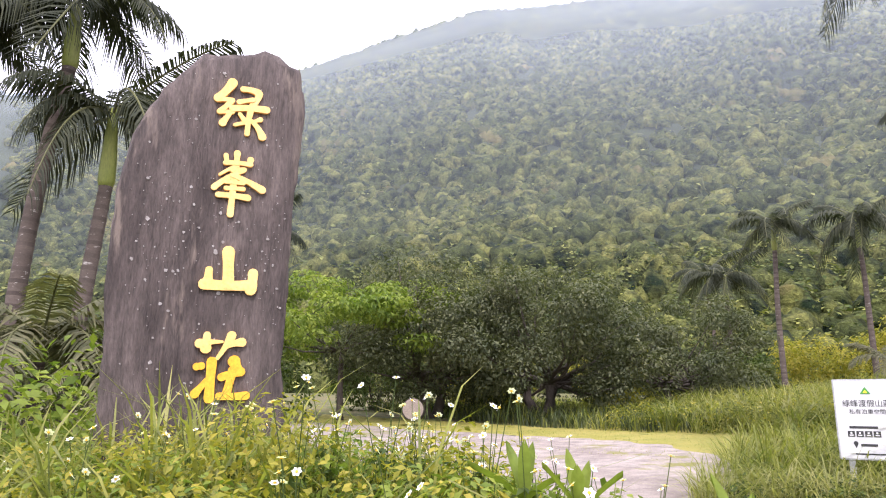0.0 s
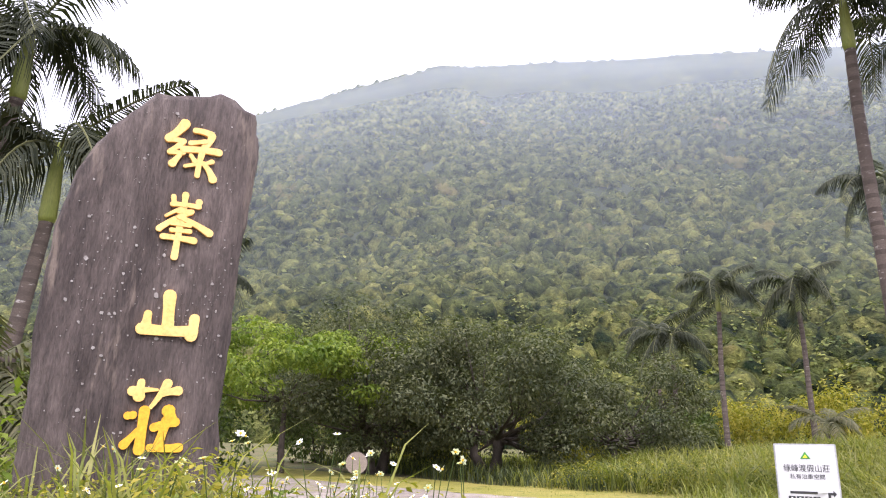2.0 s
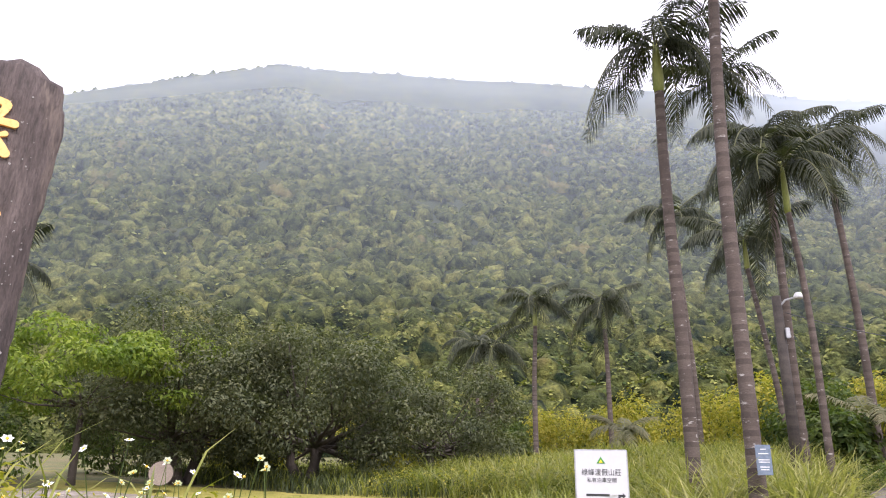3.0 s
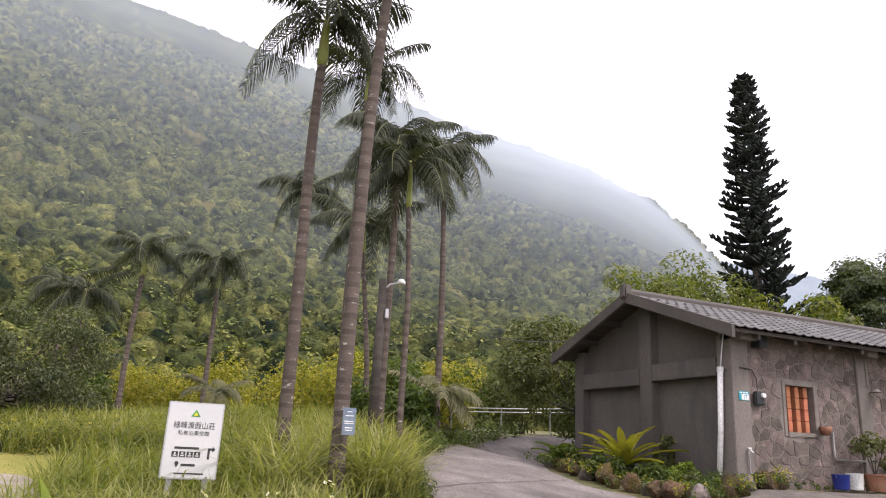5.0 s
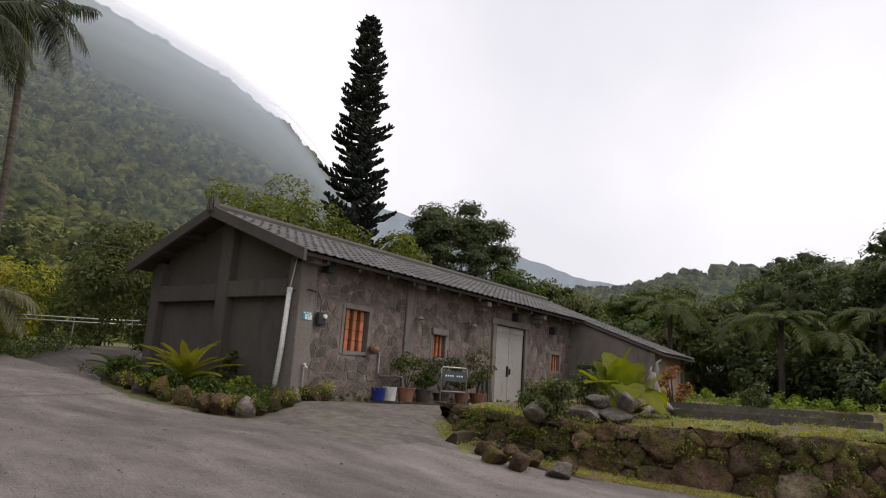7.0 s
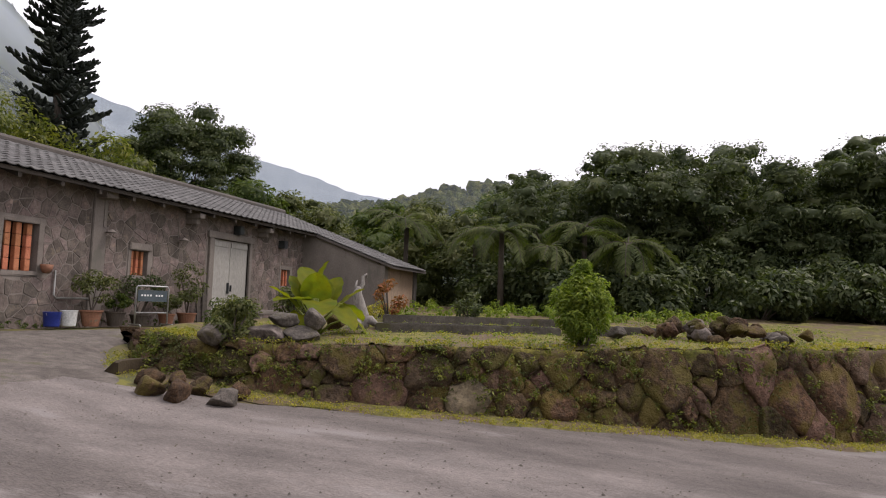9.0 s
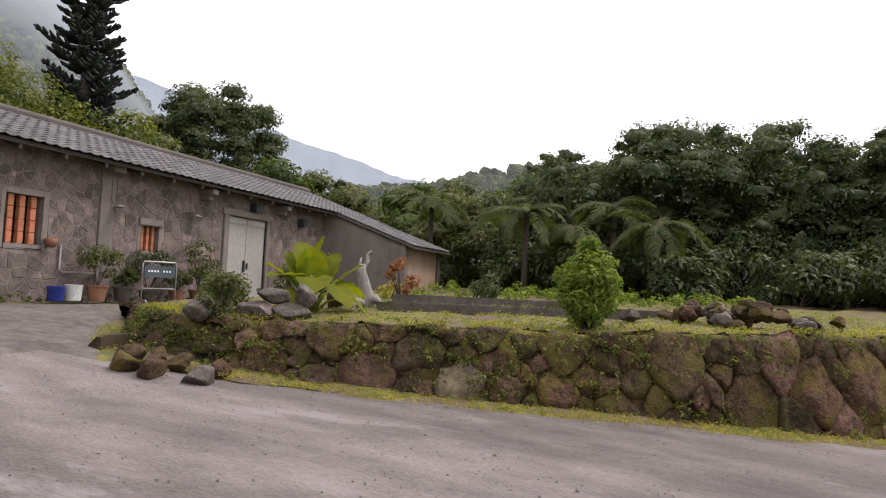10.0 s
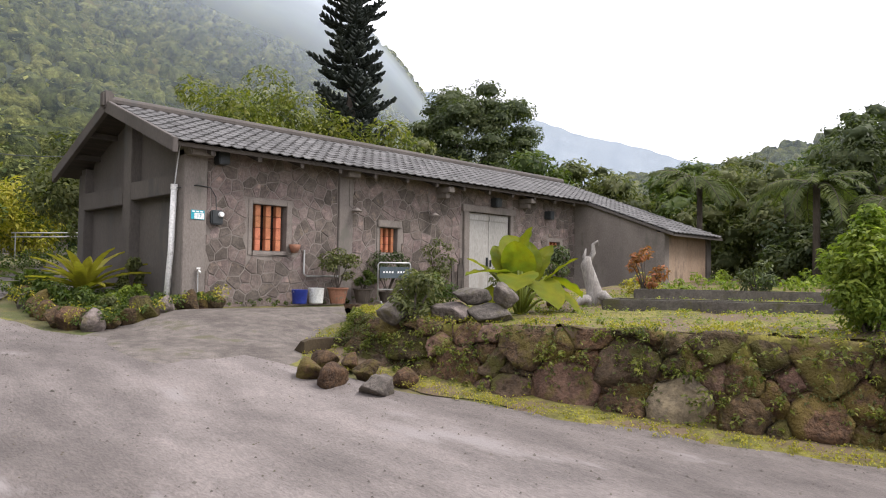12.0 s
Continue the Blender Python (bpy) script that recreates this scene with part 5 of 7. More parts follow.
# ---- Norfolk pine ----
def make_pine(x, y, z, top):
    ob = empty("column_pine", "tall narrow dark column pine behind the house", "tree", (x, y, z))
    H = top - z
    part("trunk", Geo().tube([(0, 0, -0.2), (0.02, 0, H * 0.5), (0.08, 0, H)], [0.24, 0.15, 0.02], 9), M["bark"], ob, soft=True)
    rng = np.random.default_rng(9)
    start = 0.30 * H
    zz = start
    while zz < H - 0.1:
        f = (zz - start) / (H - start)
        L0 = 0.12 + 1.62 * (1 - f) ** 0.58 * (0.9 + 0.14 * math.sin(zz * 4))
        n = 6
        g = Geo()
        for k in range(n):
            a = 6.283 * k / n + zz * 2.3 + rng.uniform(-0.25, 0.25)
            L = L0 * rng.uniform(0.6, 1.15)
            d, side = Vector((math.cos(a), math.sin(a), 0)), Vector((-math.sin(a), math.cos(a), 0))
            up = Vector((0, 0, 1))
            rib = [d * (L * q) + up * (zz - 0.10 * L * math.sin(q * 2.6) + 0.30 * L * q ** 2.4) for q in (0.03, 0.35, 0.7, 1.0)]
            g.tube(rib, [v * (1 - 0.55 * f) for v in (0.06, 0.11, 0.10, 0.04)], 6)
            for q in (0.3, 0.45, 0.6, 0.75, 0.88):
                p = rib[1].lerp(rib[3], (q - 0.35) / 0.65) if q > 0.35 else rib[0].lerp(rib[1], q / 0.35)
                ln = (0.20 + 0.30 * L * (1 - q)) * rng.uniform(0.8, 1.2)
                for sg in (-1, 1):
                    e = p + side * (sg * ln * 0.75) + d * ln * 0.5 + up * ln * 0.15
                    g.tube([p, p.lerp(e, 0.6) - up * 0.02, e + up * ln * 0.14], [v * (1 - 0.55 * f) for v in (0.06, 0.08, 0.03)], 5)
        part("branch_whorl", g, M["leaf_pine"], ob)
        zz += 0.42 * (1 - 0.35 * f) * rng.uniform(0.85, 1.2)
    return ob


make_pine(10.2, 8.72, 0.0, 15.1)
for k, (x, y, th, sc, n) in enumerate([(15.4, -1.9, 3.0, 1.15, 10), (13.0, -5.9, 2.4, 1.08, 12), (13.4, -7.3, 2.0, 0.95, 10), (13.2, -9.6, 2.1, 1.05, 11), (15.5, -4.4, 2.6, 1.1, 9), (14.5, -8.2, 2.7, 1.0, 9)]):
    make_fern(x, y, terrace_z(x, y), th, sc, n + 3, 200 + k)


# ---- wooded rise beyond the garden ----
RISE = [(52, 4.5), (58, 7.2), (62, 8.2), (66, 8.6), (69, 8.9), (71, 9.6), (74, 10.1), (78, 10.6), (90, 10.6), (110, 9.5)]
wrng = np.random.default_rng(73)
rise_places = []
for _ in range(2800):
    az, q = wrng.uniform(52, 108), wrng.uniform(0.0, 1.0)
    top = float(np.interp(az, [p[0] for p in RISE], [p[1] for p in RISE])) + 0.35 * noise.noise((az * 0.6, 1, 2))
    dist = 75 + 55 * q
    r = wrng.uniform(0.9, 1.9)
    rise_places.append((HILL_C[0] + dist * math.sin(radians(az)), HILL_C[1] + dist * math.cos(radians(az)), math.tan(radians(top)) * 130 * q ** 0.8 - r * wrng.uniform(0.7, 1.2), r, r * wrng.uniform(0.9, 1.4)))
scatter_crowns("distant_wood", rise_places, near_shapes, near_F, M["canopy"], "dark wooded rise beyond the garden trees", "forest")
P = np.array(rise_places)
V, F = leaf_sheet(np.random.default_rng(54), P[:, :3], P[:, 3] * 1.05, len(P) * 14, P[:, 3] * 0.34, up=0.8, aspect=0.75, squash=1.15, hang=0.1, dome=True)
tagged(part("distant_leaves", from_np("distant_leaves", V, F), M["spray"]), "leafy boughs on the far wood", "forest", kind="stuff")


# ---- forest on the mountainside: crowns of many sizes with sprays of leaves on them ----
scatter_crowns("hillside_forest", far_places, far_shapes, far_F, M["canopy"], "dense green forest canopy covering the mountainside", "forest")
scatter_crowns("foothill_forest", near_places, near_shapes, near_F, M["canopy"], "broadleaf forest at the foot of the mountain", "forest")
P = np.array(near_places)
P = np.array([q for q in far_places if math.hypot(q[0] - HILL_C[0], q[1] - HILL_C[1]) < 270])
V, F = leaf_sheet(np.random.default_rng(53), P[:, :3], P[:, 3] * 1.06, len(P) * 11, P[:, 3] * 0.36, up=0.8, aspect=0.75, squash=1.15, hang=0.1, dome=True)
tagged(part("hillside_leaves", from_np("hillside_leaves", V, F), M["spray"]), "leafy boughs on the hillside trees", "forest", kind="stuff")
P = np.array(near_places)
V, F = leaf_sheet(np.random.default_rng(52), P[:, :3], P[:, 3] * 1.03, len(P) * 60, P[:, 3] * 0.24, up=0.8, aspect=0.8, squash=1.2, hang=0.1, dome=True)
tagged(part("foothill_leaves", from_np("foothill_leaves", V, F), M["spray"]), "sprays of leaves on the foothill trees", "forest", kind="stuff")


# ---- writing ----
def text_mesh(words, size, depth=0.0, bold=0.0):
    cu = bpy.data.curves.new("lettering", "FONT")
    cu.body, cu.size, cu.extrude, cu.offset = words, size, depth, bold
    cu.align_x, cu.align_y = "CENTER", "CENTER"
    cu.resolution_u = 3
    ob = new("lettering", cu)
    bpy.context.view_layer.update()
    me = bpy.data.meshes.new_from_object(ob.evaluated_get(bpy.context.evaluated_depsgraph_get()))
    bpy.data.objects.remove(ob)
    n = len(me.vertices)
    if n:
        co = np.empty(n * 3, dtype=np.float32)
        me.vertices.foreach_get("co", co)
        co = co.reshape(-1, 3)
        co[:, :2] -= (co[:, :2].max(0) + co[:, :2].min(0)) / 2
        me.vertices.foreach_set("co", co.ravel())
    me.materials.clear()
    return me


def fit_box(me, w, h):
    """Scales flat lettering to a width and a height."""
    n = len(me.vertices)
    co = np.empty(n * 3, dtype=np.float32)
    me.vertices.foreach_get("co", co)
    co = co.reshape(-1, 3)
    ext = co[:, :2].max(0) - co[:, :2].min(0)
    co[:, 0] *= w / ext[0]
    co[:, 1] *= h / ext[1]
    me.vertices.foreach_set("co", co.ravel())
    return me


def place_text(name, words, w, h, parent, x, y, z, material, depth=0.002, bold=0.0, label="", tilt=0.0):
    me = fit_box(text_mesh(words, 0.3, depth, bold), w, h)
    ob = part(name, me, material, parent, label)
    ob.matrix_basis = pose(x, y, z, 90, tilt, 0)
    return ob


# ---- inscribed monolith ----
stone = empty("inscribed_stone", "tall dark monolith with four raised golden characters", "monument", (-14.66, -5.25, 0.0), 47.4)
OUT = [(-0.76, -1.0), (-0.72, 0.2), (-0.70, 0.8), (-0.75, 1.6), (-0.73, 2.4), (-0.64, 2.98), (-0.41, 3.46), (-0.06, 3.88), (0.22, 3.94), (0.53, 4.03), (0.68, 3.98), (0.91, 3.90), (0.97, 3.4), (0.93, 2.75), (0.89, 2.45), (0.88, 1.6), (0.86, 0.8), (0.92, 0.2), (0.95, -1.0)]


def monolith():
    dense = []
    for (a, b), (c, d) in zip(OUT, OUT[1:]):
        n = max(1, int(math.hypot(c - a, d - b) / 0.10))
        dense += [(a + (c - a) * k / n, b + (d - b) * k / n) for k in range(n)]
    dense.append(OUT[-1])
    cx, cz = 0.1, 1.6
    rings = [(0.0, 0.0, 0.0), (0.30, 0.0, 0.0), (0.6, 0.0, 0.0), (0.85, 0.0, 0.0), (0.965, 0.008, 0.0), (1.0, 0.05, 1.0), (1.015, 0.20, 1.0), (1.0, 0.40, 1.0), (0.95, 0.48, 0.6), (0.5, 0.52, 0.0), (0.0, 0.53, 0.0)]
    V, F, n = [], [], len(dense)
    for s_, y, e in rings:
        for k, (u, v) in enumerate(dense):
            j = 0.028 * e * noise.noise((u * 6, v * 6, y * 6)) + 0.012 * e * noise.noise((u * 19, v * 19, y * 19))
            x, z = cx + (u - cx) * (s_ + j), cz + (v - cz) * (s_ + j)
            V.append((x, y + 0.006 * noise.noise((x * 2.5, z * 1.3, y)) + 0.003 * noise.noise((x * 11, z * 5, y)), z))
    for i in range(len(rings) - 1):
        for k in range(n):
            k2 = (k + 1) % n
            F.append((i * n + k, i * n + k2, (i + 1) * n + k2, (i + 1) * n + k))
    return Geo().add(V, F)


part("slab", monolith(), M["slab"], stone, "dark brown-grey weathered rock slab with streaks", soft=True)


# brush strokes on a ten by ten grid: x0, y0, x1, y1, width at the start, width at the end, sideways bend
GREEN = [(3.2, 9.5, 0.7, 6.5, 1.7, 1.3, 0.2), (0.7, 6.3, 3.4, 6.4, 1.0, 0.9, 0.1), (3.2, 6.3, 1.3, 4.3, 1.1, 0.9, 0.1), (1.2, 4.2, 3.6, 4.4, 0.9, 0.7, 0.0), (3.0, 4.0, 1.9, 2.3, 0.8, 1.3, 0.0),
         (5.2, 8.7, 8.0, 8.4, 1.0, 1.3, 0.2), (8.2, 8.2, 7.1, 6.1, 1.3, 1.1, 0.2), (4.6, 6.3, 7.1, 7.0, 0.9, 0.8, 0.0), (3.5, 5.0, 9.7, 5.5, 1.2, 1.3, 0.2), (6.8, 5.0, 6.4, 0.9, 1.1, 0.9, -0.1), (4.9, 4.2, 5.7, 3.3, 0.7, 0.9, 0.0), (6.2, 2.9, 4.1, 2.2, 0.8, 0.6, 0.0), (8.7, 3.7, 7.4, 3.1, 0.9, 0.6, 0.0), (7.2, 3.2, 9.2, 0.7, 0.8, 1.4, 0.2)]
PEAK = [(4.5, 9.8, 4.5, 8.3, 1.2, 1.0, 0.0), (2.4, 9.3, 2.7, 8.2, 0.9, 0.9, 0.0), (7.1, 9.0, 7.0, 8.3, 1.2, 1.0, 0.0), (2.4, 8.2, 7.2, 8.3, 0.9, 0.9, 0.1), (4.6, 7.9, 1.5, 6.3, 0.9, 0.5, -0.1), (3.6, 7.2, 6.0, 7.4, 0.8, 0.9, 0.0),
        (5.9, 7.3, 0.6, 4.3, 0.9, 1.1, -0.3), (3.8, 6.4, 9.6, 4.5, 0.8, 1.4, 0.2), (2.7, 5.3, 6.0, 5.3, 0.8, 0.8, 0.0), (2.8, 4.3, 6.1, 4.4, 0.8, 0.8, 0.0), (1.4, 3.2, 7.0, 3.1, 1.0, 1.2, 0.1), (4.2, 5.8, 3.9, 0.4, 1.2, 1.2, 0.0)]
MOUNT = [(4.6, 9.2, 4.9, 2.2, 2.0, 1.9, 0.0), (1.5, 5.0, 1.4, 2.6, 1.2, 1.7, 0.0), (0.8, 1.9, 9.0, 2.2, 1.8, 1.8, -0.2), (9.1, 4.8, 8.8, 1.2, 1.6, 1.9, 0.1)]
MANOR = [(2.1, 9.4, 2.0, 7.6, 1.1, 1.8, 0.0), (0.9, 8.2, 4.8, 8.5, 1.5, 0.4, 0.1), (6.3, 9.4, 4.1, 6.2, 1.5, 0.6, 0.1), (5.2, 7.7, 8.1, 8.5, 0.7, 1.5, 0.2)]
MANOR_FOOT = [(3.2, 5.7, 3.1, 0.7, 1.6, 1.6, 0.0), (0.7, 5.0, 1.5, 5.1, 1.2, 1.2, 0.0), (2.6, 3.2, 0.7, 1.3, 0.9, 1.4, 0.0), (7.0, 5.8, 7.6, 4.7, 2.0, 1.7, 0.0), (5.0, 3.6, 8.2, 4.4, 1.3, 1.5, 0.1), (6.9, 4.6, 6.0, 1.3, 1.5, 1.4, 0.0), (4.8, 1.0, 9.3, 1.1, 1.2, 1.4, -0.1)]


def brush_character(strokes, w, h, depth):
    """Thick cut-out strokes with rounded, slightly swelling ends."""
    pieces = []
    for q, (x0, y0, x1, y1, w0, w1, bend) in enumerate(strokes):
        a, b = Vector(((x0 - 5) * w / 10, (y0 - 5) * h / 10)), Vector(((x1 - 5) * w / 10, (y1 - 5) * h / 10))
        d = (b - a).normalized()
        n = Vector((-d.y, d.x))
        ra, rb, sag = w0 * w / 18, w1 * w / 18, bend * w / 10
        left, right = [], []
        for k in range(9):
            f = k / 8
            c = a.lerp(b, f) + n * (sag * math.sin(math.pi * f))
            r = (ra + (rb - ra) * f) * (1.0 - 0.14 * math.sin(math.pi * f))
            left.append(c + n * r)
            right.append(c - n * r)
        cap_b = [b + (n * math.cos(t_) + d * math.sin(t_)) * rb for t_ in (0.6, 1.2, 1.9, 2.5)]
        cap_a = [a + (-n * math.cos(t_) - d * math.sin(t_)) * ra for t_ in (0.6, 1.2, 1.9, 2.5)]
        ring = left + cap_b + right[::-1] + cap_a
        m, top = len(ring), depth - 0.0012 * (q % 7)
        pieces.append(Geo().add([(p.x, p.y, top) for p in ring] + [(p.x, p.y, -0.03) for p in ring], [tuple(range(m))[::-1]] + [(k, (k + 1) % m, m + (k + 1) % m, m + k) for k in range(m)]))
    return pieces


for strokes, cx, cz, w, h, mt in ((GREEN, 0.325, 3.32, 0.53, 0.60, "gold"), (PEAK, 0.345, 2.54, 0.50, 0.66, "gold"), (MOUNT, 0.32, 1.68, 0.53, 0.44, "gold"), (MANOR, 0.31, 0.78, 0.52, 0.66, "gold"), (MANOR_FOOT, 0.31, 0.78, 0.52, 0.66, "gold_deep")):
    first, *others = brush_character(strokes, w, h, 0.025)
    co = part("character", first, M[mt], stone, "raised golden-yellow painted character in brush strokes")
    co.matrix_basis = pose(cx, -0.012, cz, 90, 0, 0)
    for piece in others:
        part("stroke", piece, M[mt], co)
lr = random.Random(3)
for k in range(330):
    u, v = lr.uniform(-0.62, 0.82), lr.uniform(0.5, 3.7) if k % 3 else lr.uniform(1.4, 2.6)
    if v > 2.9 and u < -0.35:
        continue
    r = abs(lr.gauss(0, 0.005)) + 0.0025 + (0.012 if lr.random() < 0.04 else 0)
    pts = [(u + r * math.cos(a) * lr.uniform(0.6, 1.2), 0.0, v + r * math.sin(a) * lr.uniform(0.6, 1.3)) for a in [i * 0.785 for i in range(8)]]
    off = -0.0065
    V = [(p[0], off, p[2]) for p in pts] + [(p[0], off + 0.03, p[2]) for p in pts]
    F = [tuple(range(8))] + [(i, i + 8, (i + 1) % 8 + 8, (i + 1) % 8) for i in range(8)]
    part("lichen_patch", Geo().add(V, F), M["lichen_grey"], stone)

# ---- sign box ----
sign = empty("sign_box", "white metal sign box with dark lettering in the grass", "sign", (-9.10, -1.2, 0.0), -3)
part("cabinet", Geo().box(-0.30, 0.30, 0.0, 0.14, -0.12, 0.71), M["steel"], sign, "grey metal casing", bevel=0.006)
part("face", Geo().box(-0.285, 0.285, -0.006, 0.0, -0.105, 0.695), M["signwhite"], sign, "off-white printed face")
part("post", Geo().box(-0.22, -0.16, 0.04, 0.10, -0.95, -0.12), M["steel"], sign)
part("post", Geo().box(0.16, 0.22, 0.04, 0.10, -0.95, -0.12), M["steel"], sign)
place_text("lettering", "綠峰渡假山莊", 0.44, 0.075, sign, 0, -0.008, 0.46, M["ink"], 0.001, 0.0)
place_text("lettering", "私有泊車空間", 0.33, 0.052, sign, 0, -0.008, 0.375, M["ink"], 0.001, 0.0)


def tri(x, z, s_, y=-0.010):
    return Geo().add([(x - s_, y, z), (x + s_, y, z), (x, y, z + 1.5 * s_), (x - s_, y + 0.003, z), (x + s_, y + 0.003, z), (x, y + 0.003, z + 1.5 * s_)], [(0, 1, 2), (0, 3, 4, 1), (1, 4, 5, 2), (2, 5, 3, 0)])


part("emblem", tri(0, 0.555, 0.05), M["signgreen"], sign, "green triangular emblem")
part("emblem", tri(0, 0.565, 0.022, -0.013), M["signyellow"], sign, "yellow heart of the emblem")
for k in range(4):
    part("pictogram", Geo().box(-0.20 + 0.078 * k, -0.134 + 0.078 * k, -0.009, -0.006, 0.115, 0.175), M["ink"], sign, "dark square pictogram")
    part("pictogram_mark", Geo().box(-0.185 + 0.078 * k, -0.149 + 0.078 * k, -0.011, -0.009, 0.125, 0.138).box(-0.176 + 0.078 * k, -0.158 + 0.078 * k, -0.011, -0.009, 0.145, 0.165), M["signwhite"], sign)
part("text_bar", Geo().box(-0.18, 0.08, -0.009, -0.006, 0.20, 0.225), M["ink"], sign, "row of small dark characters")
part("text_bar", Geo().box(-0.09, 0.06, -0.009, -0.006, 0.02, 0.045), M["ink"], sign)
part("text_bar", Geo().box(-0.15, 0.16, -0.009, -0.006, -0.065, -0.05), M["ink"], sign)
part("map_pin", Geo().add([(-0.135 + 0.022 * math.cos(a), -0.009, 0.05 + 0.022 * math.sin(a)) for a in [i * 0.628 - 0.5 for i in range(8)]] + [(-0.135, -0.009, 0.0)], [tuple(range(9))]), M["ink"], sign)
part("arrow", Geo().box(0.175, 0.20, -0.009, -0.006, 0.10, 0.22).box(0.20, 0.225, -0.009, -0.006, 0.195, 0.22).add([(0.225, -0.008, 0.175), (0.225, -0.008, 0.24), (0.258, -0.008, 0.2075)], [(0, 1, 2)]), M["ink"], sign, "dark turn-right arrow")
tag = empty("trunk_notice", "small blue-grey notice tied to a palm trunk", "sign", (-7.21, -0.79, 0.62), -3)
part("board", Geo().box(-0.085, 0.085, 0.0, 0.012, -0.17, 0.17), M["notice"], tag, "blue-grey printed board", bevel=0.004)
for k, (z, w, mt) in enumerate(((0.12, 0.03, "white"), (0.07, 0.055, "white"), (0.0, 0.06, "white"), (-0.025, 0.06, "white"), (-0.08, 0.05, "white"), (-0.11, 0.045, "white"))):
    part("text_bar", Geo().box(-w, w, -0.003, 0.0, z - 0.005, z + 0.005), M[mt], tag)
part("strap", Geo().tube([(0.0 + 0.145 * math.cos(a), 0.16 + 0.145 * math.sin(a), 0.13) for a in [i * 0.5236 for i in range(13)]], [0.004] * 13, 4), M["black"], tag)

# ---- lamp post ----
lamp = empty("street_lamp", "dark wooden pole with a small grey street lamp", "lamp", (-5.2, 4.6, ground_z(-5.2, 4.6)))
part("pole", Geo().tube([(0, 0, -0.2), (0, 0, 1.8), (0, 0, 3.75)], [0.11, 0.10, 0.085], 10), M["darkwood"], lamp, soft=True)
part("arm", Geo().tube([(0, 0, 3.5), (0.15, -0.05, 3.66), (0.32, -0.1, 3.70)], [0.02, 0.02, 0.02], 6), M["steel"], lamp)
part("lamp_head", Geo().lathe([(0.0, 0.10), (0.05, 0.09), (0.09, 0.03), (0.10, -0.02), (0.07, -0.03), (0.0, -0.03)], 14, (0.38, -0.11, 3.70)), M["whitepipe"], lamp, "grey enamel lamp shade", soft=True)
part("junction_box", Geo().box(0.06, 0.14, -0.13, -0.05, 2.9, 3.1), M["steel"], lamp, bevel=0.01)
wire = tagged(part("overhead_cable", Geo().tube([(-5.1 + 6.0 * f, 4.5 + 1.0 * f, ground_z(-5.2, 4.6) + 3.4 - 0.9 * math.sin(math.pi * f) * 0.5 - 0.2 * f) for f in [i / 14 for i in range(15)]], [0.008] * 15, 4), M["black"]), "thin dark cable slung from the lamp pole", "cable")

# ---- rail by the lane ----
rail = empty("roadside_rail", "white two-pipe rail across the far side of the lane", "rail", (0, 0, 0))
RA, RB = Vector((1.4, 15.9, 1.65)), Vector((7.2, 14.4, 1.95))
for dz in (0.0, 0.14):
    part("pipe", Geo().tube([RA + Vector((0, 0, dz)), RA.lerp(RB, 0.5) + Vector((0, 0, dz - 0.03)), RB + Vector((0, 0, dz))], [0.022] * 3, 8), M["steel"], rail, soft=True)
for f in (0.02, 0.35, 0.68, 0.98):
    p = RA.lerp(RB, f)
    part("post", Geo().tube([(p.x, p.y, ground_z(p.x, p.y) - 0.1), (p.x, p.y, p.z + 0.16)], [0.024, 0.024], 8), M["steel"], rail)
log = empty("log_section", "sawn round log end standing in the grass", "log", (-19.0, 6.67, 0.25), 29)
part("log_body", Geo().tube([(0, 0, 0), (0.0, 0.5, 0)], [0.29, 0.29], 20), M["bark"], log, soft=False)
part("cut_face", Geo().tube([(0, -0.012, 0), (0.0, 0.0, 0)], [0.275, 0.275], 20), M["ext"], log, "pale weathered sawn face")
shed = empty("garden_shed", "low grey shed far along the lane", "shed", (4.9, 27.3, 0.9), 20)
part("wall", Geo().box(-2.2, 2.2, 0, 2.5, -0.5, 1.3), M["concrete"], shed)
part("roof", Geo().box(-2.6, 2.6, -0.5, 3.0, 1.3, 1.42), M["tile"], shed)
# dark panel on the solid wall paints the shade of an open doorway
part("doorway", Geo().box(-0.9, 0.4, -0.01, 0.05, -0.3, 1.0), M["dark"], shed)

far_house = empty("distant_house", "small white flat-roofed house among far trees", "house", (56.0, 15.1, 7.6), 30)
part("wall", Geo().box(-0.6, 0.6, 0, 1.5, 0.8, 2.4), M["whitepipe"], far_house)
part("roof", Geo().box(-0.7, 0.7, -0.1, 1.6, 2.4, 2.5), M["concrete"], far_house)
for wx in (-0.45, 0.12):
    part("window", Geo().box(wx, wx + 0.33, -0.03, 0.02, 1.5, 2.1), M["dark"], far_house)

# ---- things on and by the house ----
plate = empty("house_number_plate", "blue-green enamel house number plate on the pier", "plate", (0.235, -0.05, 1.52))
part("board", Geo().box(-0.12, 0.12, -0.006, 0.0, -0.08, 0.08), M["teal"], plate, bevel=0.002)
part("number_field", Geo().box(-0.06, 0.11, -0.008, -0.006, -0.07, 0.03), M["white"], plate)
place_text("number", "17", 0.07, 0.075, plate, 0.03, -0.010, -0.02, M["teal"], 0.001, 0.002)
for k in range(3):
    part("text_bar", Geo().box(-0.10 + 0.07 * k, -0.05 + 0.07 * k, -0.008, -0.006, 0.045, 0.065), M["white"], plate)
meter = empty("electric_meter", "round glass electric meter in a dark casing", "meter", (0.58, -0.03, 1.50))
part("casing", Geo().box(-0.12, 0.10, -0.08, 0.0, -0.13, 0.12), M["black"], meter, bevel=0.02)
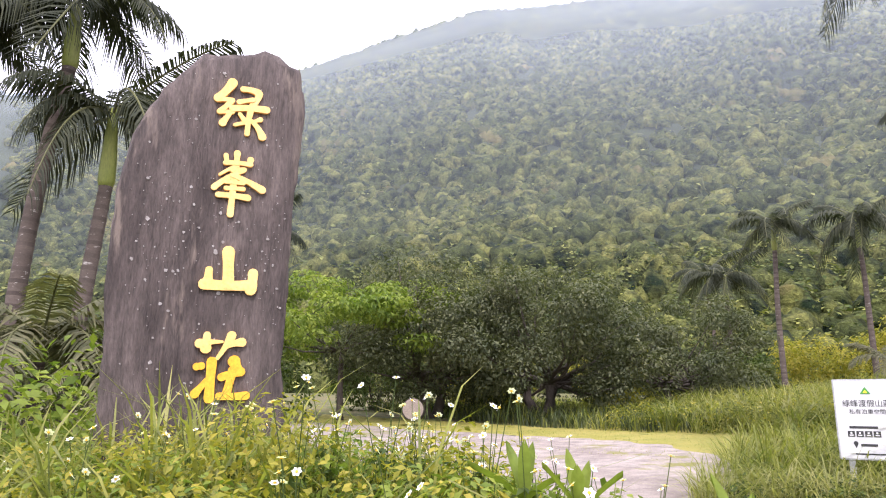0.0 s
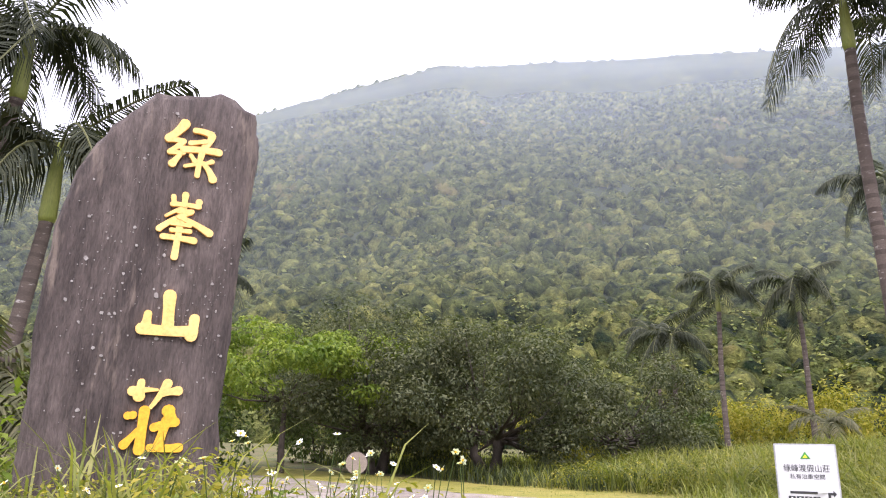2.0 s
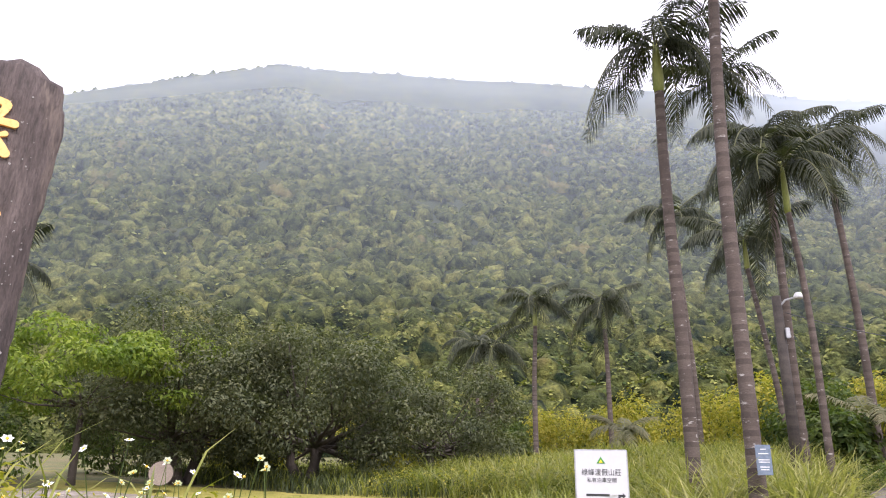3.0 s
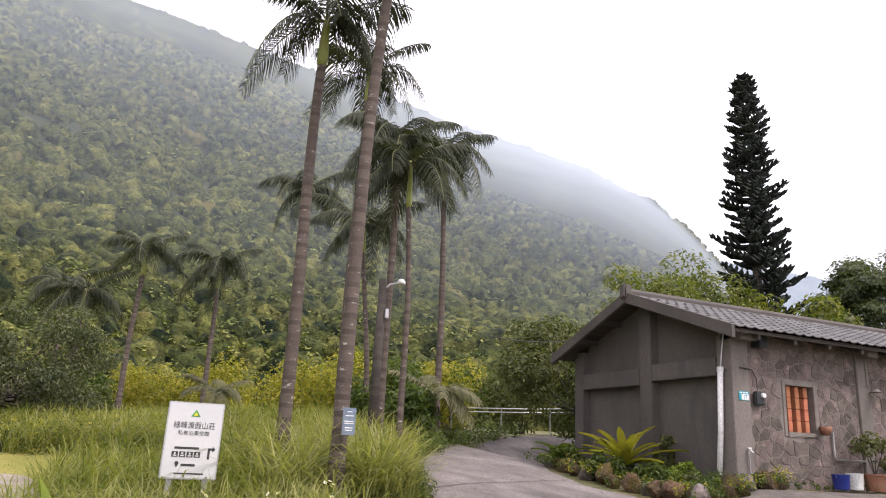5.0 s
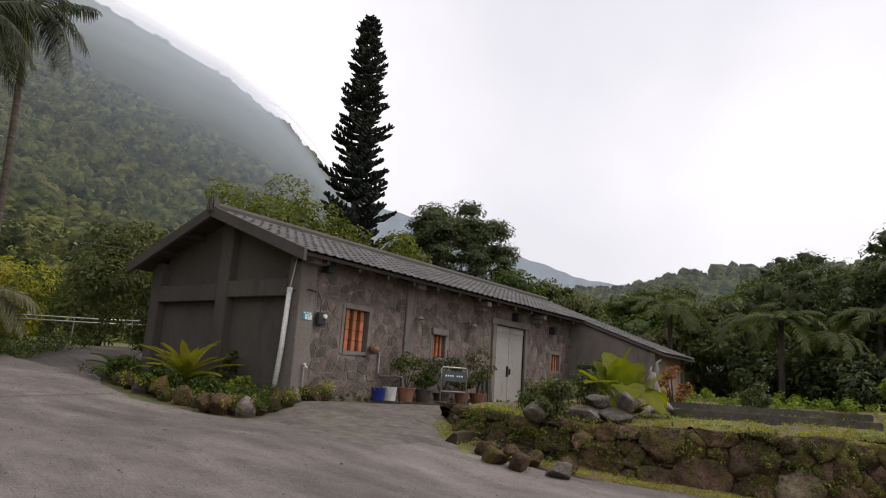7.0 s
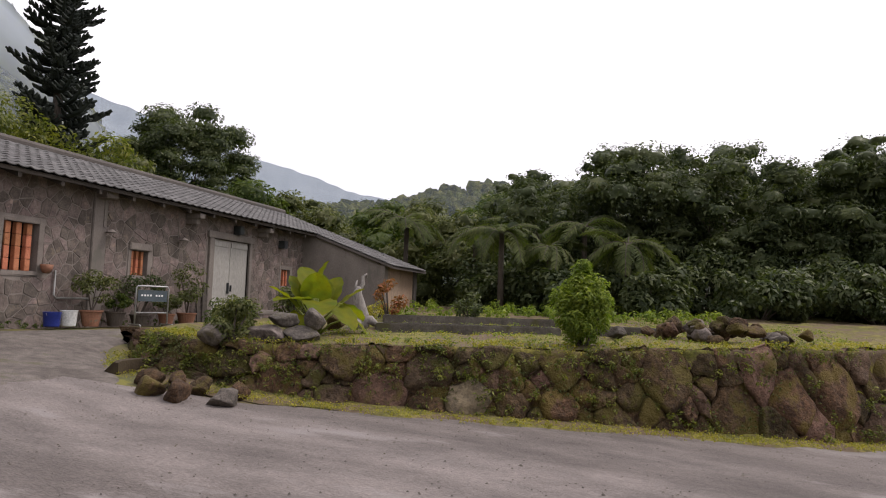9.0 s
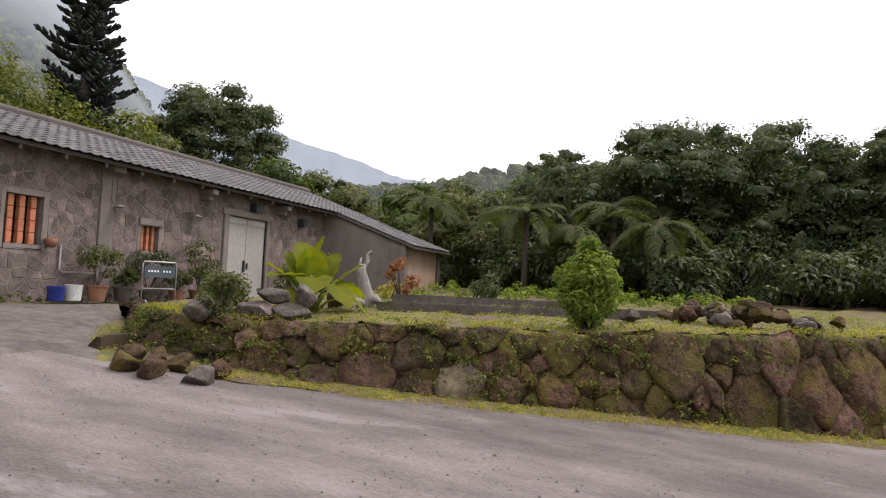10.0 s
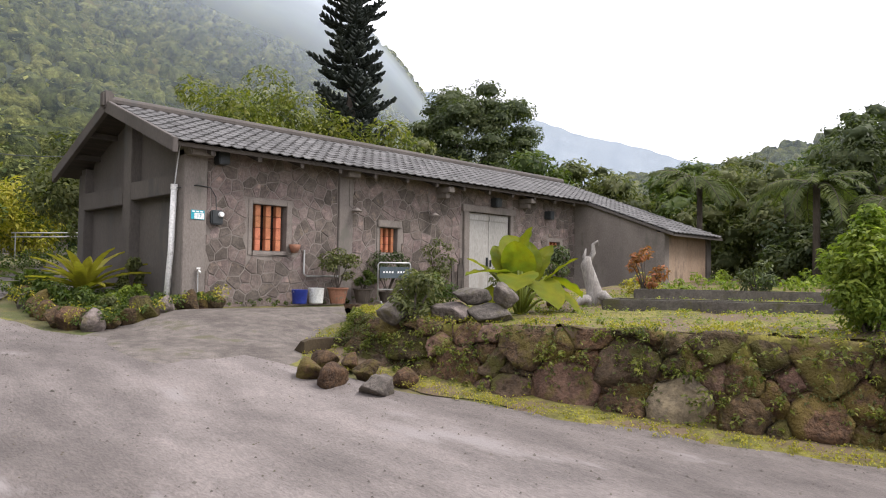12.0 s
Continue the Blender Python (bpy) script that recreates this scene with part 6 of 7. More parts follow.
part("dial", Geo().add([(0.05 + 0.042 * math.cos(a), -0.12, 0.05 + 0.042 * math.sin(a)) for a in [i * 0.393 for i in range(16)]] + [(0.05 + 0.05 * math.cos(a), -0.07, 0.05 + 0.05 * math.sin(a)) for a in [i * 0.393 for i in range(16)]], [tuple(range(16))] + [(i, i + 16, (i + 1) % 16 + 16, (i + 1) % 16) for i in range(16)]), M["white"], meter, "pale meter dial")
down = empty("downpipe", "leaning white plastic downpipe at the house corner", "pipe", (0, 0, 0))
part("pipe", Geo().tube([(-0.10, 0.14, 1.98), (-0.10, 0.20, 0.9), (-0.14, 0.27, -0.15)], [0.05, 0.05, 0.05], 12), M["whitepipe"], down, soft=True)
part("wire_drop", Geo().tube([(-0.05, 0.05, 2.72), (-0.07, 0.10, 2.4), (-0.10, 0.14, 1.98)], [0.012] * 3, 6), M["steel"], down)
part("elbow", Geo().tube([(-0.10, 0.14, 1.93), (-0.10, 0.14, 2.02)], [0.058, 0.058], 12), M["whitepipe"], down)
tap = empty("garden_tap", "thin steel standpipe with a tap on the corner pier", "tap", (0, 0, 0))
part("standpipe", Geo().tube([(-0.02, -0.10, 0.02), (0.24, -0.10, 0.02), (0.25, -0.09, 0.06), (0.25, -0.08, 0.56)], [0.012] * 4, 6), M["steel"], tap)
part("spout", Geo().tube([(0.25, -0.08, 0.54), (0.25, -0.12, 0.58), (0.25, -0.18, 0.54)], [0.016] * 3, 6).box(0.22, 0.28, -0.11, -0.07, 0.60, 0.63), M["whitepipe"], tap)
cond = empty("wall_conduit", "grey conduit running low along the stone wall", "pipe", (0, 0, 0))
part("pipe", Geo().tube([(2.39, -0.05, 1.0), (2.39, -0.05, 0.55), (2.44, -0.05, 0.50), (3.2, -0.07, 0.50)], [0.02] * 4, 6), M["steel"], cond)
wirew = tagged(part("wall_cable", Geo().tube([(-0.1, 0.1, 1.95), (0.2, -0.06, 2.02), (0.45, -0.06, 2.0), (0.56, -0.05, 1.85), (0.57, -0.05, 1.63)], [0.009] * 5, 5), M["black"]), "black cable looping from the corner to the meter", "cable")
hook = tagged(part("terracotta_wall_pot", Geo().lathe([(0.0, -0.09), (0.06, -0.08), (0.10, 0.0), (0.11, 0.07), (0.085, 0.07), (0.07, 0.0), (0.0, -0.05)], 16, (2.13, -0.12, 1.02)), M["terracotta"], soft=True), "small terracotta pot hung beside the window", "pot")
for lx, lz, group in ((3.5, 1.84, ""), (5.72, 1.90, "")):
    wl = empty("wall_lamp", "small grey wall lamp hanging from a conduit", "lamp", (lx, -0.06, lz), 0, "wall lamps")
    part("conduit", Geo().tube([(-0.05, 0, 0.62), (-0.05, 0, 0.1), (0.0, -0.05, 0.04)], [0.011] * 3, 6), M["concrete"], wl)
    part("shade", Geo().lathe([(0.025, 0.05), (0.04, 0.03), (0.11, -0.01), (0.11, -0.02), (0.0, -0.015)], 16, (0.06, -0.10, 0.0)), M["concrete"], wl, soft=True)
for bx, bz in ((0.62, 2.52), (7.95, 2.36), (10.15, 2.2)):
    nb = empty("eave_speaker", "dark box fixed under the eave", "box", (bx, -0.10, bz))
    part("box_body", Geo().box(-0.10, 0.10, -0.12, 0.09, -0.11, 0.11), M["black"], nb, bevel=0.015)


def bucket(x, y, r, h, material, label):
    z = ground_z(x, y) + 0.012
    b = empty("bucket", label, "bucket", (x, y, z), 0, "buckets by the wall")
    part("pail", Geo().lathe([(0.0, 0.0), (r * 0.82, 0.0), (r * 0.86, 0.02), (r, h * 0.97), (r * 1.05, h), (r * 0.96, h), (r * 0.80, 0.03), (0.0, 0.02)], 24), material, b, soft=True)
    part("handle", Geo().tube([(r * math.cos(a), -0.02 - r * 0.2 * math.sin(a), h * 0.93 - r * 0.75 * math.sin(a)) for a in [i * 0.314 for i in range(11)]], [0.005] * 11, 5), M["steel"], b)


bucket(2.10, -0.36, 0.15, 0.26, M["blue"], "dark blue plastic bucket by the stone wall")
bucket(2.48, -0.34, 0.15, 0.29, M["white"], "white plastic bucket by the stone wall")


def pot_plant(x, y, r, h, ph, pr, mt, pm, label, seed):
    z = ground_z(x, y) + 0.008
    p = empty("potted_plant", label, "plant", (x, y, z), 0, "pots along the wall")
    part("pot", Geo().lathe([(0.0, 0.0), (r * 0.72, 0.0), (r, h * 0.88), (r * 1.1, h * 0.9), (r * 1.1, h), (r * 0.9, h), (r * 0.85, h * 0.85), (0.0, h * 0.85)], 20), M[pm], p, soft=False)
    rng = np.random.default_rng(seed)
    C, R = crown_clumps(rng, pr, pr, ph * 0.42, h + ph * 0.52, 12, 0.42, -0.8)
    g = Geo()
    for c in C[:5]:
        g.tube([(0, 0, h * 0.8), (c[0] * 0.5, c[1] * 0.5, h + 0.35 * ph), tuple(c)], [0.014, 0.01, 0.004], 5)
    part("stems", g, M["bark"], p)
    V, F = leaf_sheet(rng, C, R, 900, 0.075)
    part("foliage", from_np("foliage", V, F), M[mt], p)


pot_plant(2.92, -0.42, 0.19, 0.30, 0.75, 0.36, "leaf_olive", "terracotta", "leafy shrub in a terracotta pot by the wall", 1)
pot_plant(3.55, -0.40, 0.18, 0.28, 0.35, 0.25, "leaf_mid", "bark", "low plant in a dark pot by the wall", 2)
pot_plant(4.15, -0.45, 0.18, 0.22, 1.0, 0.46, "leaf_dark", "bark", "dark glossy shrub in a pot under the small window", 3)
pot_plant(4.9, -0.5, 0.17, 0.24, 0.45, 0.3, "leaf_olive", "terracotta", "small potted plant behind the notice stand", 4)
pot_plant(5.5, -0.55, 0.2, 0.26, 1.15, 0.42, "leaf_olive", "terracotta", "pale loose shrub in a pot near the door", 5)
stand = empty("notice_stand", "chrome tube stand holding a dark blue notice board", "sign", (3.85, -1.0, ground_z(3.85, -1.0)), -20)
part("frame", Geo().tube([(-0.34, 0, 0.05), (-0.34, 0, 0.76), (-0.31, 0, 0.80), (0.31, 0, 0.80), (0.34, 0, 0.76), (0.34, 0, 0.05)], [0.016] * 6, 8), M["steel"], stand, soft=True)
part("crossbar", Geo().tube([(-0.34, 0, 0.28), (0.34, 0, 0.28)], [0.012, 0.012], 6), M["steel"], stand)
for sx in (-0.34, 0.34):
    part("foot", Geo().tube([(sx, 0.24, 0.012), (sx, 0.2, 0.05), (sx, -0.2, 0.05), (sx, -0.24, 0.012)], [0.014] * 4, 6), M["steel"], stand)
nb = part("notice_board", Geo().box(-0.31, 0.31, -0.012, 0.0, 0.50, 0.72), M["board"], stand, "dark blue-grey board")
for k in range(8):
    if k != 4:
        part("text_bar", Geo().box(-0.24 + 0.06 * k, -0.205 + 0.06 * k, -0.015, -0.012, 0.60, 0.635), M["white"], nb)
for k, (x, y, h, tilt) in enumerate([(6.35, -0.22, 0.95, 6), (6.5, -0.24, 0.85, 10), (6.75, -0.16, 1.0, 2)]):
    pl = part("leaning_plank", Geo().box(-0.05, 0.05, -0.015, 0.015, 0, h), M["darkwood"], bevel=0.004)
    pl.matrix_basis = pose(x, y, ground_z(x, y), -9, tilt, 0)
    tagged(pl, "weathered grey plank leaning by the door", "plank", "leaning planks")
bench = empty("stone_bench", "low dark stone bench beside the door", "bench", (7.5, -1.35, -0.02), 0)
part("seat", Geo().box(-0.75, 0.75, -0.2, 0.2, 0.26, 0.36), M["concrete"], bench, bevel=0.02)
for sx in (-0.55, 0.55):
    part("leg", Geo().box(sx - 0.09, sx + 0.09, -0.16, 0.16, -0.05, 0.26), M["concrete"], bench, bevel=0.015)


# white driftwood ornament on the terrace
def ornament(x, y):
    z = terrace_z(x, y)
    g = Geo()
    g.tube([(0, 0, -0.05), (0.05, 0, 0.18), (-0.02, 0.02, 0.42), (-0.08, 0, 0.60), (-0.05, 0, 0.72)], [0.17, 0.12, 0.10, 0.085, 0.05], 10)
    g.tube([(-0.06, 0, 0.62), (0.03, 0, 0.78), (0.02, 0, 0.90), (0.09, 0, 0.95), (0.10, 0, 0.88)], [0.05, 0.035, 0.028, 0.022, 0.010], 8)
    g.tube([(-0.05, 0, 0.60), (-0.11, 0.02, 0.72), (-0.08, 0.02, 0.84)], [0.045, 0.03, 0.008], 8)
    g.tube([(0, 0, 0.10), (0.16, -0.1, 0.14), (0.34, -0.14, 0.0)], [0.11, 0.08, 0.03], 8)
    g.tube([(0, 0, 0.06), (-0.18, -0.14, 0.08), (-0.32, -0.2, -0.02)], [0.10, 0.07, 0.03], 8)
    ob = tagged(part("garden_statue", g, M["driftwood"], soft=True), "pale bleached figure of twisted wood on the terrace", "statue")
    ob.matrix_basis = pose(x, y, z, 0, 0, -40)


ornament(3.75, -5.55)
rock_t = put_rock("garden_stone", "rock", 3.0, -5.45, terrace_z(3.0, -5.45) + 0.14, 0.2, 0.17, 0.17, 20, 3)
tagged(rock_t, "dark rounded stone under the broad-leaved plant", "stone", "stacked garden stones")


# giant taro
def taro_leaf(L, W, rng):
    V, F, n, m = [], [], 12, 7
    for i in range(n + 1):
        f = i / n
        half = W * 0.5 * (max(0.0, math.sin(math.pi * min(1.0, 0.10 + 0.90 * f) ** 0.72)) ** 0.62) + 0.004
        for k in range(m):
            q = -1 + 2 * k / (m - 1)
            back = -0.22 * L * abs(q) ** 1.5 * (1 - f) ** 2
            V.append((L * f + back, q * half, 0.10 * L * abs(q) * (1 - 0.5 * f) - 0.30 * L * f * f + 0.025 * L * math.sin(f * 20 + abs(q) * 3) * abs(q)))
    for i in range(n):
        for k in range(m - 1):
            F.append((i * m + k, i * m + k + 1, (i + 1) * m + k + 1, (i + 1) * m + k))
    return Geo().add(V, F)


taro = empty("giant_taro", "large yellow-green broad-leaved taro on the terrace", "plant", (1.95, -5.62, terrace_z(1.95, -5.62)))
trng = np.random.default_rng(5)
for k, (az, h, reach, L, pitch) in enumerate([(30, 0.52, 0.10, 0.60, -74), (80, 0.50, 0.20, 0.58, -66), (345, 0.50, 0.22, 0.58, -68), (125, 0.42, 0.30, 0.55, -52), (305, 0.40, 0.34, 0.58, -55), (205, 0.56, 0.08, 0.50, -72), (285, 0.80, 0.04, 0.40, -84), (160, 0.52, 0.32, 0.54, -12), (330, 0.44, 0.46, 0.55, 12), (255, 0.42, 0.38, 0.58, 24), (215, 0.50, 0.34, 0.55, 8), (185, 0.30, 0.48, 0.46, 30), (290, 0.28, 0.52, 0.48, 30), (60, 0.72, 0.10, 0.52, -60), (10, 0.66, 0.26, 0.50, -40)]):
    a = radians(az)
    tip = Vector((math.cos(a) * reach, math.sin(a) * reach, h))
    part("stalk", Geo().tube([(0.03 * math.cos(a), 0.03 * math.sin(a), -0.02), (tip.x * 0.45, tip.y * 0.45, h * 0.6), tuple(tip)], [0.028, 0.020, 0.010], 6), M["shaft"], taro, soft=True)
    lf = part("leaf", taro_leaf(L * 0.86, L * 0.92, trng), M["leaf_taro"], taro, "broad ribbed yellow-green leaf", soft=True)
    lf.matrix_basis = pose(*tip, 0, pitch, az)


def rosette(name, x, y, z, n, L, W, material, label, seed, up=60, category="fern", droop=0.45):
    """A rosette of strap leaves, such as a bird's nest fern."""
    rng = np.random.default_rng(seed)
    ob = empty(name, label, category, (x, y, z), 0)
    for k in range(n):
        V, F = [], []
        l, tilt = L * rng.uniform(0.75, 1.15), radians(up - 30 * rng.random() - (25 if k % 3 == 0 else 0))
        for i in range(9):
            f = i / 8
            w = W * 0.5 * (0.35 + 0.65 * math.sin(math.pi * min(1, 0.15 + 0.8 * f))) * (1 - 0.9 * max(0, f - 0.8) * 5)
            r = l * (math.cos(tilt) * f + 0.6 * droop * f * f)
            zz = l * (math.sin(tilt) * f - droop * f * f)
            for q in (-1, 0, 1):
                V.append((r, q * w, zz + (0.03 if q else 0) + 0.01 * math.sin(f * 25) * abs(q)))
        for i in range(8):
            for q in range(2):
                F.append((i * 3 + q, i * 3 + q + 1, (i + 1) * 3 + q + 1, (i + 1) * 3 + q))
        lf = part("leaf", Geo().add(V, F), material, ob, soft=True)
        lf.matrix_basis = pose(0, 0, 0, 0, 0, k * 360 / n + rng.uniform(-10, 10))
    return ob


def bed_z(x, y):
    return ground_z(x, y) + 0.12


rosette("nest_fern", -0.85, 2.0, 0.16, 28, 1.12, 0.17, M["leaf_yellow"], "yellow-green bird's nest fern by the gable", 1, 76, droop=0.34)
rosette("nest_fern", -0.75, 1.2, 0.05, 13, 0.6, 0.10, M["leaf_bright"], "green strap-leaved fern by the gable", 2, 45)
rosette("nest_fern", -1.2, 3.7, 0.15, 10, 0.8, 0.26, M["leaf_mid"], "broad-leaved green plant at the gable's far end", 3, 70, "plant")
for k, (x, y, r, h, mt) in enumerate([(-1.3, 3.2, 0.6, 0.55, "leaf_mid"), (-1.5, 1.7, 0.55, 0.45, "leaf_mid"), (-1.5, 0.5, 0.5, 0.4, "leaf_mid"), (-1.2, -0.4, 0.45, 0.3, "leaf_olive"), (-0.6, 0.6, 0.5, 0.35, "leaf_bright"), (0.2, -0.35, 0.3, 0.22, "leaf_mid"), (-0.2, 1.6, 0.3, 0.9, "leaf_olive")]):
    make_bush("bed_plant", x, y, ground_z(x, y), r, h, M[mt], "low leafy plant in the gable flower bed", 800, 0.09, 300 + k, "plant", 10, "plants in the flower bed")
bush = make_bush("round_bush", 2.05, -9.62, terrace_z(2.05, -9.62) - 0.03, 0.46, 1.0, M["leaf_bright"], "rounded green bush with yellow young shoots on the terrace edge", 8000, 0.062, 320, clumps=60, up=0.7)
bv, bf = leaf_sheet(np.random.default_rng(61), [(0.34 * math.cos(a * 2.4) * (a % 5) / 4, 0.34 * math.sin(a * 2.4) * (a % 5) / 4, 1.02 - 0.09 * (a % 5) + 0.05 * (a % 3)) for a in range(26)], [0.12] * 26, 1100, 0.075, up=0.9)
part("new_growth", from_np("new_growth", bv, bf), M["leaf_bright"], bush, "yellow-green young leaves")
make_bush("small_bush", 0.45, -5.2, terrace_z(0.45, -5.2), 0.42, 0.6, M["leaf_olive"], "small dark-leaved bush among the stacked stones", 1600, 0.07, 321)
make_bush("small_bush", 1.5, -4.4, terrace_z(1.5, -4.4), 0.5, 0.5, M["leaf_mid"], "low bush with fine leaves beside the yard", 1500, 0.06, 322)
make_bush("small_bush", 5.2, -3.6, 0.1, 0.55, 1.1, M["leaf_dark"], "dark bush standing before the door", 2200, 0.09, 323)
make_bush("small_bush", 3.0, -4.7, 0.1, 0.5, 0.75, M["leaf_olive"], "grey-green bush behind the taro", 1500, 0.07, 324)
make_bush("red_shrub", 6.4, -5.0, terrace_z(6.4, -5.0), 0.42, 1.05, M["leaf_red"], "thin shrub with reddish-orange leaves by the wing", 380, 0.10, 325, clumps=9)
make_bush("small_bush", 7.2, -4.4, 0.2, 0.5, 0.4, M["leaf_yellow"], "low rusty-green clump in front of the wing", 900, 0.06, 326)
make_bush("small_bush", 8.5, -6.2, 0.25, 0.45, 0.6, M["leaf_dark"], "small dark bush behind the concrete beds", 900, 0.08, 327)
make_bush("small_bush", 4.9, -15.0, 0.12, 0.7, 0.6, M["leaf_yellow"], "bright low bush at the terrace edge", 1600, 0.08, 328)


# ---- ground cover ----
grng = np.random.default_rng(77)


def off_road(x, y):
    return x < road_left(y) - 0.15


def in_lot(x, y):
    t = (x + 10.2) / -12.0
    ylo, yhi = -2.6 + 4.2 * max(0, t) - 2.4 * (1 - abs(2 * t - 1)) * 0 - 2.6 * (t < 0.15), 0.2 + 6.0 * max(0, t)
    return -22 < x < -9.9 and (-5.4 + 0.62 * (-11.5 - x)) < y < (0.2 + 0.55 * (-11.0 - x) + 0.9)


def field(x, y):
    return off_road(x, y) and not in_lot(x, y) and y > (4.5 + 0.55 * (-9.6 - x) if x < -9.3 else -0.8 + 2.2 * (-8 - x) if x < -8 else -9)


blades("tall_grass", strew(grng, 8000, -15, -2.5, -0.5, 19, lambda x, y: field(x, y) and not (x < -8.3 and y < 3.4) and y > -0.6 + 0.0 * x, None, 0.9), 0.62, 0.02, M["grass"], "tall bright green grass filling the roadside field", 1, 1.0)
blades("tall_grass", strew(grng, 4500, -12.5, -4.0, -1.2, 12, lambda x, y: off_road(x, y) and field(x, y) and not (x < -8.3 and y < 3.4), None, 0.9), 0.9, 0.02, M["grass_pale"], "tall pale grass round the palm trunks", 2, 0.8)
def tufts(n, each, spread, x0, x1, y0, y1, keep, seed):
    """Roots of grass tufts: n clumps of many blades."""
    rng_ = np.random.default_rng(seed)
    out = []
    for x, y, z in strew(rng_, n, x0, x1, y0, y1, keep):
        for _ in range(int(each * rng_.uniform(0.5, 1.4))):
            dx, dy = rng_.normal(0, spread, 2)
            out.append((x + dx, y + dy, ground_z(x + dx, y + dy) - 0.04))
    return out


blades("reed_tufts", tufts(46, 70, 0.13, -9.0, -5.0, -1.0, 5.5, lambda x, y: road_left(y) - 2.6 < x < road_left(y) - 0.45 and not (x < -8.3 and y < 3.4), 91), 1.15, 0.022, M["grass_pale"], "arching tufts of pale reed grass under the palms", 33, 1.0)
blades("reed_tufts", tufts(60, 60, 0.15, -13.0, -4.5, 1.5, 13.0, lambda x, y: field(x, y) and not (x < -8.3 and y < 3.4), 92), 0.95, 0.022, M["grass"], "arching tufts of green reed grass in the field", 34, 1.1)
blades("field_grass", strew(grng, 6500, -24, -8, 3.5, 22, field, None, 0.5), 0.55, 0.03, M["grass"], "rough grass below the trees", 3, 0.6)
# blades take the dark leaf colour to imitate shade under the trees
blades("shade_grass", strew(grng, 5000, -24, -11, 6.0, 13, field, None, 0.5), 0.5, 0.025, M["leaf_dark"], "grass under the trees with their shade put into its dark colour", 4, 0.5)
blades("mown_grass", strew(grng, 6500, -20, -8.5, -1.5, 9, lambda x, y: off_road(x, y) and not in_lot(x, y) and not (x > -9.2 and y > 0.5), None, 0.7), 0.07, 0.012, M["grass_pale"], "short yellowish grass beside the gravel", 5, 0.5)


def front(x, y):
    """The weedy bank between the walker, the stone and the gravel."""
    d = math.hypot(x + 9.6, y + 9.95)
    return off_road(x, y) and 1.7 < d < 7.5 and y < -4.2 - 0.62 * (x + 12.5) * (x > -12.5) + 0.4 * (x < -12.5) * 4


blades("bank_grass", strew(grng, 2600, -17.5, -12.2, -9.5, -3.6, lambda x, y: math.hypot(x + 9.6, y + 9.95) > 2.6, None, 0.8), 0.95, 0.020, M["grass"], "long arching grass in front of the inscribed stone", 6, 0.9)
blades("bank_grass", strew(grng, 1500, -17.5, -13.4, -9.5, -4.8, lambda x, y: math.hypot(x + 9.6, y + 9.95) > 3.0, None, 0.8), 1.15, 0.024, M["grass_pale"], "long pale arching grass beside the stone", 7, 0.9)


def weeds(name, places, h, n, size, material, label, seed):
    rng = np.random.default_rng(seed)
    C = np.array([(x, y, z + h * rng.uniform(0.15, 0.95)) for x, y, z in places])
    R = np.full(len(C), h * 0.42) * rng.uniform(0.6, 1.4, len(C))
    V, F = leaf_sheet(rng, C, R, n, size, up=0.8, aspect=0.5, squash=0.8)
    return tagged(part(name, from_np(name, V, F), material), label, "weeds", kind="stuff")


weeds("bank_weeds", strew(grng, 420, -15.0, -10.6, -8.6, -3.9, lambda x, y: front(x, y) and math.hypot(x + 9.6, y + 9.95) > 1.9), 0.5, 24000, 0.06, M["leaf_bright"], "leafy green weeds on the bank below the stone", 1)
weeds("bank_weeds", strew(grng, 260, -15.0, -11.2, -8.6, -4.3, lambda x, y: front(x, y) and math.hypot(x + 9.6, y + 9.95) > 2.2), 0.6, 17000, 0.05, M["leaf_yellow"], "yellowing ferns and weeds on the bank", 2)
weeds("field_weeds", strew(grng, 1500, -14, -3.5, 0.0, 15, lambda x, y: field(x, y) and not (x < -8.3 and y < 3.4), None, 0.5), 0.5, 26000, 0.075, M["leaf_spring"], "rough leafy weeds filling the field", 41)
weeds("field_weeds", strew(grng, 900, -14, -3.5, -0.4, 15, lambda x, y: field(x, y) and not (x < -8.3 and y < 3.4), None, 0.7), 0.55, 14000, 0.07, M["leaf_yellow"], "yellow-green flowering weeds in the field", 42)
weeds("stone_creeper", strew(grng, 150, -18.5, -15.4, -7.8, -4.6), 1.5, 4200, 0.13, M["leaf_bright"], "broad-leaved creeper heaped beside the stone", 3)
weeds("verge_weeds", strew(grng, 700, -9.2, -4.6, -5.0, 4.0, lambda x, y: road_left(y) - 1.6 < x < road_left(y) + 0.12), 0.22, 12000, 0.05, M["leaf_mid"], "low weeds along the edge of the lane", 4)
weeds("verge_weeds", strew(grng, 300, -5.0, 3.0, 3.5, 13.0, lambda x, y: road_left(y) - 1.5 < x < road_left(y) + 0.1), 0.4, 6000, 0.08, M["leaf_mid"], "leafy verge plants where the lane bends", 5)
weeds("terrace_weeds", strew(grng, 5200, 0.2, 9, -13.5, -3.4, on_terrace, terrace_z, 0.9), 0.09, 12000, 0.038, M["leaf_bright"], "low creeping weeds over the terrace", 6)
weeds("terrace_weeds", strew(grng, 4200, 0.1, 8, -13.5, -3.4, on_terrace, terrace_z, 0.7), 0.07, 15000, 0.032, M["leaf_yellow"], "yellow-green ground cover on the terrace", 7)
weeds("bed_greens", strew(grng, 160, 8.5, 12.5, -12, -4.0, lambda x, y: True, terrace_z), 0.3, 3500, 0.10, M["leaf_bright"], "bright low plants at the foot of the wood", 8)


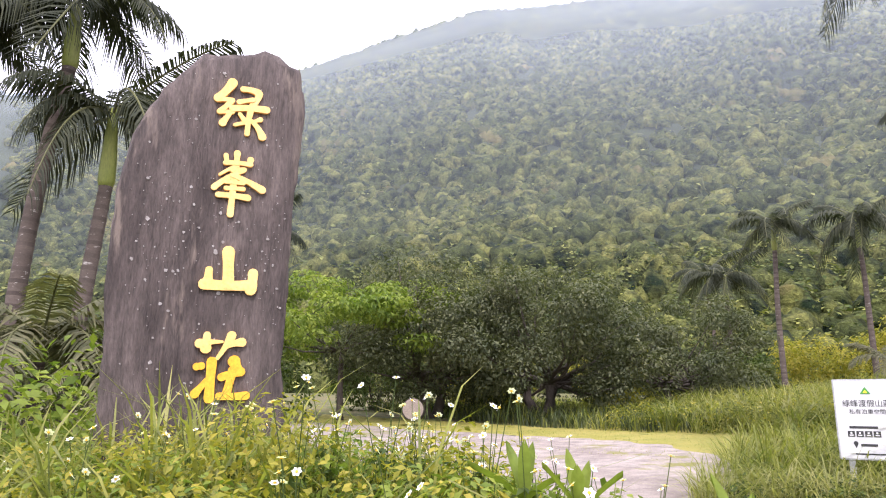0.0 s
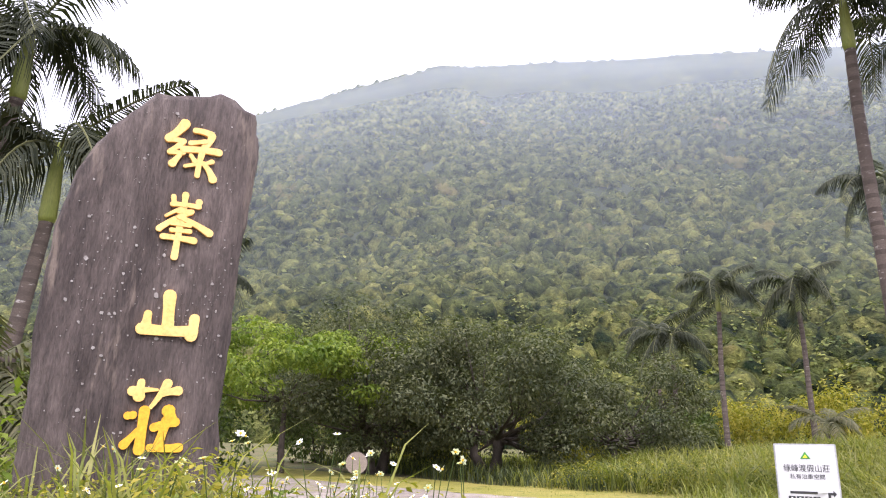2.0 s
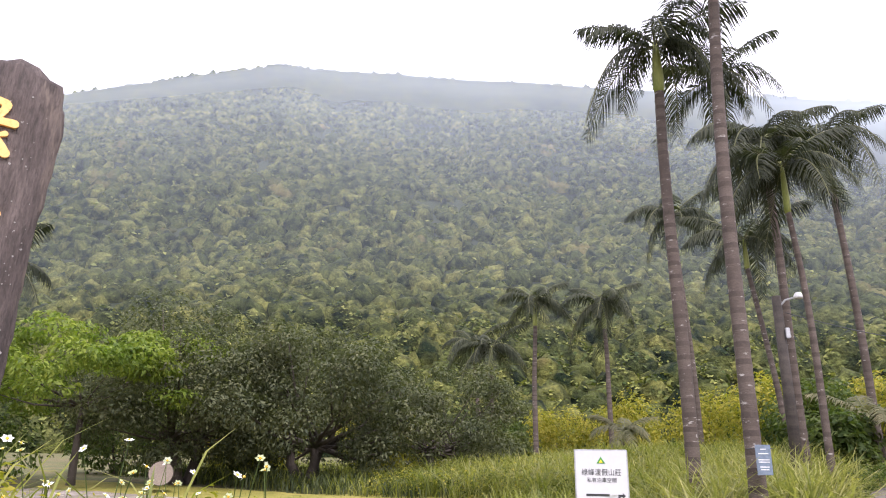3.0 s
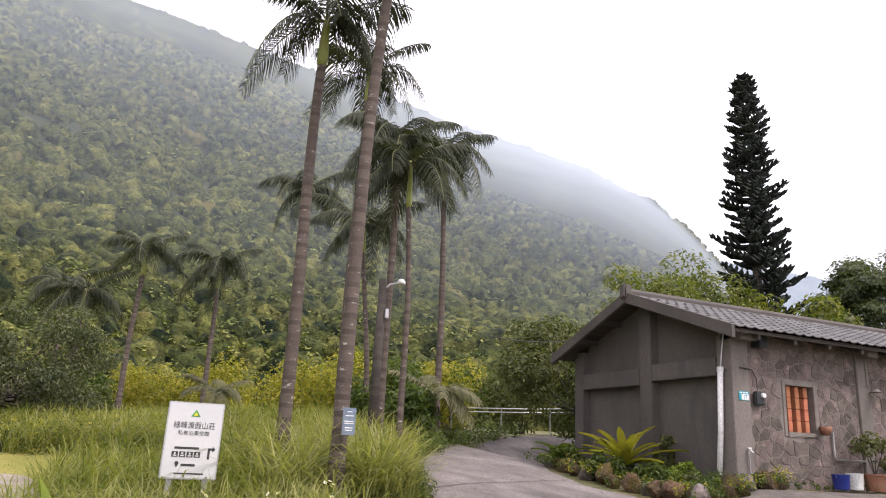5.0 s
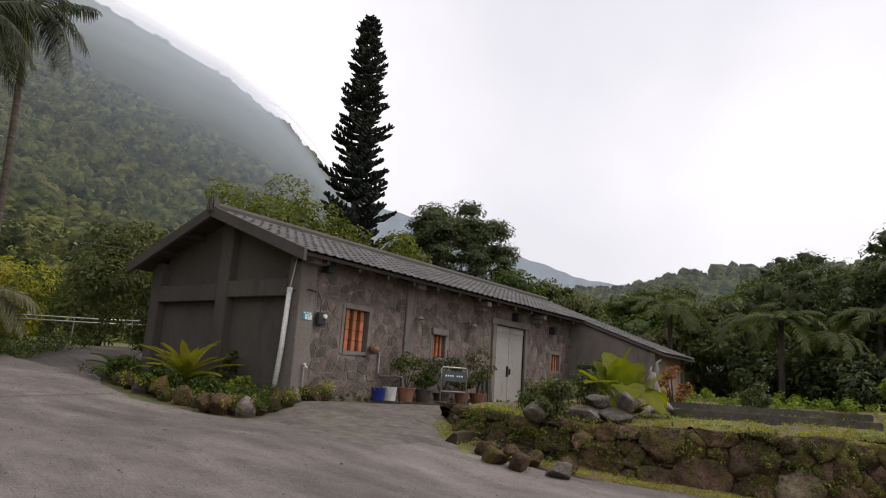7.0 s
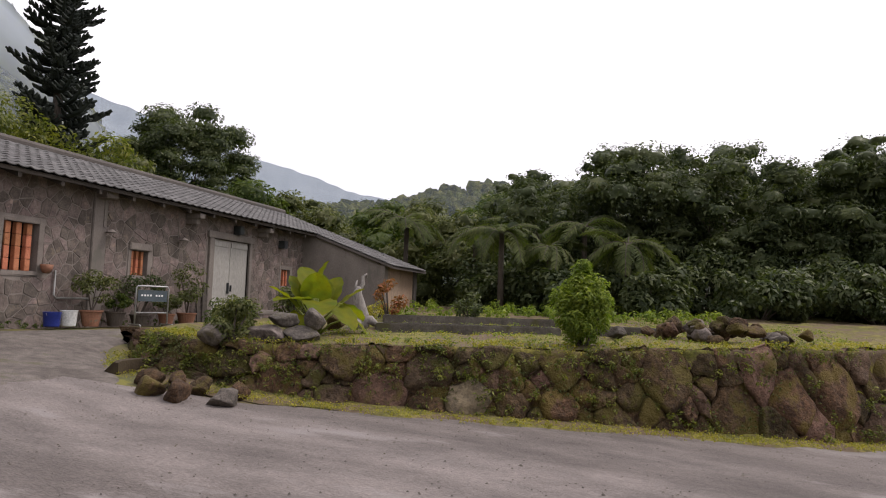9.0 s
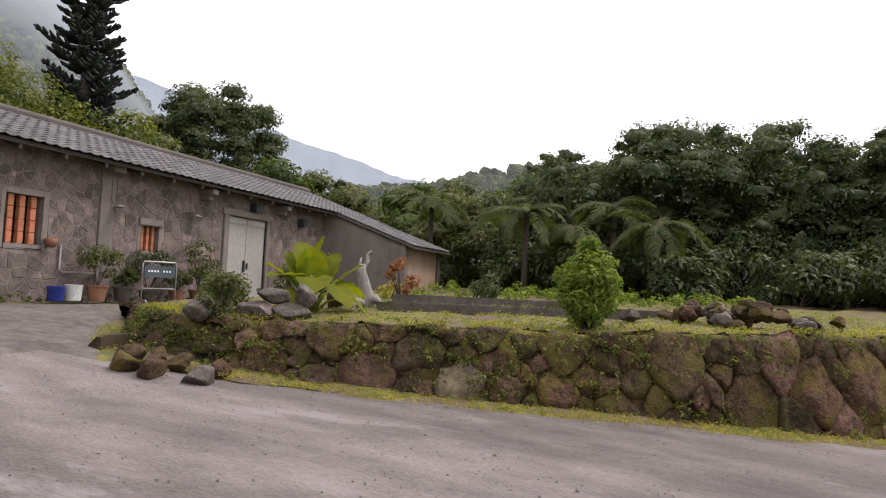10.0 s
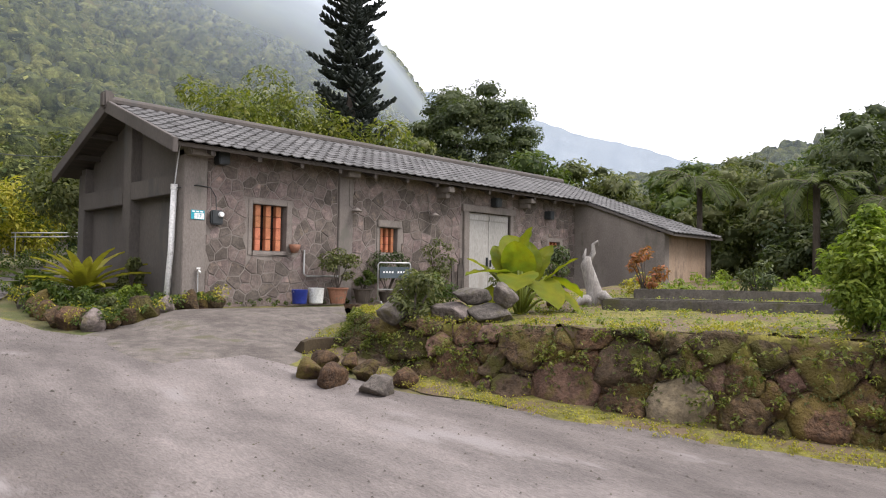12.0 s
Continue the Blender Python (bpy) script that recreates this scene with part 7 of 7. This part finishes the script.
def by_wall(n, d0, d1, z0, z1, seed):
    """Places on the wall face or along its foot; d is the distance out from the face."""
    rng = np.random.default_rng(seed)
    return [wall_face(rng.uniform(0.6, 17.5), rng.uniform(z0, z1), rng.uniform(d0, d1)) for _ in range(n)]


weeds("wall_weeds", [p for p in by_wall(1500, 0.04, 0.13, 0.0, 1.0, 1) if noise.noise((p[0] * 1.6, p[1] * 1.6, p[2] * 2.5)) > -0.05], 0.11, 8000, 0.045, M["leaf_spring"], "small leafy weeds growing from the wall joints", 9)
weeds("wall_moss", [p for p in by_wall(5200, 0.02, 0.09, 0.05, 1.0, 4) if noise.noise((p[0] * 2.2, p[1] * 2.2, p[2] * 4 + 3)) > 0.02], 0.035, 12000, 0.026, M["leaf_olive"], "tufts of olive moss over the wall stones", 13)
weeds("wall_foot_moss", by_wall(4200, 0.02, 0.55, 0.04, 0.07, 2), 0.05, 14000, 0.024, M["leaf_yellow"], "mossy yellow-green strip along the wall's foot", 10)
weeds("wall_top_moss", [p for p in by_wall(3600, -0.45, 0.06, 0.96, 1.02, 3) if noise.noise((p[0] * 2, p[1] * 2, 6)) > -0.15], 0.06, 9000, 0.028, M["leaf_yellow"], "moss and weeds over the top of the wall", 11)
weeds("house_foot_weeds", [(x, -0.12 - 0.15 * grng.random(), -0.02) for x in np.linspace(0.4, 11.5, 90)], 0.10, 1600, 0.05, M["leaf_mid"], "small weeds along the foot of the house", 12)


# white-flowered weeds
def daisy(x, y, z, h, n, seed):
    rng = np.random.default_rng(seed)
    ob = empty("flowering_weed", "tall weed with small white daisy flowers", "flower", (x, y, z), 0, "white flowers on the bank")
    for k in range(n):
        a, l = rng.uniform(0, 6.28), h * rng.uniform(0.75, 1.15)
        tip = Vector((math.cos(a) * 0.16 * l, math.sin(a) * 0.16 * l, l))
        st = part("stem", Geo().tube([(0, 0, -0.03), (tip.x * 0.4, tip.y * 0.4, l * 0.55), tuple(tip)], [0.0045, 0.0035, 0.0025], 4), M["leaf_mid"], ob)
        g = Geo()
        turn_ = Euler((rng.uniform(0.2, 1.2), 0, rng.uniform(0, 6.28))).to_matrix()
        for i in range(6):
            b = i * 1.0472 + rng.uniform(-0.15, 0.15)
            d, s_ = turn_ @ Vector((math.cos(b), math.sin(b), 0.15)), turn_ @ Vector((-math.sin(b), math.cos(b), 0))
            r = 0.022
            g.add([tuple(tip + d * 0.004), tuple(tip + d * r * 0.7 + s_ * r * 0.42), tuple(tip + d * r * 1.15), tuple(tip + d * r * 0.7 - s_ * r * 0.42)], [(0, 1, 2, 3)])
        part("petals", g, M["petal"], st)
        part("flower_heart", Geo().lathe([(0.0, -0.006), (0.007, -0.002), (0.006, 0.006), (0.0, 0.008)], 7, tuple(tip)), M["pollen"], st)
    V, F = leaf_sheet(rng, np.array([(0, 0, h * 0.3), (0, 0, h * 0.55)]), np.array([0.10, 0.08]), 34, 0.07, up=0.8)
    part("leaves", from_np("leaves", V, F), M["leaf_mid"], ob)


for k, (x, y, _) in enumerate(strew(grng, 64, -13.8, -10.4, -8.4, -4.6, lambda x, y: front(x, y) and math.hypot(x + 9.6, y + 9.95) > 2.2)):
    daisy(x, y, ground_z(x, y), grng.uniform(0.5, 0.82), int(grng.integers(2, 6)), 400 + k)
for k, (x, y) in enumerate([(-8.8, -3.2), (-8.4, -2.6), (-7.9, -2.9), (-7.6, -1.6), (-9.0, -2.2)]):
    daisy(x, y, ground_z(x, y), 0.42, 4, 470 + k)
rosette("broad_leaf_weed", -10.05, -6.9, ground_z(-10.05, -6.9) + 0.1, 8, 0.42, 0.11, M["leaf_bright"], "bright broad-leaved weed at the lane's edge", 11, 75, "plant")
rosette("broad_leaf_weed", -9.6, -7.2, ground_z(-9.6, -7.2) + 0.1, 7, 0.40, 0.10, M["leaf_bright"], "bright broad-leaved weed at the lane's edge", 12, 75, "plant")
rosette("broad_leaf_weed", -13.2, -6.0, ground_z(-13.2, -6.0) + 0.35, 7, 0.34, 0.24, M["leaf_bright"], "wide pale green leaf plant below the stone", 13, 65, "plant")
blades("terrace_grass", strew(grng, 11000, 0.1, 9, -14, -3.4, on_terrace, terrace_z, 0.8), 0.08, 0.008, M["grass_pale"], "short thin grass over the terrace", 21, 0.8)
blades("sign_grass", strew(grng, 2600, -10.6, -7.9, -1.1, 2.0, off_road), 0.75, 0.016, M["grass"], "tall grass standing behind the sign box", 22, 0.9)
blades("sign_grass", strew(grng, 2200, -10.8, -7.4, -2.4, -1.28, off_road), 0.62, 0.012, M["grass_pale"], "shorter grass in front of the sign box", 23, 0.9)
blades("arching_reeds", strew(grng, 46, -13.4, -11.2, -7.6, -5.4, front), 1.25, 0.016, M["grass"], "few long arching blades over the flowers", 24, 1.1)
blades("bank_grass", strew(grng, 1700, -13.6, -10.2, -8.0, -4.6, front), 0.6, 0.013, M["grass"], "thin grass among the flowering weeds", 25, 1.0)
blades("verge_grass", strew(grng, 5000, -9.6, -4.4, -6.0, 5.0, lambda x, y: road_left(y) - 1.5 < x < road_left(y) + 0.05), 0.28, 0.010, M["grass_pale"], "grass fringing the edge of the lane", 26, 1.1)
weeds("flower_bed_greens", strew(grng, 260, -1.6, -0.1, -0.8, 4.6), 0.26, 6500, 0.06, M["leaf_mid"], "mixed greenery filling the gable bed", 27)
weeds("edging_weeds", [(x + grng.normal() * 0.16, y + grng.normal() * 0.16, ground_z(x, y) + 0.05) for x, y in EDGE for _ in range(4)], 0.2, 2200, 0.05, M["leaf_mid"], "leafy weeds spilling over the edging stones", 29)
weeds("edging_weeds", [(x + grng.normal() * 0.14, y + grng.normal() * 0.14, ground_z(x, y) + 0.08) for x, y in EDGE for _ in range(3)], 0.22, 1000, 0.05, M["leaf_yellow"], "yellowing weeds among the edging stones", 30)
weeds("sign_foot_weeds", strew(grng, 160, -10.4, -7.6, -2.6, -1.4, off_road), 0.3, 4500, 0.05, M["leaf_mid"], "small weeds at the sign's foot", 28)
for k, (x, y, h, sd) in enumerate([(-9.56, -7.7, 1.0, 31), (-9.85, -7.3, 0.95, 32), (-10.6, -6.7, 0.75, 33), (-10.9, -6.6, 0.7, 34), (-9.35, -7.2, 0.8, 35)]):
    gz = ground_z(x, y)
    gp = rosette("ginger_plant", x, y, gz + h - 0.30, 5, 0.30, 0.065, M["leaf_bright"], "tall bright-leaved ginger plant at the lane's edge", sd, 92, "plant", 0.12)
    part("stalk", Geo().tube([(0.05, 0.03, -h + 0.26), (0.02, 0.0, -h * 0.5), (0, 0, 0.03)], [0.016, 0.013, 0.010], 6), M["shaft"], gp)


# ---- mist hanging before the mountain ----
def mist_material(name, thin, thick, z0, z1, east):
    """Part-transparent blue-white sheet for mist and haze: thicker with height, and towards the valley head."""
    m = bpy.data.materials.new(name)
    m.use_nodes = True
    nt = m.node_tree
    nt.nodes.clear()
    N, L = nt.nodes.new, nt.links.new
    out, mixs, tr = N("ShaderNodeOutputMaterial"), N("ShaderNodeMixShader"), N("ShaderNodeBsdfTransparent")
    df, tl, half = N("ShaderNodeBsdfDiffuse"), N("ShaderNodeBsdfTranslucent"), N("ShaderNodeMixShader")
    # the blue-white tint of the sheet paints the haze of distance
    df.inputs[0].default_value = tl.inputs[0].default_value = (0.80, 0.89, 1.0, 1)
    half.inputs[0].default_value = 0.5
    L(df.outputs[0], half.inputs[1])
    L(tl.outputs[0], half.inputs[2])
    geo, sep, nz = N("ShaderNodeNewGeometry"), N("ShaderNodeSeparateXYZ"), N("ShaderNodeTexNoise")
    L(geo.outputs["Position"], sep.inputs[0])

    def span(src, *v):
        n = N("ShaderNodeMapRange")
        n.interpolation_type = "SMOOTHSTEP"
        for i, a in enumerate(v):
            n.inputs[i + 1].default_value = a
        L(src, n.inputs[0])
        return n.outputs[0]

    def calc(op, a, b):
        n = N("ShaderNodeMath")
        n.operation, n.use_clamp = op, op == "ADD"
        L(a, n.inputs[0])
        L(b, n.inputs[1])
        return n.outputs[0]

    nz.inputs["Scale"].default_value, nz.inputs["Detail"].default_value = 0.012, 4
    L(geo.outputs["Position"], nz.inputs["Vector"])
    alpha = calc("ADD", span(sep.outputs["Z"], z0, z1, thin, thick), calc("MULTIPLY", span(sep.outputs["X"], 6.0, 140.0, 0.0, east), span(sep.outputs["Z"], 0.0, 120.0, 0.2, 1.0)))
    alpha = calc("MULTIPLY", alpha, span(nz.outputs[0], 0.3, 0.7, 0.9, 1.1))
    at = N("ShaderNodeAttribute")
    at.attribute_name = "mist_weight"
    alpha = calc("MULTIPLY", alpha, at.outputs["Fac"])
    L(alpha, mixs.inputs[0])
    L(tr.outputs[0], mixs.inputs[1])
    L(half.outputs[0], mixs.inputs[2])
    L(mixs.outputs[0], out.inputs[0])
    return m


def mist_bank(near, thin, thick, east, label):
    """A tinted sheet added for mist and distance haze that follows the slope at a part of its distance."""
    azs, fs, V, D = np.arange(-80, 58, 1.5), np.linspace(0.05, 1, 24), [], []
    for a in azs:
        pts = [hill_point(a, f) for f in np.linspace(0.2, 1, 40)]
        el = max(math.degrees(math.atan2(z, math.hypot(x - HILL_C[0], y - HILL_C[1]))) for x, y, z in pts) + 0.22
        top = math.tan(radians(el)) * 430
        for f in fs:
            r = (60 + 370 * f) * near
            z = 1.0 + top * (0.55 * f + 0.45 * f ** 1.5) * near
            if r > 62:
                z = max(z, hill_point(a, (r - 60) / 370)[2] + 7)
            V.append((HILL_C[0] + r * math.sin(radians(a)), HILL_C[1] + r * math.cos(radians(a)), z))
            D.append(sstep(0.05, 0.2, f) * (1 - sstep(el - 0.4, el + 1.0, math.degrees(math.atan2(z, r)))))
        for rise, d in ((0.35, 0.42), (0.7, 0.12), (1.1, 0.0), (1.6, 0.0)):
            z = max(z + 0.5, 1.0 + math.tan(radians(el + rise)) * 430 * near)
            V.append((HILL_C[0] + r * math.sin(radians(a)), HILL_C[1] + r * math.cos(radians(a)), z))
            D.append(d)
    w = len(fs) + 4
    F = [(i * w + k, (i + 1) * w + k, (i + 1) * w + k + 1, i * w + k + 1) for i in range(len(azs) - 1) for k in range(w - 1)]
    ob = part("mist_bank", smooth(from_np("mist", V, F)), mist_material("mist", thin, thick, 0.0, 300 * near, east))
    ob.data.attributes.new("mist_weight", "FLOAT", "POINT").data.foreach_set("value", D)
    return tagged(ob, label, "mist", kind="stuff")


mist_bank(0.60, 0.05, 0.38, 0.58, "tinted sheet of mist and haze thickening towards the ridge and valley head")


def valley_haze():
    """A thin tinted sheet added as haze between the garden trees and the far wood."""
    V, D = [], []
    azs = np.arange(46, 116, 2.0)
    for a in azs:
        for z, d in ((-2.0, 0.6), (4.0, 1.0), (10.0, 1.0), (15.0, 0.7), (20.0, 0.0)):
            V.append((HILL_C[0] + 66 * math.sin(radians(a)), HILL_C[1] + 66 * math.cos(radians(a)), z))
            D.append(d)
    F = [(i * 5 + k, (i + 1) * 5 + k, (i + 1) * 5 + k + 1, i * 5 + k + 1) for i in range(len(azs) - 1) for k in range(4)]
    # see-through tint lightens the wood behind it like distance haze
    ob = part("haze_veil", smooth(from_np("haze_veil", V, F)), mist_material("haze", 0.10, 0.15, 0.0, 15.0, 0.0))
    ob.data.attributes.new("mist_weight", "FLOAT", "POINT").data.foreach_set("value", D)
    return tagged(ob, "thin tinted haze sheet before the far wood", "mist", kind="stuff")


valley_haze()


# ---- pieces: roof tiles and wall flagstones ----
def tile_mesh(w, l, material):
    """One pan-and-roll tile lying along the slope (+y is up-slope)."""
    prof = [(0.0, 0.012), (0.30, 0.0), (0.55, 0.002), (0.72, 0.016), (0.85, 0.028), (1.0, 0.016)]
    g = Geo()
    V = []
    for y, lift in ((0.0, 0.022), (l * 1.06, 0.0)):
        for dz in (0.0, -0.016):
            V += [(x * w, y, z + lift + dz) for x, z in prof]
    n = len(prof)
    F = [(k, k + 1, 2 * n + k + 1, 2 * n + k) for k in range(n - 1)] + [(n + k, k, k + 1, n + k + 1)[::-1] for k in range(n - 1)] + [(0, n, 3 * n, 2 * n), (n - 1, 3 * n - 1, 4 * n - 1, 2 * n - 1)]
    me = g.add(V, F).mesh("tile")
    me.materials.append(material)
    return me


TW, TL = 0.235, 0.30
ANG = math.degrees(math.atan(SLOPE))
tile_piece, tile_rest = tile_mesh(TW, TL, M["tile_piece"]), tile_mesh(TW, TL, M["tile"])
vt = np.array([v.co[:] for v in tile_rest.vertices])
ft = [tuple(p.vertices) for p in tile_rest.polygons]
rest = Geo()
run = math.hypot(RIDGE_Y - EAVE_Y, RIDGE_Z - EAVE_Z)
rows_n = int(run / TL)
trr = random.Random(6)
for j in range(rows_n):
    for i in range(int((X1 - X0 - 0.08) / TW)):
        x = X0 + 0.08 + i * TW
        f = j * TL
        y = EAVE_Y - 0.03 + f * math.cos(radians(ANG))
        z = EAVE_Z - 0.035 + f * math.sin(radians(ANG)) + 0.02
        m = pose(x, y, z, ANG + trr.uniform(-0.6, 0.6), 0, trr.uniform(-0.8, 0.8))
        if i < 29:
            t = new("tile", tile_piece)
            t.parent = roof
            t.matrix_basis = m
        else:
            rest.add(np.array([m @ Vector(v) for v in vt]), ft)
rest_ob = part("tile_field", rest.mesh("tile_field"), M["tile"], roof, "far rows of grey roof tiles")
tagged(rest_ob, kind="stuff")
wing_tiles = Geo()
wrun = math.hypot(RIDGE_Y - (WY - 0.32), wing_z(RIDGE_Y) - wing_z(WY - 0.32))
for j in range(int(wrun / TL)):
    for i in range(int((WX1 + 0.16 - WX0 + 0.1) / TW)):
        f = j * TL
        m = pose(WX0 - 0.1 + i * TW, WY - 0.35 + f * math.cos(radians(ANG)), wing_z(WY - 0.35) - 0.015 + f * math.sin(radians(ANG)), ANG + trr.uniform(-0.5, 0.5), 0, 0)
        wing_tiles.add(np.array([m @ Vector(v) for v in vt]), ft)
tagged(part("tile_field", wing_tiles.mesh("tile_field"), M["tile"], wing_roof), kind="stuff")


def flagstones(parent, x0, x1, z0, z1, cell, holes, y, seed, single=True):
    """Irregular flat stones that fill a wall field, one object each."""
    rr_ = random.Random(seed)
    pts = []
    nz, nx = int((z1 - z0) / cell), int((x1 - x0) / cell)
    for k in range(-1, nz + 2):
        for i in range(-1, nx + 2):
            pts.append((x0 + (i + 0.5 + rr_.uniform(-0.56, 0.56)) * cell * 1.05 + 0.5 * cell * (k % 2), z0 + (k + 0.5 + rr_.uniform(-0.54, 0.54)) * cell))
    rest_, count = Geo(), 0
    for p in pts:
        poly = [(x0, z0), (x1, z0), (x1, z1), (x0, z1)]
        for q in pts:
            dx, dz = q[0] - p[0], q[1] - p[1]
            dist = math.hypot(dx, dz)
            if 0 < dist < cell * 3:
                n = (dx / dist, dz / dist)
                mid = ((p[0] + q[0]) / 2) * n[0] + ((p[1] + q[1]) / 2) * n[1] - 0.011
                poly = clip_poly(poly, n, mid)
                if len(poly) < 3:
                    break
        if len(poly) < 3:
            continue
        for h in holes:
            hx0, hx1, hz0, hz1 = h[0] - 0.12, h[1] + 0.12, h[2] - 0.10, h[3] + 0.12
            cx, cz = sum(a for a, _ in poly) / len(poly), sum(b for _, b in poly) / len(poly)
            ox, oz = max(hx0 - cx, cx - hx1), max(hz0 - cz, cz - hz1)
            if not any(hx0 < a < hx1 and hz0 < b < hz1 for a, b in poly) and max(ox, oz) > 0:
                continue
            if ox > oz:
                poly = clip_poly(poly, (1, 0), hx0) if cx < (hx0 + hx1) / 2 else clip_poly(poly, (-1, 0), -hx1)
            else:
                poly = clip_poly(poly, (0, 1), hz0) if cz < (hz0 + hz1) / 2 else clip_poly(poly, (0, -1), -hz1)
            if len(poly) < 3:
                break
        if len(poly) < 3:
            continue
        area = 0.5 * abs(sum(poly[i][0] * poly[(i + 1) % len(poly)][1] - poly[(i + 1) % len(poly)][0] * poly[i][1] for i in range(len(poly))))
        if area < 0.006:
            continue
        cx, cz = sum(a for a, _ in poly) / len(poly), sum(b for _, b in poly) / len(poly)
        d, n = rr_.uniform(0.006, 0.016), len(poly)
        V = [(a, y, b) for a, b in poly] + [(a, y - d * 0.7, b) for a, b in poly] + [(cx + (a - cx) * 0.95, y - d + rr_.uniform(-0.004, 0.004), cz + (b - cz) * 0.95) for a, b in poly]
        F = [(i, (i + 1) % n, n + (i + 1) % n, n + i) for i in range(n)] + [(n + i, n + (i + 1) % n, 2 * n + (i + 1) % n, 2 * n + i) for i in range(n)] + [tuple(2 * n + i for i in range(n))]
        count += 1
        if not single:
            rest_.add(V, F)
            continue
        me = Geo().add(V, F).mesh("stone")
        me.materials.append(M["veneer"])
        o = new("stone", me)
        o.parent = parent
    if not single:
        tagged(part("stone_field", rest_, M["veneer_far"], parent), kind="stuff")
    return count


flagstones(wall_front, 0.42, 3.18, -0.08, 2.66, 0.21, HOLES, 0.002, 1)
flagstones(wall_front, 3.57, 6.78, -0.08, 2.66, 0.225, HOLES, 0.002, 2)
flagstones(wall_front, 6.80, 11.68, -0.08, 2.66, 0.22, [*HOLES, (6.92, 8.60, -0.5, 2.14)], 0.002, 3, False)
